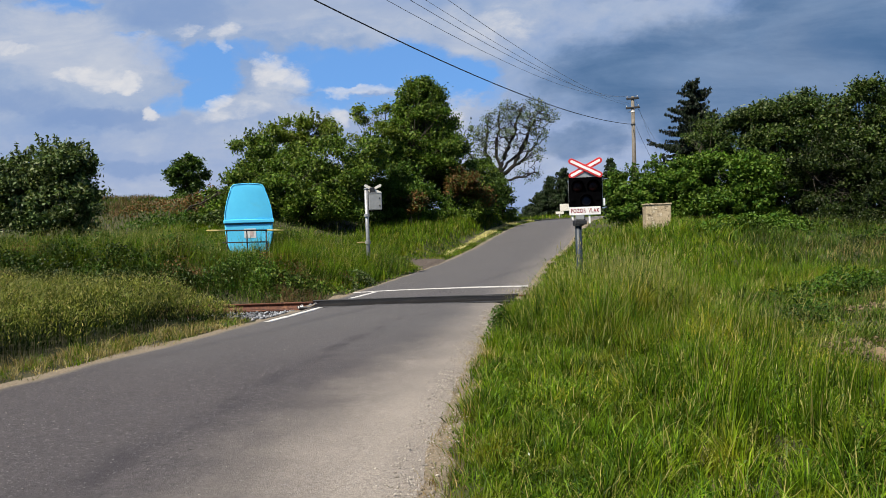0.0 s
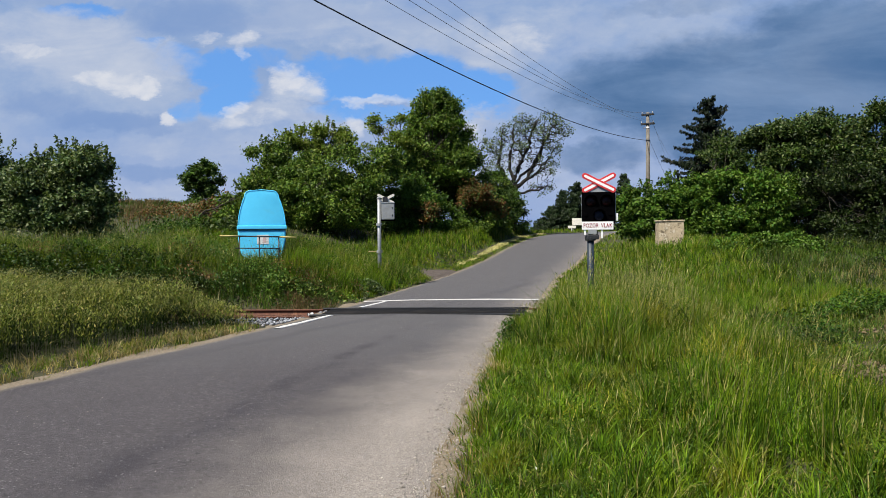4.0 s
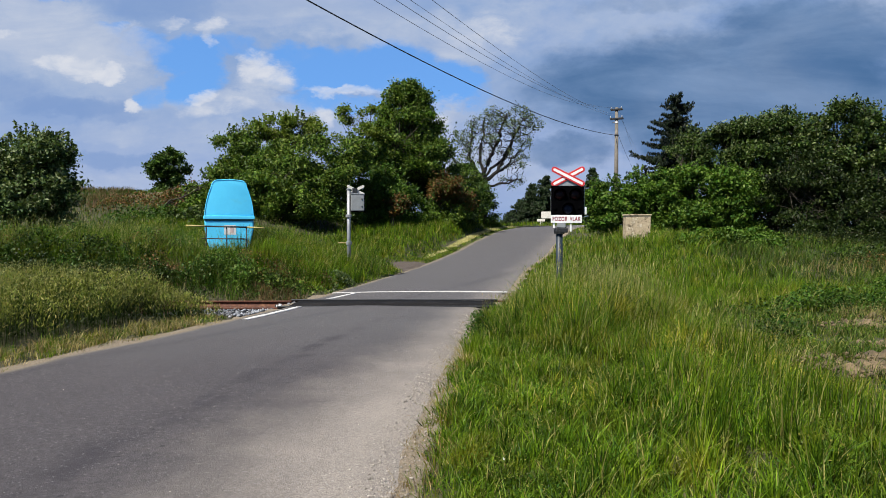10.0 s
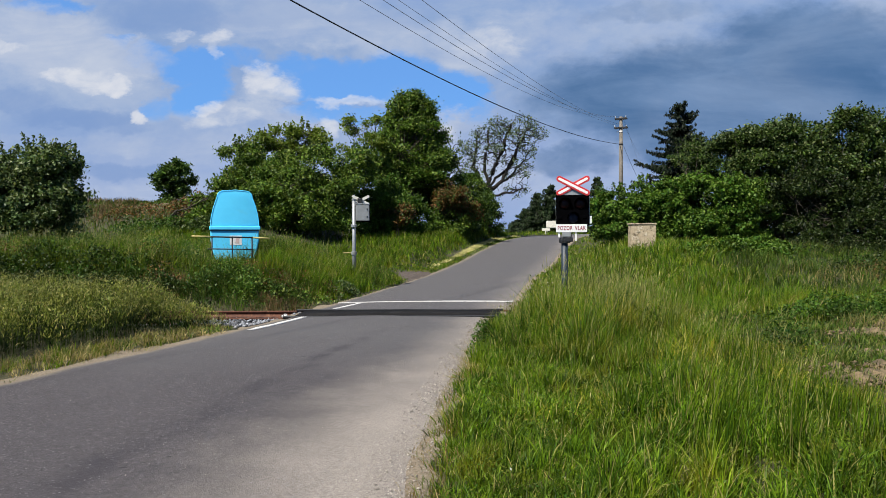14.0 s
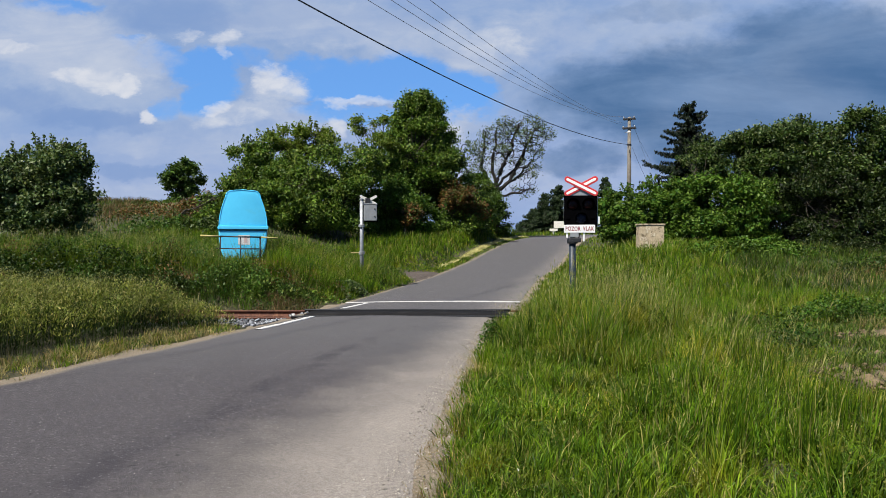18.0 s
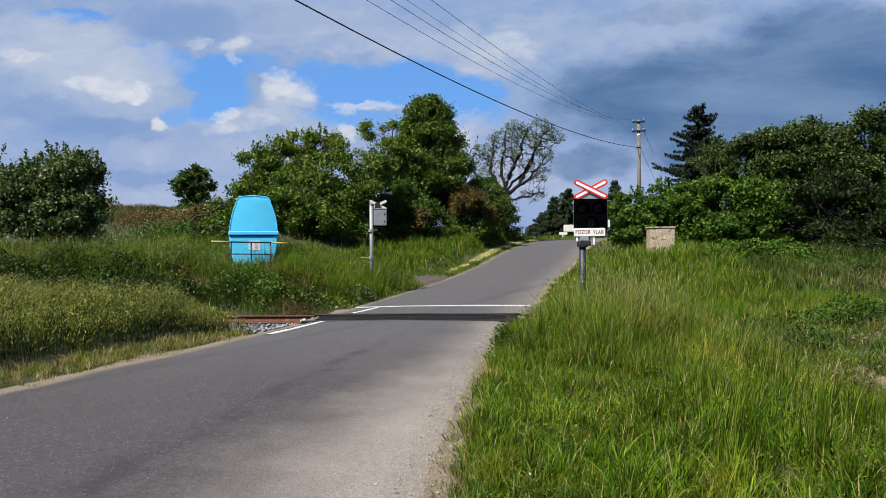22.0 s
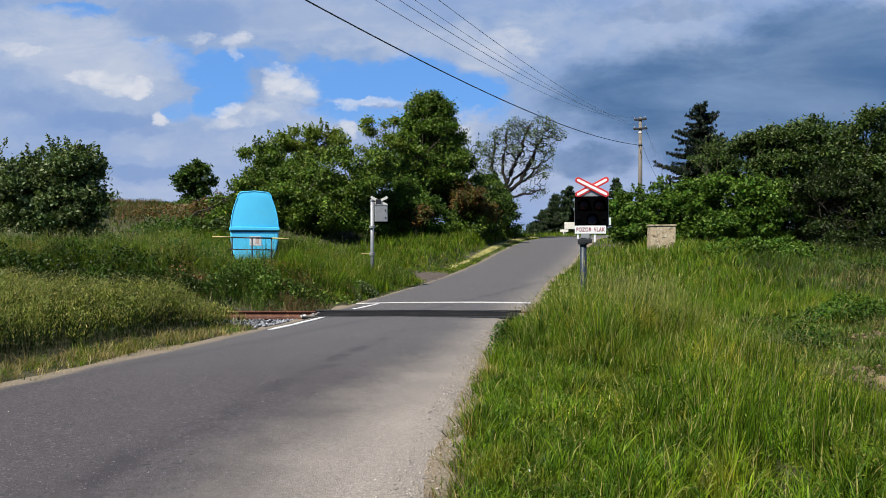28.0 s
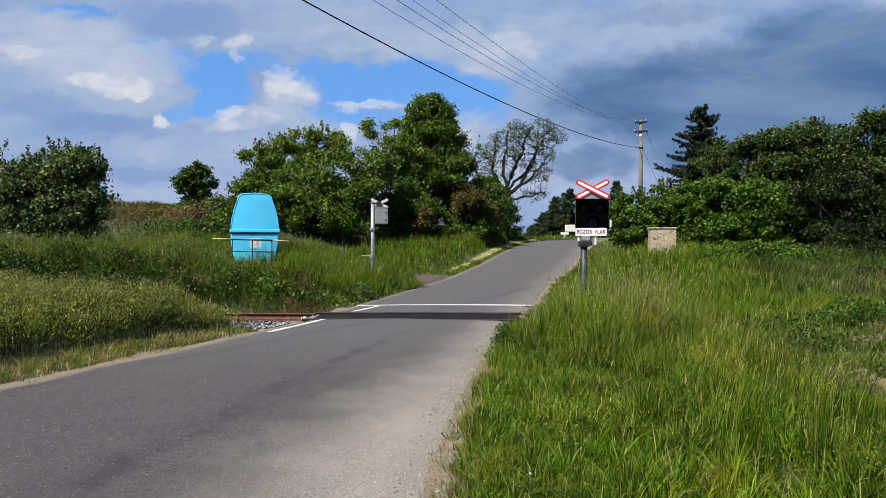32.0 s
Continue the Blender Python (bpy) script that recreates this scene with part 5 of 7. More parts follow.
# ---- trees and shrubs ----
leafy_tree("shrub", (-14.6, 24.5), [(-14.72, 24.5, 3.53, 1.52, 1.6, 1.52), (-14.01, 24.5, 3.98, 0.94, 1.2, 0.85), (-15.52, 24, 3.49, 0.9, 1.4, 1.2), (-13.38, 24.0, 2.8, 0.68, 1.1, 0.9),
    (-17.57, 24.5, 3.73, 1.22, 1.5, 1.63), (-14.89, 23.8, 2.49, 1.98, 1.2, 0.79), (-14.31, 24.5, 4.47, 0.73, 0.8, 0.53), (-15.53, 24.5, 4.26, 0.61, 0.8, 0.57), (-13.54, 24.5, 4.14, 0.41, 0.6, 0.71)],
    "grey", "broad grey-green shrub with upright shoots above the bank", "shrub", shell=0.35, clumps=2880, per=20, spread=0.144, size=0.137, stems=5, trunk_r=0.07, seed=11, shoots=130, twigs=0.4)
leafy_tree("tree", (-18.9, 48.0), [(-18.96, 48, 6.24, 1.12, 1.2, 1.2), (-19.08, 48, 6.96, 0.72, 0.9, 0.72), (-18.96, 48, 4.57, 0.64, 0.6, 0.48), (-18.24, 48, 5.76, 0.64, 1.0, 0.88), (-19.76, 48, 5.68, 0.56, 0.9, 0.88), (-18.96, 48, 5.13, 1.08, 0.9, 0.48), (-18.9, 48, 4.35, 1.15, 0.9, 0.55)],
    "dark", "small round dark green tree on the field edge", "tree", clumps=525, per=22, spread=0.158, size=0.203, trunk_r=0.12, seed=12)
leafy_tree("tree", (-10.0, 37.0), [(-10.81, 37, 5.6, 1.23, 1.5, 1.35), (-8.6, 36.5, 4.75, 1.88, 1.8, 1.15), (-11.02, 36, 3.94, 1.34, 1.5, 1.34)],
    "mid", "spreading green tree in the hedgerow", "tree", clumps=2337, per=22, spread=0.194, size=0.158, trunk_r=0.17, seed=13, shoots=60)
leafy_tree("tree", (-8.3, 38.4), [(-9.2, 38.2, 7.2, 1.05, 1.1, 0.72), (-7.5, 38.2, 7.5, 1.15, 1.1, 0.75), (-8.3, 38.0, 6.6, 1.1, 0.9, 0.6), (-10.3, 38.4, 6.95, 0.8, 1.0, 0.6), (-6.9, 38.3, 6.7, 0.7, 0.9, 0.5)],
    "fresh", "open tree with a thin light green crown above the bushes", "tree", clumps=560, per=19, spread=0.16, size=0.15, trunk_r=0.12, seed=23, fork=0.5, twigs=1.5, shoots=30)
leafy_tree("shrub", (-8.4, 34.5), [(-8.58, 34, 3.39, 1.69, 1.6, 1.41), (-6.41, 34.5, 4.85, 1.72, 1.7, 1.29), (-5.19, 34, 3.39, 1.55, 1.5, 1.55), (-4.18, 35, 5.19, 1.02, 1.4, 1.1), (-7.06, 33.5, 2.67, 2.22, 1.2, 1.11)],
    "mid", "dense green elder bush in the hedgerow", "shrub", clumps=2600, per=22, spread=0.173, size=0.151, stems=5, trunk_r=0.09, seed=14, shoots=60)
leafy_tree("shrub", (-13.6, 35.5), [(-12.22, 36, 3.49, 0.96, 1.3, 0.96), (-12.64, 35.5, 2.73, 0.74, 1.0, 0.74), (-11.62, 36, 4.09, 0.75, 1.0, 0.84)],
    "mid", "low green bush at the end of the hedgerow", "shrub", clumps=525, per=20, spread=0.158, size=0.172, stems=4, trunk_r=0.06, seed=15)
leafy_tree("tree", (-1.9, 42.5), [(-2.05, 43, 9.05, 1.55, 1.8, 1.72), (-3.0, 43, 8.0, 1.05, 1.5, 1.4), (-0.95, 43, 7.77, 1.1, 1.6, 1.55), (-2.08, 42.5, 6.29, 2.12, 2.0, 1.59), (-3.67, 42.5, 5.93, 1.23, 1.4, 1.06), (-0.32, 42.5, 5.93, 0.99, 1.4, 1.41)],
    "tall", "tall rounded leafy tree, the highest of the hedgerow", "tree", clumps=3000, per=22, spread=0.216, size=0.166, trunk_r=0.22, seed=16, shoots=70, shell=0.5,
    extra=("mid", [(-2.2, 43, 9.95, 1.30, 1.4, 0.88), (-3.28, 42, 5.6, 1.7, 1.2, 0.95), (0.58, 44, 6.63, 0.73, 0.8, 0.95), (1.02, 44, 5.17, 0.8, 0.8, 0.8), (0.14, 43.5, 8.02, 0.51, 0.7, 0.65)], 520, "lighter outer leaves"))
leafy_tree("tree", (-5.0, 41.0), [(-5.17, 41, 8.44, 0.88, 0.8, 0.51), (-4.39, 41, 7.48, 0.82, 0.9, 0.61), (-5.58, 41, 7.08, 0.61, 0.7, 0.54), (-3.95, 41, 8.68, 0.61, 0.6, 0.41)],
    "fresh", "thin open tree with wispy fresh green sprays", "tree", clumps=210, per=16, spread=0.17, size=0.16, trunk_r=0.09, seed=22, fork=0.45, twigs=1.6)
leafy_tree("shrub", (-2.9, 37.5), [(-2.61, 37.5, 3.88, 1.4, 1.4, 1.24), (-4.06, 36.5, 2.91, 1.36, 1.2, 1.27), (-1.55, 38, 2.71, 1.58, 1.2, 0.88), (-2.89, 37, 2.56, 1.38, 1.0, 0.8)],
    "hedge", "green roadside bush with broad leaves", "shrub", clumps=1575, per=20, spread=0.158, size=0.143, stems=5, trunk_r=0.07, seed=17, shoots=40)
leafy_tree("shrub", (1.0, 45.0), [(0.40, 41.2, 4.0, 1.10, 0.9, 0.92), (1.30, 42.0, 3.35, 0.90, 0.9, 0.87)],
    "rusty", "bush with withered red-brown leaves", "shrub", clumps=620, per=18, spread=0.16, size=0.15, stems=4, trunk_r=0.06, seed=18,
    extra=("mid", [(0.10, 41.0, 2.70, 1.50, 0.9, 0.79), (1.16, 44, 4.31, 1.68, 1.4, 1.49), (1.5, 41.5, 2.6, 0.9, 0.7, 0.6)], 520, "green leaves between the withered"))
leafy_tree("shrub", (-2.3, 35.8), [(-2.03, 35.5, 2.94, 0.53, 0.6, 0.47)], "rusty", "low bush with withered brown leaves", "shrub", clumps=112, per=16, spread=0.144, size=0.152, stems=3, trunk_r=0.04, seed=19)
leafy_tree("shrub", (2.7, 49.0), [(2.68, 49, 3.73, 1.22, 1.2, 1.71), (2.1, 49.5, 4.99, 1.44, 1.2, 1.44), (3.42, 49, 3.08, 0.81, 0.9, 1.22), (3.9, 49, 2.59, 0.49, 0.7, 0.73)],
    "dark", "dark leafy undergrowth below the sparse tree", "shrub", clumps=775, per=20, spread=0.187, size=0.183, stems=4, trunk_r=0.07, seed=20)


leafy_tree("shrub", (-1.6, 45.0), [(-3.14, 45, 3.57, 1.87, 1.4, 1.68), (-0.52, 45, 3.38, 1.68, 1.4, 1.68), (-5.38, 45, 3.19, 1.49, 1.3, 1.49), (1.72, 45, 3.01, 1.31, 1.2, 1.31), (-2.0, 45.5, 4.9, 2.2, 1.2, 1.3), (-7.0, 44, 4.2, 1.8, 1.2, 1.6)],
    "dark", "dark leafy undergrowth behind the tall tree", "shrub", clumps=2400, per=20, spread=0.2, size=0.18, stems=5, trunk_r=0.06, seed=21, shell=0.3)


def sparse_tree():
    """A nearly bare tree: limbs that grow towards free space in a domed crown, thin new leaves at the ends."""
    rng = np.random.default_rng(33)
    x, y = 3.3, 50.5
    z0 = land1(x, y) - 0.1
    t = thing("tree", (x, y, z0), "half-bare tree with crooked dark limbs and thin new leaves", "tree")
    o = np.array([x, 0.0, z0])
    goal = []
    for cx, cz, rx, rz, n in ((4.9, 9.2, 2.9, 1.85, 1500), (3.5, 8.3, 2.5, 1.8, 1200), (5.5, 6.9, 1.35, 1.1, 260), (5.3, 5.35, 1.5, 0.35, 110), (2.0, 6.7, 1.0, 1.0, 190)):
        d = unit(rng.normal(0, 1, (n, 3)))
        goal.append(np.array([cx, 0, cz]) - o + d * [rx, 1.9, rz] * rng.uniform(0.1, 1.0, (n, 1)) ** 0.5 * (0.88 + 0.16 * np.sin(d[:, :1] * 7 + d[:, 2:] * 5)))
    goal = np.concatenate(goal)
    c = np.array([1.2, 0.0, 8.3 - z0])
    P, up = [np.zeros(3)], [-1]
    while P[-1][2] < 5.5 - z0:
        P.append(P[-1] + np.array([0.0, 0, 0.3]) + rng.normal(0, 0.03, 3))
        up.append(len(P) - 2)
    fork = len(P) - 1
    # the great limbs: where each one ends, how far it swings out, and its bow
    for ex, ey, ez, bow, low in ((2.2, 0.5, 9.2, -0.3, 0), (3.3, 0.9, 9.8, -0.1, 0), (4.6, -0.6, 10.2, 0.1, 0), (5.7, 0.6, 10.3, 0.25, 0), (6.7, -0.3, 9.5, 0.3, 1), (6.2, 0.7, 7.7, 0.35, 1), (6.2, -0.6, 5.35, 0.3, 2), (1.3, -0.5, 7.5, -0.2, 3)):
        a, e = P[fork - low], np.array([ex, ey, ez]) - o
        m = int(np.linalg.norm(e - a) / 0.28)
        kink = np.cumsum(rng.normal(0, 0.085, (m + 1, 3)), axis=0)
        last = fork - low
        for q in range(1, m + 1):
            f = q / m
            P.append(a + (e - a) * f + np.array([bow, 0, -abs(bow) * 0.6]) * math.sin(f * math.pi) + kink[q])
            up.append(last)
            last = len(P) - 1
    first = fork
    for _ in range(90):
        A = np.array(P[first:])
        q = np.linalg.norm(goal[:, None] - A[None], axis=2)
        near = q.argmin(1)
        ok = q[np.arange(len(goal)), near] < 1.6
        if not ok.any():
            break
        for n in np.unique(near[ok]):
            v = unit(goal[ok & (near == n)] - A[n]).sum(0)
            v = v / np.linalg.norm(v) + rng.normal(0, 0.62, 3)
            p = A[n] + 0.22 * v / np.linalg.norm(v)
            P.append(p)
            up.append(first + int(n))
        A = np.array(P)
        q = np.linalg.norm(goal[:, None] - A[None], axis=2).min(1)
        goal = goal[q > 0.30]
        if len(goal) == 0 or len(P) > 7000:
            break
    P, up = np.array(P), np.array(up)
    kids = [[] for _ in P]
    for n in range(1, len(P)):
        kids[up[n]].append(n)
    r = np.zeros(len(P))
    for n in range(len(P) - 1, -1, -1):
        r[n] = (sum(r[m] ** 2.15 for m in kids[n])) ** (1 / 2.15) if kids[n] else 0.017
    r = r * (0.31 / r[0]) ** (np.log(r / 0.017) / np.log(r[0] / 0.017))
    r = np.maximum(r, 0.012)
    lines, trunk = [], []
    for n in range(len(P)):
        for m in kids[n]:
            if n and m == max(kids[n], key=lambda h: r[h]):
                continue
            ln, e = [n, m], m
            while kids[e]:
                e = max(kids[e], key=lambda h: r[h])
                ln.append(e)
            rows = np.c_[P[ln], np.minimum(r[ln], r[m])]
            (trunk if n == 0 else lines).append(rows)
    V, F = tubes_arrays(trunk, 8)
    link_mesh("trunk", V, F, MAT["bark_dark"], t, smooth=True)
    V, F = tubes_arrays(lines, 5)
    link_mesh("branchwork", V, F, MAT["bark_dark"], t, "crooked dark limbs and twigs", smooth=True)
    tips = P[[n for n in range(len(P)) if not kids[n]]]
    rep = np.repeat(tips[rng.uniform(0, 1, len(tips)) < 0.20 + 0.45 * (tips[:, 2] > c[2] + 1.0) + 0.30 * (tips[:, 0] > 2.4) + 0.6 * (tips[:, 0] < -0.8)], 30, axis=0)
    pts = rep + rng.normal(0, 0.14, rep.shape)
    V, F = leaf_arrays(pts, 0.12, rng)
    link_mesh("crown", V, F, LEAF["grey"], t, "sparse grey-green new leaves")


sparse_tree()


def conifer(base, height, radius, seed, label, leaves="needle", layers=15, lean=0.0, per=9, low=0.12, shape=0.85):
    """A spruce: a straight trunk with whorls of drooping boughs, each a spray of needle twigs."""
    rng = np.random.default_rng(seed)
    z0 = land1(*base) - 0.1
    t = thing("conifer", (*base, z0), label, "conifer tree")
    V, F = tubes_arrays([np.array([[0, 0, 0, height * 0.022], [0, 0, height * 0.5, height * 0.013], [lean, 0, height, 0.012]])], 8)
    link_mesh("trunk", V, F, MAT["bark"], t, smooth=True)
    boughs, C, D, S = [], [], [], []
    for i in range(layers):
        f = low + (1 - low) * (i / layers) ** 0.9
        z = height * f
        n = per if f < 0.8 else per - 2
        for j in range(n):
            az = rng.uniform(0, math.tau)
            L = radius * (1 - f) ** shape * rng.uniform(0.35, 1.15) + 0.18
            d = np.array([math.cos(az), math.sin(az), 0])
            a = np.array([lean * f, 0, z + rng.uniform(-0.4, 0.4) * height / layers])
            e = a + d * L + [0, 0, L * (rng.uniform(-0.42, 0.12) + 0.45 * f * f)]
            ln = bough(a, e, 0.012 + 0.012 * L, 0.006, rng, 0.04, 6, sag=-0.25)
            boughs.append(ln)
            m = int(62 * L + 24)
            tt = rng.uniform(0.12, 1.02, m)
            P = np.stack([np.interp(tt, np.linspace(0, 1, 6), ln[:, q]) for q in range(3)], 1)
            wid = 0.28 * L ** 0.6 * (1.1 - tt)
            side = np.array([-d[1], d[0], 0]) * (rng.choice([-1, 1], m) * wid * rng.uniform(0.3, 1.1, m))[:, None]
            C.append(P + side * 0.55 + rng.normal(0, 0.05, (m, 3)) - [0, 0, 0.05])
            D.append(unit(side * 1.0 + d * 0.22 + [0, 0, -0.40] + rng.normal(0, 0.22, (m, 3))))
            S.append(np.maximum(wid * 1.1, 0.20))
    V, F = tubes_arrays(boughs, 4)
    link_mesh("branchwork", V, F, MAT["bark"], t)
    C, D, S = np.concatenate(C), np.concatenate(D), np.concatenate(S)
    sd = unit(np.cross(D, rng.normal(0, 1, C.shape)))
    L = S[:, None] * rng.uniform(0.8, 1.4, (len(C), 1))
    V = np.stack([C - D * L / 2, C + sd * L * 0.16, C + D * L / 2, C - sd * L * 0.16], 1).reshape(-1, 3)
    i = np.arange(len(C)) * 4
    link_mesh("crown", V, np.c_[i, i + 1, i + 2, i + 3], LEAF[leaves], t)
    return t


conifer((16.75, 48.0), 9.45, 4.7, 41, "dark ragged spruce standing above the hedge", layers=24, per=9, shape=0.78)
for cx, cy, h, r, sd in ((9.54, 68.0, 4.3, 2.3, 42), (8.6, 70.0, 2.8, 2.2, 43), (10.62, 67.0, 5.0, 2.4, 44), (14.1, 62.0, 5.4, 2.0, 45), (12.38, 66.0, 4.8, 2.3, 46), (8.04, 74.0, 1.7, 1.8, 47)):
    conifer((cx, cy), h, r, sd, "young dark conifer beyond the bend", "young_needle", layers=15, per=12, low=0.02)
leafy_tree("hedge_shrub", (9.2, 34.5), [(8.62, 34.5, 2.99, 1.09, 1.3, 1.2), (9.91, 34.5, 3.27, 1.2, 1.3, 1.29), (8.92, 34, 2.26, 1.41, 1.2, 0.85)],
    "hedge", "clipped-looking bright green hedge bush", "hedge", clumps=1125, per=22, spread=0.144, size=0.172, stems=5, trunk_r=0.06, seed=51, shoots=40)
leafy_tree("hedge_shrub", (12.2, 34.0), [(11.46, 34, 3.25, 1.35, 1.4, 1.35), (12.87, 34, 3.68, 1.27, 1.4, 1.27), (11.57, 33.5, 2.26, 1.67, 1.2, 0.89)],
    "hedge", "dense bright green hedge bush", "hedge", clumps=1250, per=22, spread=0.144, size=0.172, stems=5, trunk_r=0.06, seed=52, shoots=40)
leafy_tree("hedge_shrub", (14.6, 32.0), [(13.7, 32, 3.03, 1.33, 1.5, 1.46), (14.53, 31.5, 2.35, 1.18, 1.2, 1.05), (12.64, 32, 2.23, 1.33, 1.2, 0.93)],
    "hedge", "broad green hedge bush beside the meadow", "hedge", clumps=1250, per=22, spread=0.144, size=0.172, stems=5, trunk_r=0.06, seed=53, shoots=40)
leafy_tree("shrub", (16.6, 33.5), [(15.69, 34, 5.79, 1.47, 1.8, 1.35), (17.24, 34, 6.07, 1.19, 1.6, 1.41), (14.7, 35, 5.48, 1.02, 1.5, 1.31), (15.77, 33, 4.16, 1.92, 1.8, 1.51), (14.8, 40, 6.18, 1.33, 1.6, 1.16)],
    "thicket", "tall green lilac thicket behind the hedge", "shrub", clumps=2564, per=22, spread=0.158, size=0.146, stems=7, trunk_r=0.09, seed=54, shoots=130,
    extra=("grey", [(15.97, 34, 6.78, 1.69, 1.2, 0.62)], 200, "pale upright shoots"))
leafy_tree("tree", (20.0, 33.5), [(19.91, 33.5, 6.7, 1.53, 1.8, 1.17), (18.24, 33, 5.26, 1.23, 1.7, 1.37), (20.7, 33, 4.99, 1.64, 1.9, 1.64), (22.69, 33.5, 5.87, 1.67, 2, 1.67), (24.91, 33.5, 5.04, 1.95, 2, 2.22)],
    "thicket", "dark broad-leaved tree above the thicket", "tree", clumps=2437, per=22, spread=0.18, size=0.162, trunk_r=0.2, seed=55, shoots=80)
# lower thicket: the shade under the overhang is put into the leaf colour
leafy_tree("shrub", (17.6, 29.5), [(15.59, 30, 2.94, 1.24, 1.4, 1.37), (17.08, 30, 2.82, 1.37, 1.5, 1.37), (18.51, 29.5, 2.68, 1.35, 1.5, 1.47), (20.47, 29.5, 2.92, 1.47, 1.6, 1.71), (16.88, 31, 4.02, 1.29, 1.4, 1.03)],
    "shade_leaf", "green thicket at the meadow's edge, leaves coloured dark for shade", "shrub", clumps=2404, per=22, spread=0.144, size=0.13, stems=8, trunk_r=0.07, seed=56, shoots=60)


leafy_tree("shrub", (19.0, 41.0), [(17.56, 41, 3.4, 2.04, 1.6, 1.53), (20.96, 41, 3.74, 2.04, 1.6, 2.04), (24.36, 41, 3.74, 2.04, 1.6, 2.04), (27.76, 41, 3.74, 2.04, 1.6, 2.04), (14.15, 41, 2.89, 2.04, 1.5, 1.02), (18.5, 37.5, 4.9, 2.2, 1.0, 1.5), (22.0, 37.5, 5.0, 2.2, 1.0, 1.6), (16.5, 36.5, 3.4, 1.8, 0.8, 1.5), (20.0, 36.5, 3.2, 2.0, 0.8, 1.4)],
    "shade_leaf", "undergrowth behind the thicket, coloured near black for shade", "shrub", clumps=2600, per=20, spread=0.2, size=0.2, stems=7, trunk_r=0.07, seed=57, shell=0.3)


# the shaded recess under the thicket, darkened by leaf colour
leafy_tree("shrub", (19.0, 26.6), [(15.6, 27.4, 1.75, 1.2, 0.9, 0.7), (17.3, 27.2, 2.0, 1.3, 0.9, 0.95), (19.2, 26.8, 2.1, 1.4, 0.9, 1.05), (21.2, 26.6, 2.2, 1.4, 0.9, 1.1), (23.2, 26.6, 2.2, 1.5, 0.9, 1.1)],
    "shade_leaf", "low brambles at the foot of the thicket, darkened for shade", "shrub", clumps=1700, per=20, spread=0.13, size=0.115, stems=8, trunk_r=0.03, seed=58, shell=0.45, shoots=60)

# ---- grass, herbs and stones ----
def in_wedge(x, y):
    """1 on the land ahead, 0 to the sides."""
    return (np.abs(x) < 0.80 * y + 0.8).astype(float)


def bare(x, y):
    """1 on the bare patches of earth."""
    a = sm(1.2, 0.6, np.hypot((x - 5.0) / 0.85, (y - 7.7) / 0.7) + 0.45 * wave(x, y, 0.3, 2))
    b = sm(1.2, 0.6, np.hypot((x - 7.3) / 0.9, (y - 11.2) / 0.6) + 0.6 * wave(x, y, 0.35, 3))
    return np.maximum(a, b)


def right_height(x, y, gap):
    ramp = sm(7.0, 10.5, y)
    h = 0.12 + 0.16 * sm(-0.15, 0.4, gap) + (0.16 + 0.30 * ramp) * sm(0.5 - 0.25 * ramp, 1.9 - 0.5 * ramp, gap)
    h = h * (1 - 0.40 * sm(2.9, 4.6, x - 0.15 * y)) * (0.72 + 0.28 * ramp)
    h = h * (1 + 0.24 * wave(x, y, 1.3, 5) + 0.25 * wave(x, y, 0.45, 4) + 0.40 * wave(x, y, 0.20, 6))
    h = h * (1 - 0.72 * sm(5.4, 6.4, y) * sm(3.4, 4.1, x))
    return np.maximum(0.06, h * (1 - 0.7 * bare(x, y)))


def withered(x, y):
    return sm(0.0, 0.35, wave(x, y, 0.75, 5)) * sm(19.6, 18.8, y)


bank_keep = lambda x, y, g, s: (s < 0) * sm(0.1, 0.6, g) * in_wedge(x, y) * sm(17.0, 17.5, y)


def bank_height(x, y, gap):
    return (0.18 + 0.46 * sm(0.2, 1.1, gap) + 0.10 * sm(1.5, 4, gap)) * (1 + 0.2 * wave(x, y, 1.1, 7) + 0.15 * wave(x, y, 0.3, 5)) * (1 - 0.4 * sm(1.9, 1.2, np.abs(x + 6.3)) * sm(18.4, 19.2, y) * sm(21.6, 21.2, y)) * (1 - 0.7 * withered(x, y))


def bay(x, y):
    """1 on the worn earth where a field track leaves the climbing road."""
    return sm(1.35, 0.75, np.hypot((x + 1.05) / 0.75, (y - 26.4) / 1.7) + 0.2 * wave(x, y, 0.7, 4))


def right_keep(x, y, gap, side):
    return (side > 0) * sm(0.14, 0.38, gap + 0.10 * sm(15, 13, y) + 0.12 * wave(x, y, 0.5, 1)) * in_wedge(x, y) * (1 - 0.80 * bare(x, y) * sm(-0.5, 0.2, wave(x, y, 0.35, 3))) * (np.abs(y - 15.62) > 0.5)


grass("meadow_grass", 115000, (-0.2, 8.0, 2.6, 8.0), right_keep, right_height, 0.0125, 0.52, "grass", 61, "lush green verge grass beside the road", tuft=22)
grass("meadow_grass", 85000, (4.0, 14.0, 8.0, 15.2), lambda x, y, g, s: right_keep(x, y, g, s) * sm(4.0, 5.2, x + 0.7 * wave(x, y, 0.9, 3)), lambda x, y, g: right_height(x, y, g) * 1.05, 0.0110, 0.4, "grass_dark", 56, "darker rough grass on the meadow", 2, tuft=18)
grass("meadow_grass", 115000, (0.2, 7.0, 8.0, 15.2), lambda x, y, g, s: right_keep(x, y, g, s) * sm(5.4, 4.4, x + 0.7 * wave(x, y, 0.9, 3)), lambda x, y, g: right_height(x, y, g) * 1.08, 0.0100, 0.44, "grass", 62, "tall green meadow grass before the track", 2, tuft=20)
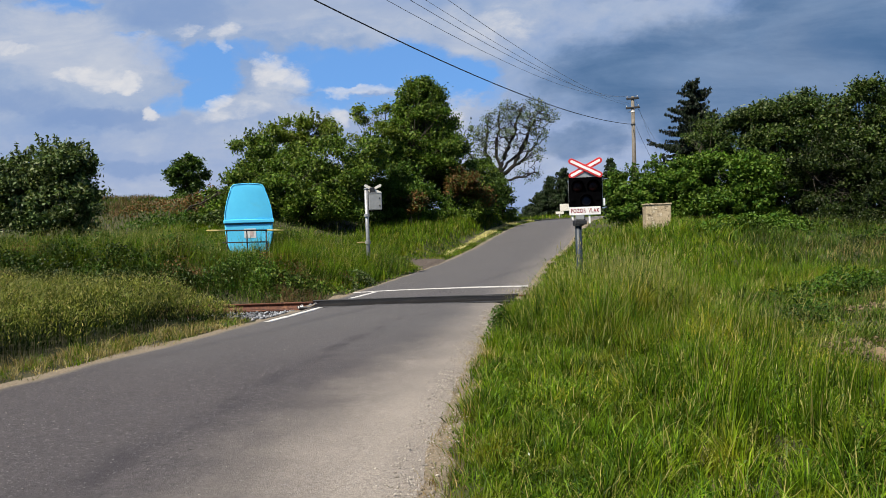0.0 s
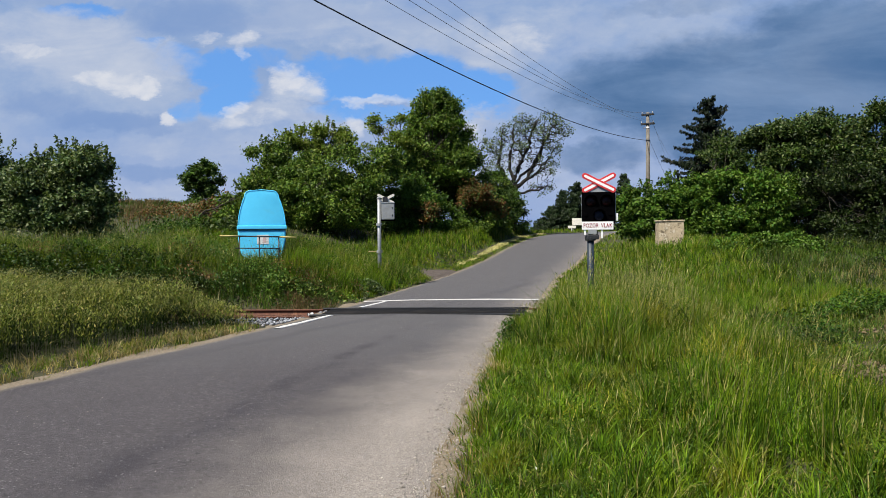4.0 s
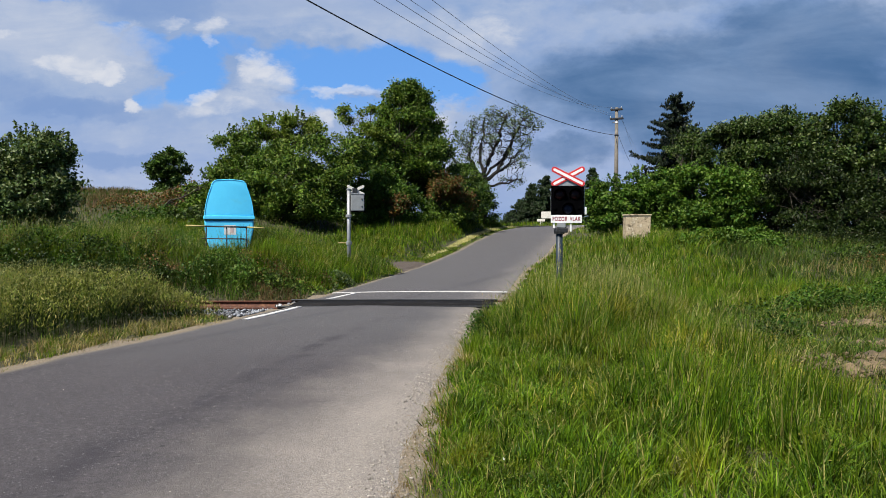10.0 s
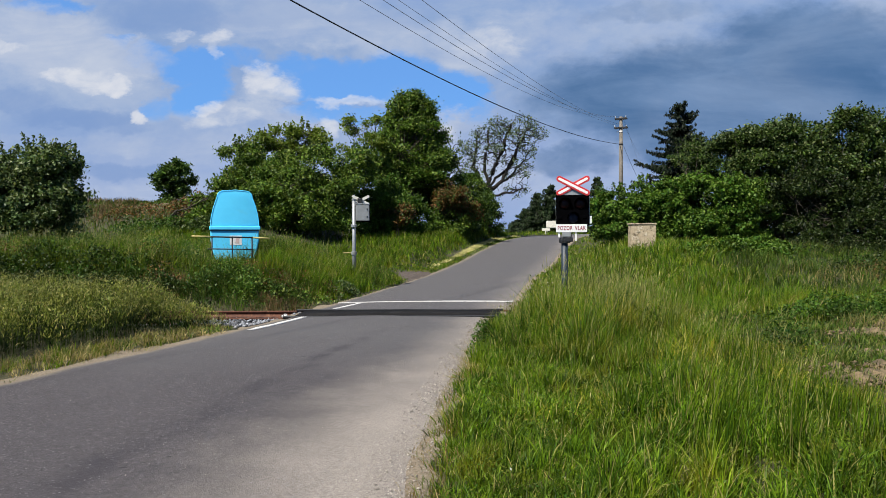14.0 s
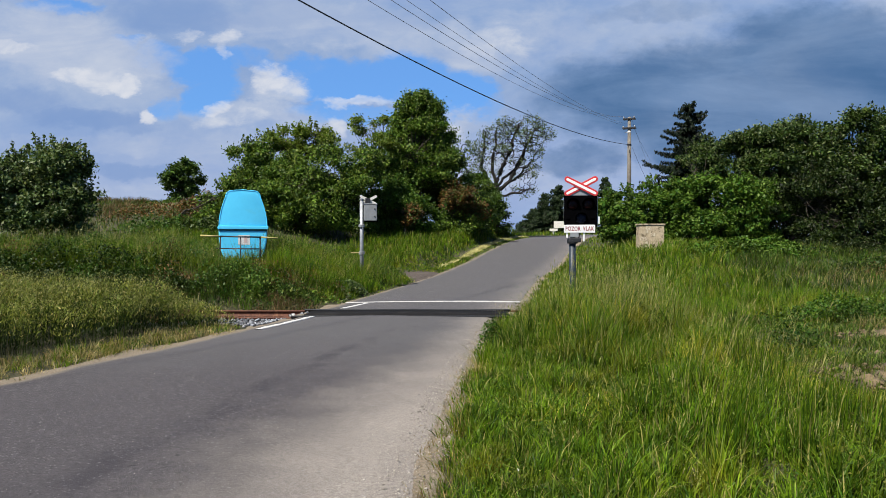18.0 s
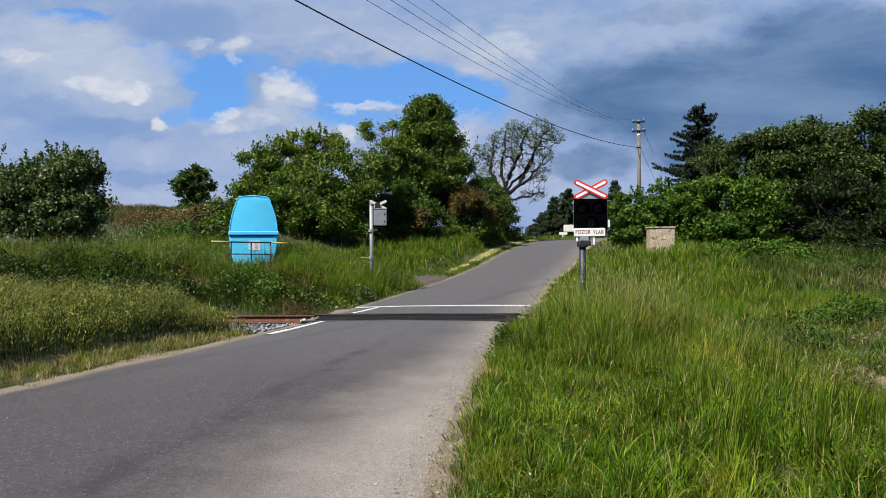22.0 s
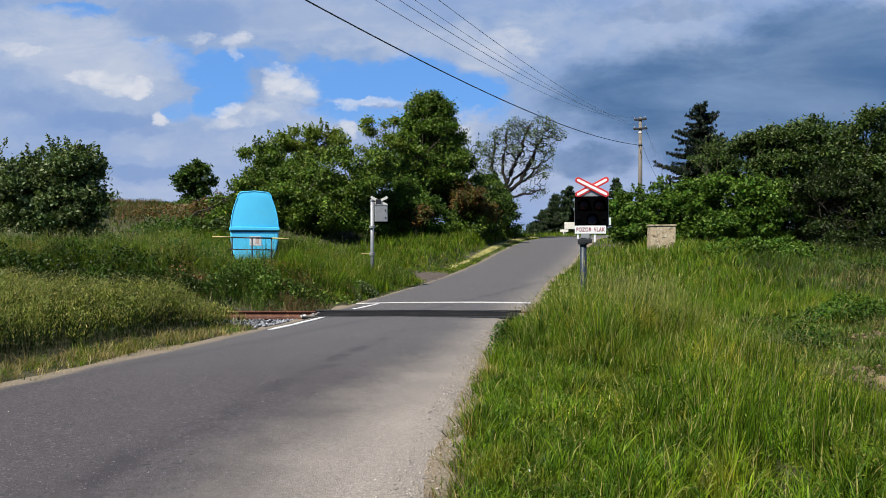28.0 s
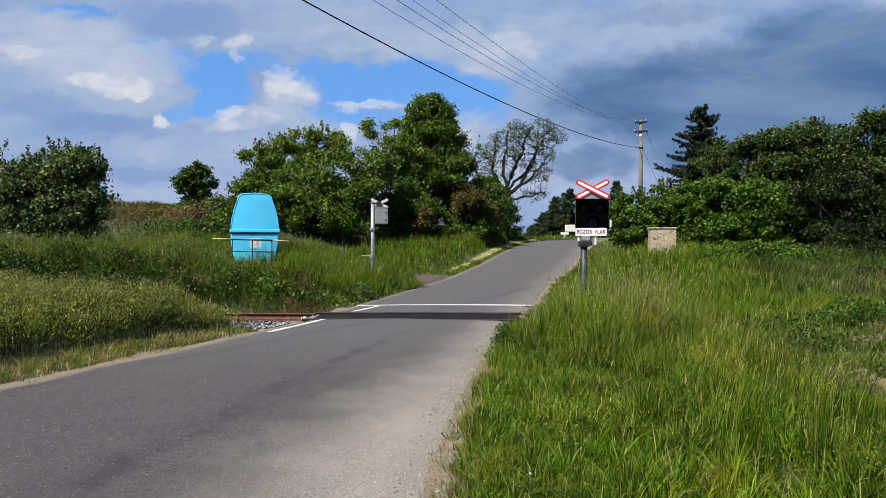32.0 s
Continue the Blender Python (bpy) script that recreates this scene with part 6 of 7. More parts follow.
grass("meadow_grass", 60000, (1.5, 12, 17.1, 34.0), lambda x, y, g, s: right_keep(x, y, g, s) * sm(11.5, 8.5, x + 0.8 * wave(x, y, 1.5, 3)), lambda x, y, g: 0.15 + 0.4 * sm(0.2, 2.5, g) * (1 + 0.3 * wave(x, y, 2, 5)), 0.0120, 0.5, "grass", 63, "green meadow grass behind the track", 2, tuft=14)
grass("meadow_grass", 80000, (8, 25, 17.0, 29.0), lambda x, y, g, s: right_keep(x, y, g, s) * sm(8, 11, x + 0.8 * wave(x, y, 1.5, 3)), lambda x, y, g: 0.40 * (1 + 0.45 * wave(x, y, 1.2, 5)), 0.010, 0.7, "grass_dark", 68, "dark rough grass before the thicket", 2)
crest = lambda x, y: sm(1.5, 0.35, np.hypot((x - 3.0) / 1.45, (y - 12.5) / 2.4)) * (0.25 + 0.75 * sm(-0.4, 0.4, wave(x, y, 0.6, 3)))
seed_heads("seeding_grass", 30000, (0.6, 8.0, 4.0, 14.4), lambda x, y, g, s: right_keep(x, y, g, s) * sm(0.1, 0.5, g) * (0.06 + 0.94 * crest(x, y)), lambda x, y, g: right_height(x, y, g) * 1.22 + 0.08,
           "seed", 64, "pale flowering grass stalks above the meadow", 0.13)
seed_heads("seeding_grass", 40, (3.0, 4.4, 7.0, 8.6), lambda x, y, g, s: 0.6 + 0 * x, lambda x, y, g: 0.95 + 0 * x, "straw", 59, "tall bleached ears standing out of the meadow", 0.16, (0.20, 0.02))
seed_heads("seeding_grass", 60, (0.9, 1.7, 11.8, 14.4), lambda x, y, g, s: (s > 0) * sm(0.0, 0.1, g) * sm(0.5, 0.3, g), lambda x, y, g: 0.42 + 0 * x, "straw", 23, "pale ears leaning over the road edge", 0.09)
seed_heads("seeding_grass", 6000, (-17, -1.8, 18.8, 22.5), lambda x, y, g, s: bank_keep(x, y, g, s) * (0.2 + 0.6 * sm(-0.2, 0.4, wave(x, y, 1.1, 7))), lambda x, y, g: bank_height(x, y, g) * 1.25,
           "seed", 60, "pale flowering grass on the crest of the bank")
for tx, ty, rx, ry, hh, n, sd in ((6.5, 14.4, 0.9, 0.5, 0.62, 5000, 24), (10.6, 17.4, 1.6, 0.5, 0.5, 2600, 25), (13.2, 21.5, 1.8, 0.8, 0.5, 2400, 26), (7.9, 12.2, 0.7, 0.35, 0.35, 2500, 27)):
    grass("dry_stalks", n, (tx - 2 * rx, tx + 2 * rx, ty - 2 * ry, ty + 2 * ry), lambda x, y, g, s: sm(1.5, 0.5, np.hypot((x - tx) / rx, (y - ty) / ry) + 0.4 * wave(x, y, 0.5, 3)), lambda x, y, g: hh * (1 + 0.25 * wave(x, y, 0.4, 2)), 0.006, 0.55,
          "straw", sd, "patch of bleached dry grass in the rough meadow", 2)
grass("dry_stalks", 7000, (4, 26, 17.5, 32.0), lambda x, y, g, s: right_keep(x, y, g, s) * sm(11, 6, x) * sm(0.1, 0.6, wave(x, y, 3, 4)), lambda x, y, g: 0.75 + 0 * x,
      0.006, 0.4, "seed", 65, "pale dry stalks on the far verge", 2)


for yx, yy, n, sd in ((3.4, 8.2, 4200, 76), (4.0, 6.9, 3600, 77), (2.2, 10.2, 1800, 66), (3.6, 11.6, 1800, 67), (1.4, 6.2, 1000, 31), (4.6, 9.8, 3400, 32)):
    grass("yellow_weed", n, (yx - 1.1, yx + 1.1, yy - 0.9, yy + 0.9), lambda x, y, g, s: right_keep(x, y, g, s) * sm(1.1, 0.5, np.hypot((x - yx), (y - yy) * 1.2) + 0.3 * wave(x, y, 0.4, 2)),
          lambda x, y, g: right_height(x, y, g) * 1.12, 0.0085, 0.9, "yellow_weed", sd, "yellow-green weed among the verge grass")


fringe = lambda x, y, g, s: (s > 0) * sm(-0.13, 0.0, g + 0.10 * wave(x, y, 0.35, 2)) * sm(0.42, 0.12, g + 0.15 * wave(x, y, 0.9, 5)) * (np.abs(y - 15.62) > 1.0)
grass("dry_edge_grass", 64000, (-0.5, 2.6, 2.8, 18.5), fringe, lambda x, y, g: 0.12 + 0.12 * sm(0, 0.5, g), 0.0085, 0.9, "fringe_brown", 69, "short brownish dry grass at the road edge", 2, tuft=10)
grass("dry_edge_grass", 24000, (-0.5, 2.6, 2.8, 18.5), fringe, lambda x, y, g: 0.13 + 0.12 * sm(0, 0.5, g), 0.0080, 0.8, "straw", 70, "short straw-coloured grass at the road edge", 2, tuft=10)


# dark gaps between the tufts: shade put into the blade colour
grass("low_grass", 70000, (0.2, 7.5, 2.6, 9.0), lambda x, y, g, s: right_keep(x, y, g, s), lambda x, y, g: 0.13 + 0.04 * wave(x, y, 0.4, 2), 0.011, 0.8, "grass_dark", 53, "short grass between the taller tufts, coloured dark like shade", 2)
grass("edge_grass", 40000, (1.0, 8.0, 16.9, 40.0), lambda x, y, g, s: (s > 0) * sm(-0.04, 0.10, g + 0.08 * wave(x, y, 0.6, 2)) * sm(1.0, 0.5, g), lambda x, y, g: 0.12 + 0.12 * sm(0, 0.6, g), 0.009, 0.8, "grass", 30, "short grass at the edge of the climbing road", 2)
grass("edge_grass", 75000, (-0.4, 3.4, 2.6, 9.0), lambda x, y, g, s: (s > 0) * sm(0.08, 0.24, g + 0.12 * wave(x, y, 0.4, 2)) * sm(2.6, 1.4, g), lambda x, y, g: 0.10 + 0.10 * sm(0, 0.6, g), 0.010, 0.9, "grass", 48, "short green grass at the road edge", 2, tuft=12)


def meadow_weeds():
    """Small broad leaves between the blades, in loose drifts."""
    rng = np.random.default_rng(47)
    P, gap, side = scatter(170000, 0, 10, 2.6, 15.0, rng, lambda x, y, g, s: right_keep(x, y, g, s) * sm(0.25, 0.7, g) * sm(-0.25, 0.5, wave(x, y, 0.55, 4) + 0.5 * wave(x, y, 0.17, 2)) * sm(16, 5, y))
    P[:, 2] += right_height(P[:, 0], P[:, 1], gap) * rng.uniform(0.2, 0.95, len(P))
    V, F = leaf_arrays(P, 0.016 + 0.0020 * P[:, 1], rng, 0.55, 0.5)
    tagged(link_mesh("meadow_weeds", V, F, LEAF["weed"]), "small broad-leaved weeds between the grass blades", "weeds", kind="stuff")


meadow_weeds()


grass("meadow_grass", 54000, (1.0, 14.0, 13.6, 17.9), lambda x, y, g, s: (s > 0) * in_wedge(x, y) * sm(0.12, 0.5, g), lambda x, y, g: (0.26 + 0.40 * sm(0.3, 2.4, g)) * (1 + 0.25 * wave(x, y, 0.7, 3)), 0.0095, 0.5, "grass", 44, "rough grass grown over the rails", 2)


def leaf_patch(name, n, centre, radii, h, size, mat, seed, label, category="weeds", up=0.6):
    rng = np.random.default_rng(seed)
    a, r = rng.uniform(0, math.tau, n), np.sqrt(rng.uniform(0, 1, n)) * rng.uniform(0.6, 1.25, n)
    x, y = centre[0] + radii[0] * r * np.cos(a), centre[1] + radii[1] * r * np.sin(a)
    top = h * np.maximum(0.15, 1 - 0.6 * r ** 3) * (1 + 0.45 * wave(x, y, 0.45, seed % 7))
    thin = rng.uniform(0, 1, n) < 0.25 + 0.75 * sm(-0.35, 0.15, wave(x, y, 0.30, seed % 5))
    x, y, top, n = x[thin], y[thin], top[thin], int(thin.sum())
    z = land(x, y) + top * rng.uniform(0.15, 1, n) ** 0.6
    V, F = leaf_arrays(np.c_[x, y, z], size, rng, up)
    return tagged(link_mesh(name, V, F, LEAF[mat]), label, category, kind="stuff")


leaf_patch("nettles", 15000, (9.2, 13.3), (3.1, 1.0), 0.62, 0.065, "nettle", 71, "dark green nettle patch on the rough ground")
leaf_patch("nettles", 700, (0.62, 10.1), (0.22, 0.20), 0.42, 0.045, "nettle", 40, "small dark broad-leaved weed at the road edge")
leaf_patch("nettles", 3500, (9.2, 11.9), (1.2, 0.6), 0.32, 0.055, "nettle", 72, "dark green nettle patch on the rough ground")
leaf_patch("nettles", 1300, (5.0, 9.9), (0.45, 0.35), 0.42, 0.05, "nettle", 73, "small clump of dark weeds in the meadow")
leaf_patch("scrub", 14000, (17.6, 35.5), (7.0, 1.2), 1.7, 0.17, "thicket", 98, "dark undergrowth between the stems of the hedge", "scrub")
leaf_patch("nettles", 9000, (11.2, 25.6), (2.3, 1.2), 0.55, 0.12, "hedge", 74, "bright green nettles before the hedge")
# same near-black leaf colour, for the shade along the thicket
leaf_patch("nettles", 16000, (17.5, 26.5), (5.5, 1.8), 0.55, 0.09, "shade_leaf", 75, "green weeds along the thicket, coloured dark for shade")
leaf_patch("nettles", 14000, (18.0, 22.5), (5.0, 2.2), 0.55, 0.09, "dark_weed", 45, "dark rough weeds before the thicket")
leaf_patch("withered_weeds", 5000, (16.0, 22.0), (2.6, 1.2), 0.5, 0.08, "rusty", 46, "withered brown weeds at the edge of the meadow")
for dx, dy, dn, sd in ((-8.4, 19.5, 1100, 35), (-4.9, 18.9, 1100, 36), (-4.2, 18.3, 700, 37), (-12.2, 19.4, 900, 38), (-7.4, 18.0, 800, 39), (-3.6, 19.0, 500, 34)):
    leaf_patch("dock_weeds", dn, (dx, dy), (0.85, 0.45), 0.72, 0.055, "rusty", sd, "withered red-brown dock stalks on the bank")
leaf_patch("small_flowers", 70, (3.3, 18.6), (1.0, 2.4), 0.6, 0.05, "flower", 78, "scattered pale flowers behind the signal", "flowers")
leaf_patch("small_flowers", 9, (0.5, 4.4), (0.4, 0.5), 0.2, 0.022, "flower", 79, "tiny pale flowers at the road edge", "flowers")


# the pale herb bank between road and rails
def herb_top(x, y, gap):
    return (0.50 + 0.36 * sm(0.8, 1.6, gap)) * sm(14.2, 13.0, y + 0.25 * wave(x, y, 0.8, 4)) * sm(-3.95, -4.4, x) * (1 + 0.10 * wave(x, y, 0.9, 3) + 0.12 * wave(x, y, 0.25, 8))


def herb_bank():
    rng = np.random.default_rng(81)
    edge = lambda y: 0.85 - 0.45 * sm(11.0, 13.0, y)
    P, gap, side = scatter(220000, -15, -4.0, 7.0, 14.2, rng, lambda x, y, g, s: (s < 0) * sm(edge(y), edge(y) + 0.22, g + 0.15 * wave(x, y, 0.7, 2)) * in_wedge(x, y) * (0.3 + 0.7 * sm(-0.3, 0.3, wave(x, y, 0.2, 5))))
    top = herb_top(P[:, 0], P[:, 1], gap)
    keep = top > 0.12
    P, top, gap = P[keep], top[keep], gap[keep]
    n = len(P)
    rim = sm(0.75, 0.25, gap - edge(P[:, 1]) - 0.15 * wave(P[:, 0], P[:, 1], 0.5, 6)) * sm(13.2, 12.2, P[:, 1])
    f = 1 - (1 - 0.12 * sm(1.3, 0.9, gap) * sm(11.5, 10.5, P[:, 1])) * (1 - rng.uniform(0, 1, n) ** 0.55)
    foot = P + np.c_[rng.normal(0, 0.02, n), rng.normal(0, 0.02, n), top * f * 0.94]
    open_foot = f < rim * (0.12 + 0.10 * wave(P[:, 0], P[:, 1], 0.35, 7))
    # low leaves take a near-black colour that stands for the shaded undercut
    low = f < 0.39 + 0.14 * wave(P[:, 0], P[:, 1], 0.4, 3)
    for name, part_of, mat, big, label in (("herb_bank", ~low & ~open_foot, "herb", 1.0, "pale yellow-green flowering weeds on a low bank"), ("herb_foot", low & ~open_foot, "shade_leaf", 1.5, "leaves at the foot of the pale weeds, coloured dark for shade")):
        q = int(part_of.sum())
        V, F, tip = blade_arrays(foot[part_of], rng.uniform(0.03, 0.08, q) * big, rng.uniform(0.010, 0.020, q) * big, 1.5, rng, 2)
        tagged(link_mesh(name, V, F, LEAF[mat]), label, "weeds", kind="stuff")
    k = rng.choice(n, min(n, 26000), replace=False)
    V, F = leaf_arrays(P[k] + np.c_[np.zeros(len(k)), np.zeros(len(k)), top[k] * rng.uniform(0.82, 1.10, len(k))], 0.019, rng, 0.3, 0.6)
    tagged(link_mesh("herb_blossom", V, F, LEAF["blossom"]), "pale fine blossom on top of the weeds", "weeds", kind="stuff")
    k = rng.choice(n, 9000, replace=False)
    V, F, tip = blade_arrays(P[k], top[k] * 1.03, np.full(len(k), 0.004), 0.15, rng, 2)
    tagged(link_mesh("herb_stems", V, F, LEAF["dark_weed"]), "thin dark stems of the pale weeds", "weeds", kind="stuff")


herb_bank()
left_strip = lambda x, y, g, s: (s < 0) * sm(-0.04, 0.16, g + 0.14 * wave(x, y, 0.5, 3)) * sm(0.95, 0.65, g) * in_wedge(x, y) * sm(13.6, 12.8, y)
grass("cut_grass", 130000, (-13, -3.6, 5.0, 13.9), left_strip, lambda x, y, g: 0.15 + 0.08 * g, 0.009, 1.0, "straw", 82, "dry yellow cut grass along the road edge", 2, tuft=12)
grass("cut_grass", 55000, (-13, -3.6, 5.0, 13.9), left_strip, lambda x, y, g: 0.16 + 0.10 * g, 0.010, 0.8, "grass", 83, "short green grass along the road edge", 2, tuft=12)

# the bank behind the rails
# bank in the shaded grass colour, sunlit crest in the lighter one
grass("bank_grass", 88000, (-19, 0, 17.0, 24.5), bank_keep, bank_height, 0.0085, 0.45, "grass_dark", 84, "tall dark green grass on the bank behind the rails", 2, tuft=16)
grass("bank_grass", 90000, (-19, 0, 18.6, 24.0), bank_keep, lambda x, y, g: bank_height(x, y, g) * 1.15, 0.0075, 0.4, "grass", 85, "tall grass on the crest of the bank, coloured lighter as sunlit", 2, tuft=16)
grass("dry_stalks", 5000, (-18, -1.5, 18.6, 24.0), bank_keep, lambda x, y, g: bank_height(x, y, g) * 1.45, 0.006, 0.35, "seed", 86, "pale seeding stalks on the bank", 2)
grass("dry_stalks", 34000, (-14, -2.2, 17.0, 18.7), lambda x, y, g, s: bank_keep(x, y, g, s) * withered(x, y), lambda x, y, g: 0.34 + 0 * x, 0.008, 0.9, "withered_grass", 87, "withered brown grass at the foot of the bank", 2)
leaf_patch("nettles", 9000, (-11.0, 18.7), (4.0, 0.9), 0.72, 0.09, "dark_weed", 88, "dark nettles on the bank behind the rails")
leaf_patch("nettles", 9000, (-9.0, 17.9), (3.5, 0.5), 0.60, 0.08, "dark_weed", 58, "dark nettles at the foot of the bank")
leaf_patch("nettles", 6000, (-5.0, 18.3), (1.8, 0.7), 0.5, 0.08, "mid", 89, "green weeds at the foot of the bank")
grass("bank_grass", 26000, (-5.2, -1.6, 18.9, 21.9), lambda x, y, g, s: (s < 0) * sm(0.15, 0.5, g), lambda x, y, g: 0.45 + 0.45 * sm(0.2, 0.9, g), 0.0085, 0.35, "grass", 55, "tall fresh grass round the far signal", 2)
leaf_patch("nettles", 4000, (-3.4, 20.2), (0.9, 1.2), 0.45, 0.08, "grey", 90, "greyish weeds round the far signal")


def bank_weeds():
    """Broad leaves in drifts on the bank behind the rails."""
    rng = np.random.default_rng(43)
    P, gap, side = scatter(60000, -18, -1.6, 17.2, 22.5, rng, lambda x, y, g, s: bank_keep(x, y, g, s) * sm(0.0, 0.4, wave(x, y, 0.9, 6) + 0.3 * wave(x, y, 0.25, 2)))
    P[:, 2] += bank_height(P[:, 0], P[:, 1], gap) * rng.uniform(0.3, 1.05, len(P))
    V, F = leaf_arrays(P, 0.075, rng, 0.5, 0.5)
    tagged(link_mesh("bank_weeds", V, F, LEAF["nettle"]), "broad-leaved dark weeds among the grass of the bank", "weeds", kind="stuff")


bank_weeds()
grass("field_grass", 80000, (-34, 3.0, 24, 50), lambda x, y, g, s: (s < 0) * sm(0.9, 1.3, g) * in_wedge(x, y), lambda x, y, g: 0.15 + 0.15 * sm(0.3, 3, g) * (1 + 0.3 * wave(x, y, 3, 2)), 0.010, 0.5, "grass_dark", 91, "rough grass on the rising field edge", 2)
grass("verge_grass", 60000, (-4.5, 3.0, 23.5, 34.0), lambda x, y, g, s: (s < 0) * (1 - bay(x, y)) * sm(0.02, 0.2, g) * sm(3.6, 2.6, g), lambda x, y, g: 0.15 + 0.03 * wave(x, y, 0.6, 2), 0.0095, 0.7, "grass", 54, "low green grass beside the climbing road", 2)
grass("field_grass", 90000, (-14, -0.5, 22.0, 31.0), lambda x, y, g, s: (s < 0) * sm(1.6, 2.4, g) * in_wedge(x, y), lambda x, y, g: 0.42 + 0.16 * wave(x, y, 1.2, 2), 0.0085, 0.45, "grass", 52, "green grass on the level ground behind the bank", 2, tuft=16)
leaf_patch("scrub", 3500, (-13.0, 31.5), (2.6, 1.6), 0.6, 0.14, "nettle", 96, "low dark scrub on the slope", "scrub")
leaf_patch("scrub", 3500, (-10.5, 31.0), (2.0, 1.2), 0.7, 0.15, "thicket", 97, "low green scrub on the slope", "scrub")
leaf_patch("withered_weeds", 2600, (-16.0, 36.5), (2.2, 2.2), 0.6, 0.12, "rusty", 50, "withered brown weeds on the slope")
leaf_patch("withered_weeds", 3500, (-13.4, 36.2), (1.3, 1.0), 1.1, 0.12, "rusty", 51, "withered brown weeds beside the hedgerow")
grass("dry_stalks", 20000, (-24, -12, 35.5, 46), lambda x, y, g, s: sm(0.0, 0.5, wave(x, y, 2.0, 1)), lambda x, y, g: 0.5 + 0 * x, 0.010, 0.7, "withered_grass", 92, "brown dry growth on the slope", 2)
grass("cut_grass", 150000, (-1.6, 6.0, 28.0, 52), lambda x, y, g, s: (s < 0) * sm(28.5, 31, y) * sm(0.36, 0.46, g) * sm(0.64 + 0.34 * sm(31, 42, y), 0.54 + 0.31 * sm(31, 42, y), g + 0.06 * wave(x, y, 1.3, 4)), lambda x, y, g: 0.19 + 0 * x, 0.013, 1.5, "mown", 93, "pale mown grass lying along the road edge", 2)
grass("verge_grass", 60000, (-3.0, 6.0, 19.5, 52), lambda x, y, g, s: (s < 0) * (1 - bay(x, y)) * sm(-0.14, 0.02, g + 0.06 * wave(x, y, 0.7, 2)) * np.where(y > 29, sm(0.7, 0.4, g), sm(1.5, 1.0, g)), lambda x, y, g: 0.12 + 0.06 * g, 0.012, 0.8, "grass", 49, "short green grass at the edge of the climbing road", 2)
grass("verge_grass", 30000, (-3, 14, 20, 66), lambda x, y, g, s: (1 - bay(x, y)) * np.where(s < 0, sm(0.9, 1.2, g), sm(0.2, 0.5, g)) * sm(6, 4, g) * in_wedge(x, y), lambda x, y, g: 0.16 + 0.14 * g / (1 + 0.3 * g), 0.010, 0.6, "grass", 94, "green verge grass beside the climbing road", 2)


grass("verge_grass", 95000, (-7, 5.0, 20, 52), lambda x, y, g, s: (s < 0) * (1 - bay(x, y)) * np.where(y > 27, sm(0.9, 1.2, g), sm(0.15, 0.4, g)) * sm(6.0, 4.0, g), lambda x, y, g: 0.12 + (0.26 + 0.24 * sm(31, 33, y)) * sm(1.5 - 0.6 * sm(31, 34, y), 2.6 - 0.8 * sm(31, 34, y), g + 1.5 * sm(23.5, 22.5, y)) * (1 + 0.3 * wave(x, y, 0.8, 3)), 0.0115, 0.4, "grass", 99, "fresh green grass beside the climbing road", 2)


def verge_grit():
    rng = np.random.default_rng(95)
    P, gap, side = scatter(130000, -1.0, 2.2, 3.0, 19.0, rng, lambda x, y, g, s: (s > 0) * (np.abs(y - 15.62) > 0.95) * sm(-0.40, -0.08, g) * sm(0.25, 0.02, g) * (0.35 + 0.65 * sm(0.2, 0.6, wave(x, y, 0.6, 2) * 0.5 + 0.5)))
    P[:, 2] = np.where(gap < 0, 0.012, P[:, 2] + 0.035)
    stones("gravel", P, rng.choice([0.004, 0.007, 0.012], len(P), p=[0.58, 0.34, 0.08]), "grit", rng, "pale loose gravel along the road edge", "gravel")
    P, gap, side = scatter(800, -6.0, 1.0, 4.0, 14.0, rng, lambda x, y, g, s: (g < -0.2) * 0.6)
    P[:, 2] = 0.034
    stones("gravel", P, 0.0055, "grit", rng, "loose stone chips scattered on the asphalt", "gravel")
    P, gap, side = scatter(5000, 3.8, 9, 6.2, 12.4, rng, lambda x, y, g, s: bare(x, y))
    P[:, 2] += 0.05
    stones("clods", P, rng.uniform(0.008, 0.045, len(P)), "dirt", rng, "dry clods of earth on the bare patches", "earth")


verge_grit()


def bare_patch(c, r, rise, seed, rough=1.0, label="patch of dry bare earth among the grass", mat="dirt"):
    """Dry earth, a low uneven heap."""
    n, m = 60, 18
    V, F = [(c[0], c[1], land1(*c) + rise)], []
    for j in range(1, m + 1):
        for i in range(n):
            a, q = i * math.tau / n, j / m
            edge = 1 + 0.16 * math.sin(3 * a + seed) + 0.22 * noise.noise(Vector((math.cos(a) * 2.2, math.sin(a) * 2.2, seed * 3.3)))
            x, y = c[0] + r[0] * q * math.cos(a) * edge, c[1] + r[1] * q * math.sin(a) * edge
            lump = 0.09 * noise.noise(Vector((x * 6.1, y * 6.7, seed))) + 0.04 * noise.noise(Vector((x * 15, y * 15, seed)))
            V.append((x, y, land1(x, y) + rise * (1 - q ** 1.6) + rough * lump * (1 - q ** 4) - 0.06 * (j == m)))
    tri = [(0, 1 + i, 1 + (i + 1) % n) for i in range(n)]
    quad = [(1 + (j - 1) * n + i, 1 + j * n + i, 1 + j * n + (i + 1) % n, 1 + (j - 1) * n + (i + 1) % n) for j in range(1, m) for i in range(n)]
    tagged(link_mesh("bare_earth", V, [np.array(tri), np.array(quad)], MAT[mat]), label, "earth", kind="structure")


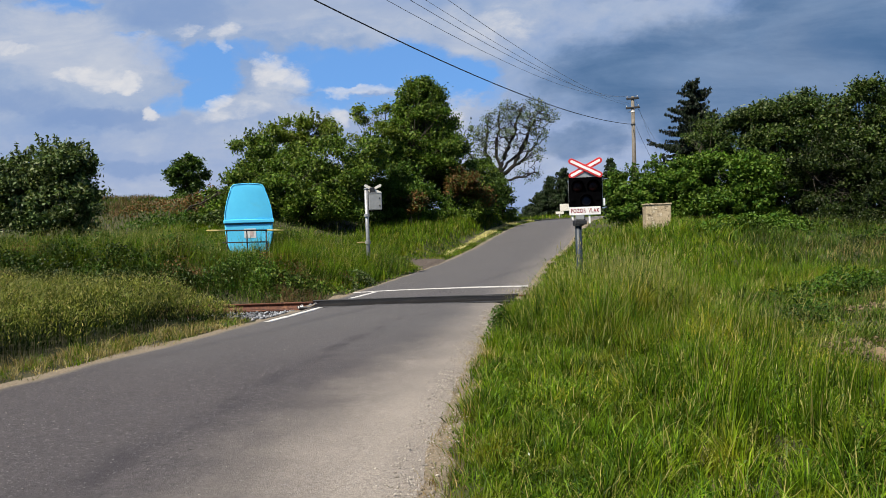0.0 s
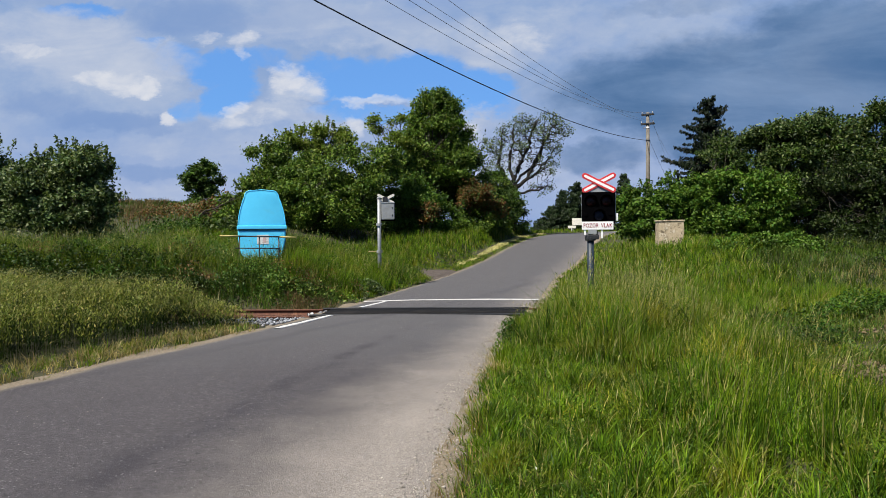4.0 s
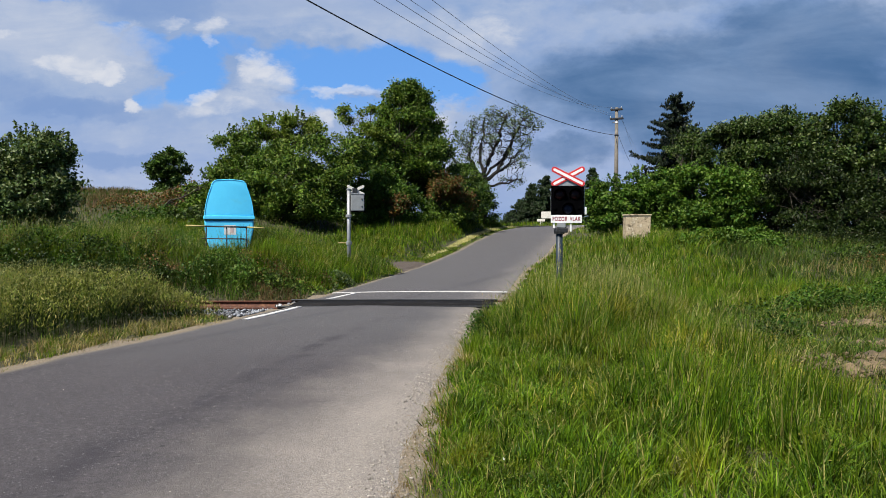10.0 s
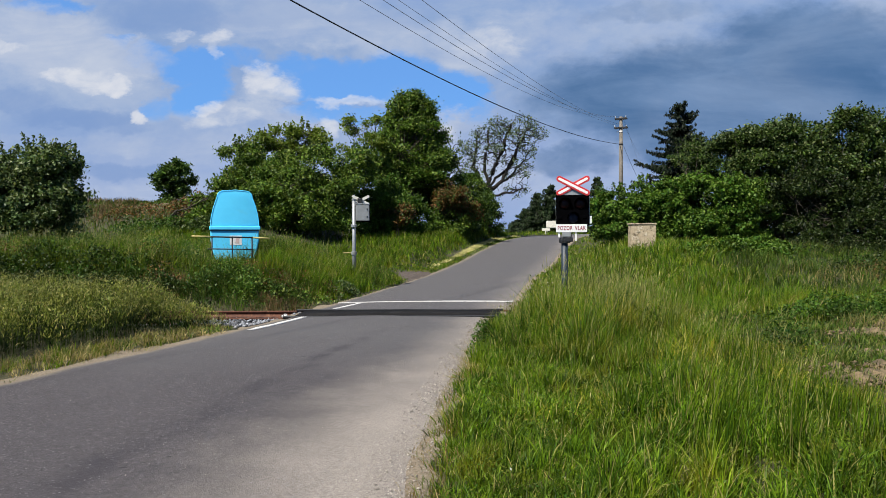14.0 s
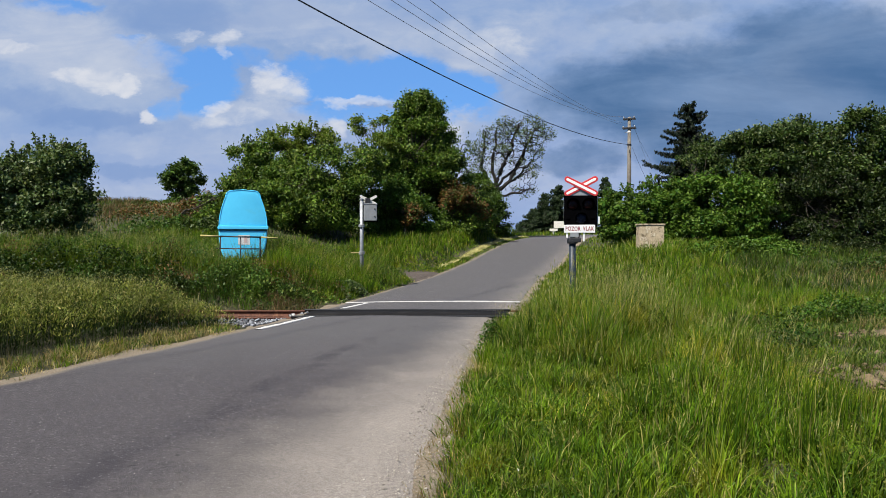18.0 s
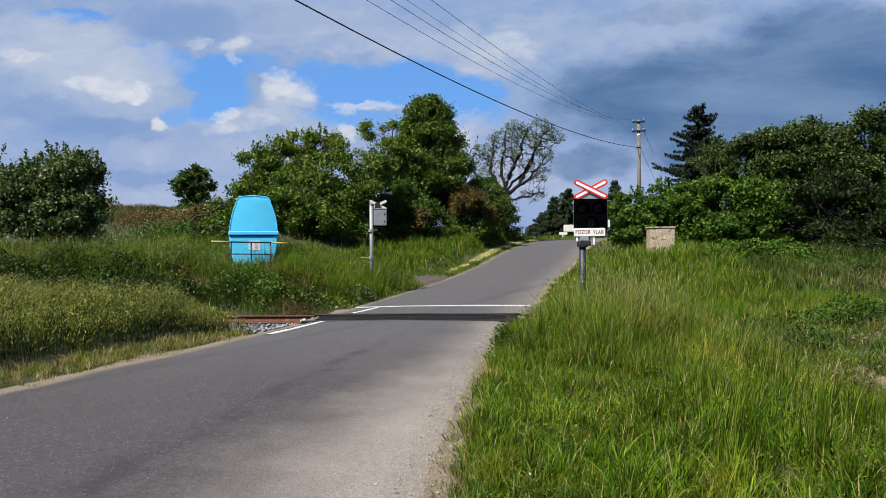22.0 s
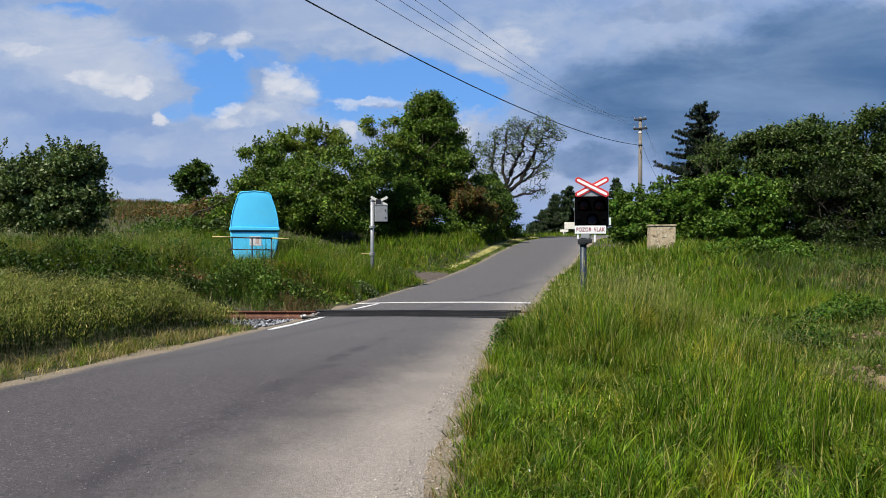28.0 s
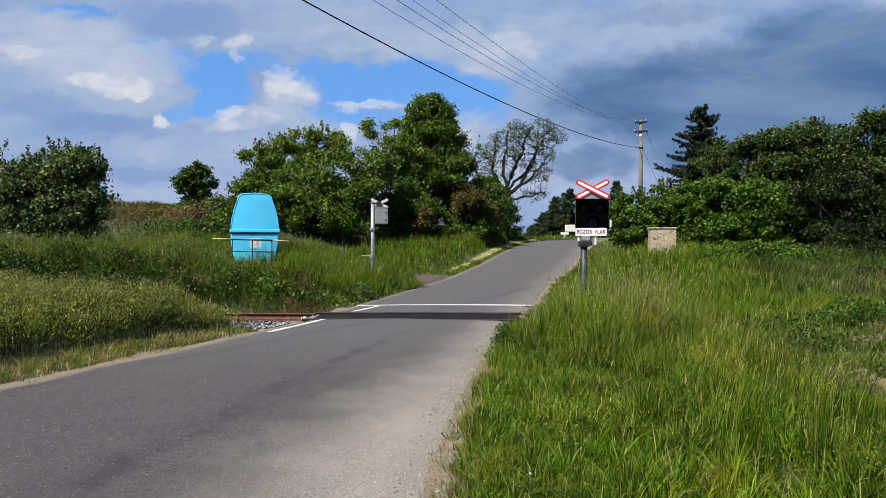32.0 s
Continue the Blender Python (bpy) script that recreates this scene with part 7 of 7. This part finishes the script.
for c, r, rise, sd in (((4.70, 7.45), (0.50, 0.36), 0.08, 1), ((5.35, 7.9), (0.45, 0.30), 0.10, 6), ((5.8, 9.0), (0.38, 0.25), 0.09, 4), ((7.0, 10.9), (0.35, 0.25), 0.10, 2), ((7.8, 12.1), (0.4, 0.25), 0.12, 5)):
    bare_patch(c, r, rise, sd)
bare_patch((-17.2, 40.5), (3.2, 2.6), 0.1, 3)
bare_patch((-1.05, 26.4), (0.8, 1.8), 0.05, 7, 0.25, "worn dark earth and gravel where a field track meets the road", "dark_earth")


grass("patch_weed", 26000, (3.8, 9.4, 6.2, 12.6), lambda x, y, g, s: sm(-0.1, 0.5, 1 - bare(x, y) + 0.9 * wave(x, y, 0.2, 4)) * sm(2.2, 1.2, np.minimum(np.hypot((x - 5.0) / 0.85, (y - 7.7) / 0.75), np.hypot((x - 7.3) / 1.1, (y - 11.2) / 0.8))), lambda x, y, g: 0.20 + 0.08 * wave(x, y, 0.4, 2), 0.011, 0.8, "grass_dark", 57, "weeds sprouting on the bare earth", 2)

grass("patch_straw", 20000, (3.6, 9.4, 6.4, 13.0), lambda x, y, g, s: sm(2.0, 0.9, np.minimum(np.hypot((x - 5.0) / 0.85, (y - 7.7) / 0.75), np.hypot((x - 7.3) / 1.1, (y - 11.2) / 0.9))) * sm(-0.2, 0.4, wave(x, y, 0.3, 6)), lambda x, y, g: 0.15 + 0 * x, 0.009, 1.1, "withered_grass", 33, "withered grass round the bare earth", 2)

grass("verge_grass", 60000, (-0.8, 7.0, -5.0, 2.75), lambda x, y, g, s: (s > 0) * sm(0.05, 0.35, g) * np.where(np.hypot(x, y) < 0.5, 0.0, 1.0), lambda x, y, g: 0.12 + 0.16 * sm(0.1, 1.0, g), 0.045, 0.7, "grass", 29, "short verge grass along the road edge", 2)
grass("rough_grass", 90000, (-45, 45, -14, 62), lambda x, y, g, s: sm(0.3, 0.8, g) * (1 - in_wedge(x, y)) * (np.abs(y - 15.62) > 1.6) * ((y > 2.7) | (s < 0) | (x > 8.5) | (y < -6.5)), lambda x, y, g: 0.35 + 0.08 * wave(x, y, 2, 1), 0.05, 0.6, "grass_dark", 28, "rough grass on the land to both sides", 1)

# ---- tufts that sway in the wind ----
def grass_tuft(seed, n, h, label):
    rng = np.random.default_rng(seed)
    t = thing("grass_tuft", (0, 0, 0), label, "grass", "swaying tufts of grass")
    P = np.c_[rng.normal(0, 0.09, n), rng.normal(0, 0.09, n), np.zeros(n) - 0.04]
    V, F, tip = blade_arrays(P, h * rng.uniform(0.5, 1.1, n), np.full(n, 0.010), 0.25, rng, 3)
    tagged(link_mesh("foliage", V, F, LEAF["grass"], t), kind="stuff")
    k = max(3, n // 18)
    P = np.c_[rng.normal(0, 0.10, k), rng.normal(0, 0.10, k), np.zeros(k) - 0.04]
    V, F, tip = blade_arrays(P, h * rng.uniform(1.0, 1.35, k), np.full(k, 0.0035), 0.12, rng, 3, (0.08, 0.02))
    tagged(link_mesh("seed_head", V, F, LEAF["seed"], t, "pale flowering stalks"), kind="stuff")
    return t


TUFTS = []


def build_tufts():
    rng = random.Random(101)
    first = [grass_tuft(102, 90, 0.78, "tuft of tall green grass with pale stalks"), grass_tuft(103, 70, 0.66, "tuft of tall green grass with pale stalks")]
    places = []
    while len(places) < 30:
        y = rng.uniform(4.8, 13.6)
        x = rng.uniform(1.9, 0.55 * y + 0.6)
        if x > 3.5 or x < 0.95 + 0.09 * y or float(bare(np.array(x), np.array(y))) > 0.2:
            continue
        if all(math.hypot(x - a, y - b) > 0.45 for a, b in places):
            places.append((x, y))
    for i, (x, y) in enumerate(places):
        m = pose(x, y, land1(x, y), 0, 0, rng.uniform(0, 360))
        if i < 2:
            first[i].matrix_basis = m
            ob = first[i]
        else:
            ob = copy_thing(first[i % 2], m)
        TUFTS.append((ob, x, y, rng.uniform(0, 360)))


build_tufts()


def motions():
    for ob, x, y, turn in TUFTS:
        z = land1(x, y)
        rows = []
        for i in range(81):
            t = i * 0.4
            gust = 0.6 + 0.4 * math.sin(t * 0.45 - x * 0.25)
            lean = gust * (2.6 + 2.4 * math.sin(t * 3.1 - 0.55 * x - 0.2 * y + turn * 0.004))
            side = 1.2 * math.sin(t * 2.3 + y + turn * 0.01)
            rows.append((t, Matrix.Translation((x, y, z)) @ Euler((radians(side), radians(lean), 0)).to_matrix().to_4x4() @ Euler((0, 0, radians(turn))).to_matrix().to_4x4()))
        walk(ob, rows)


motions()
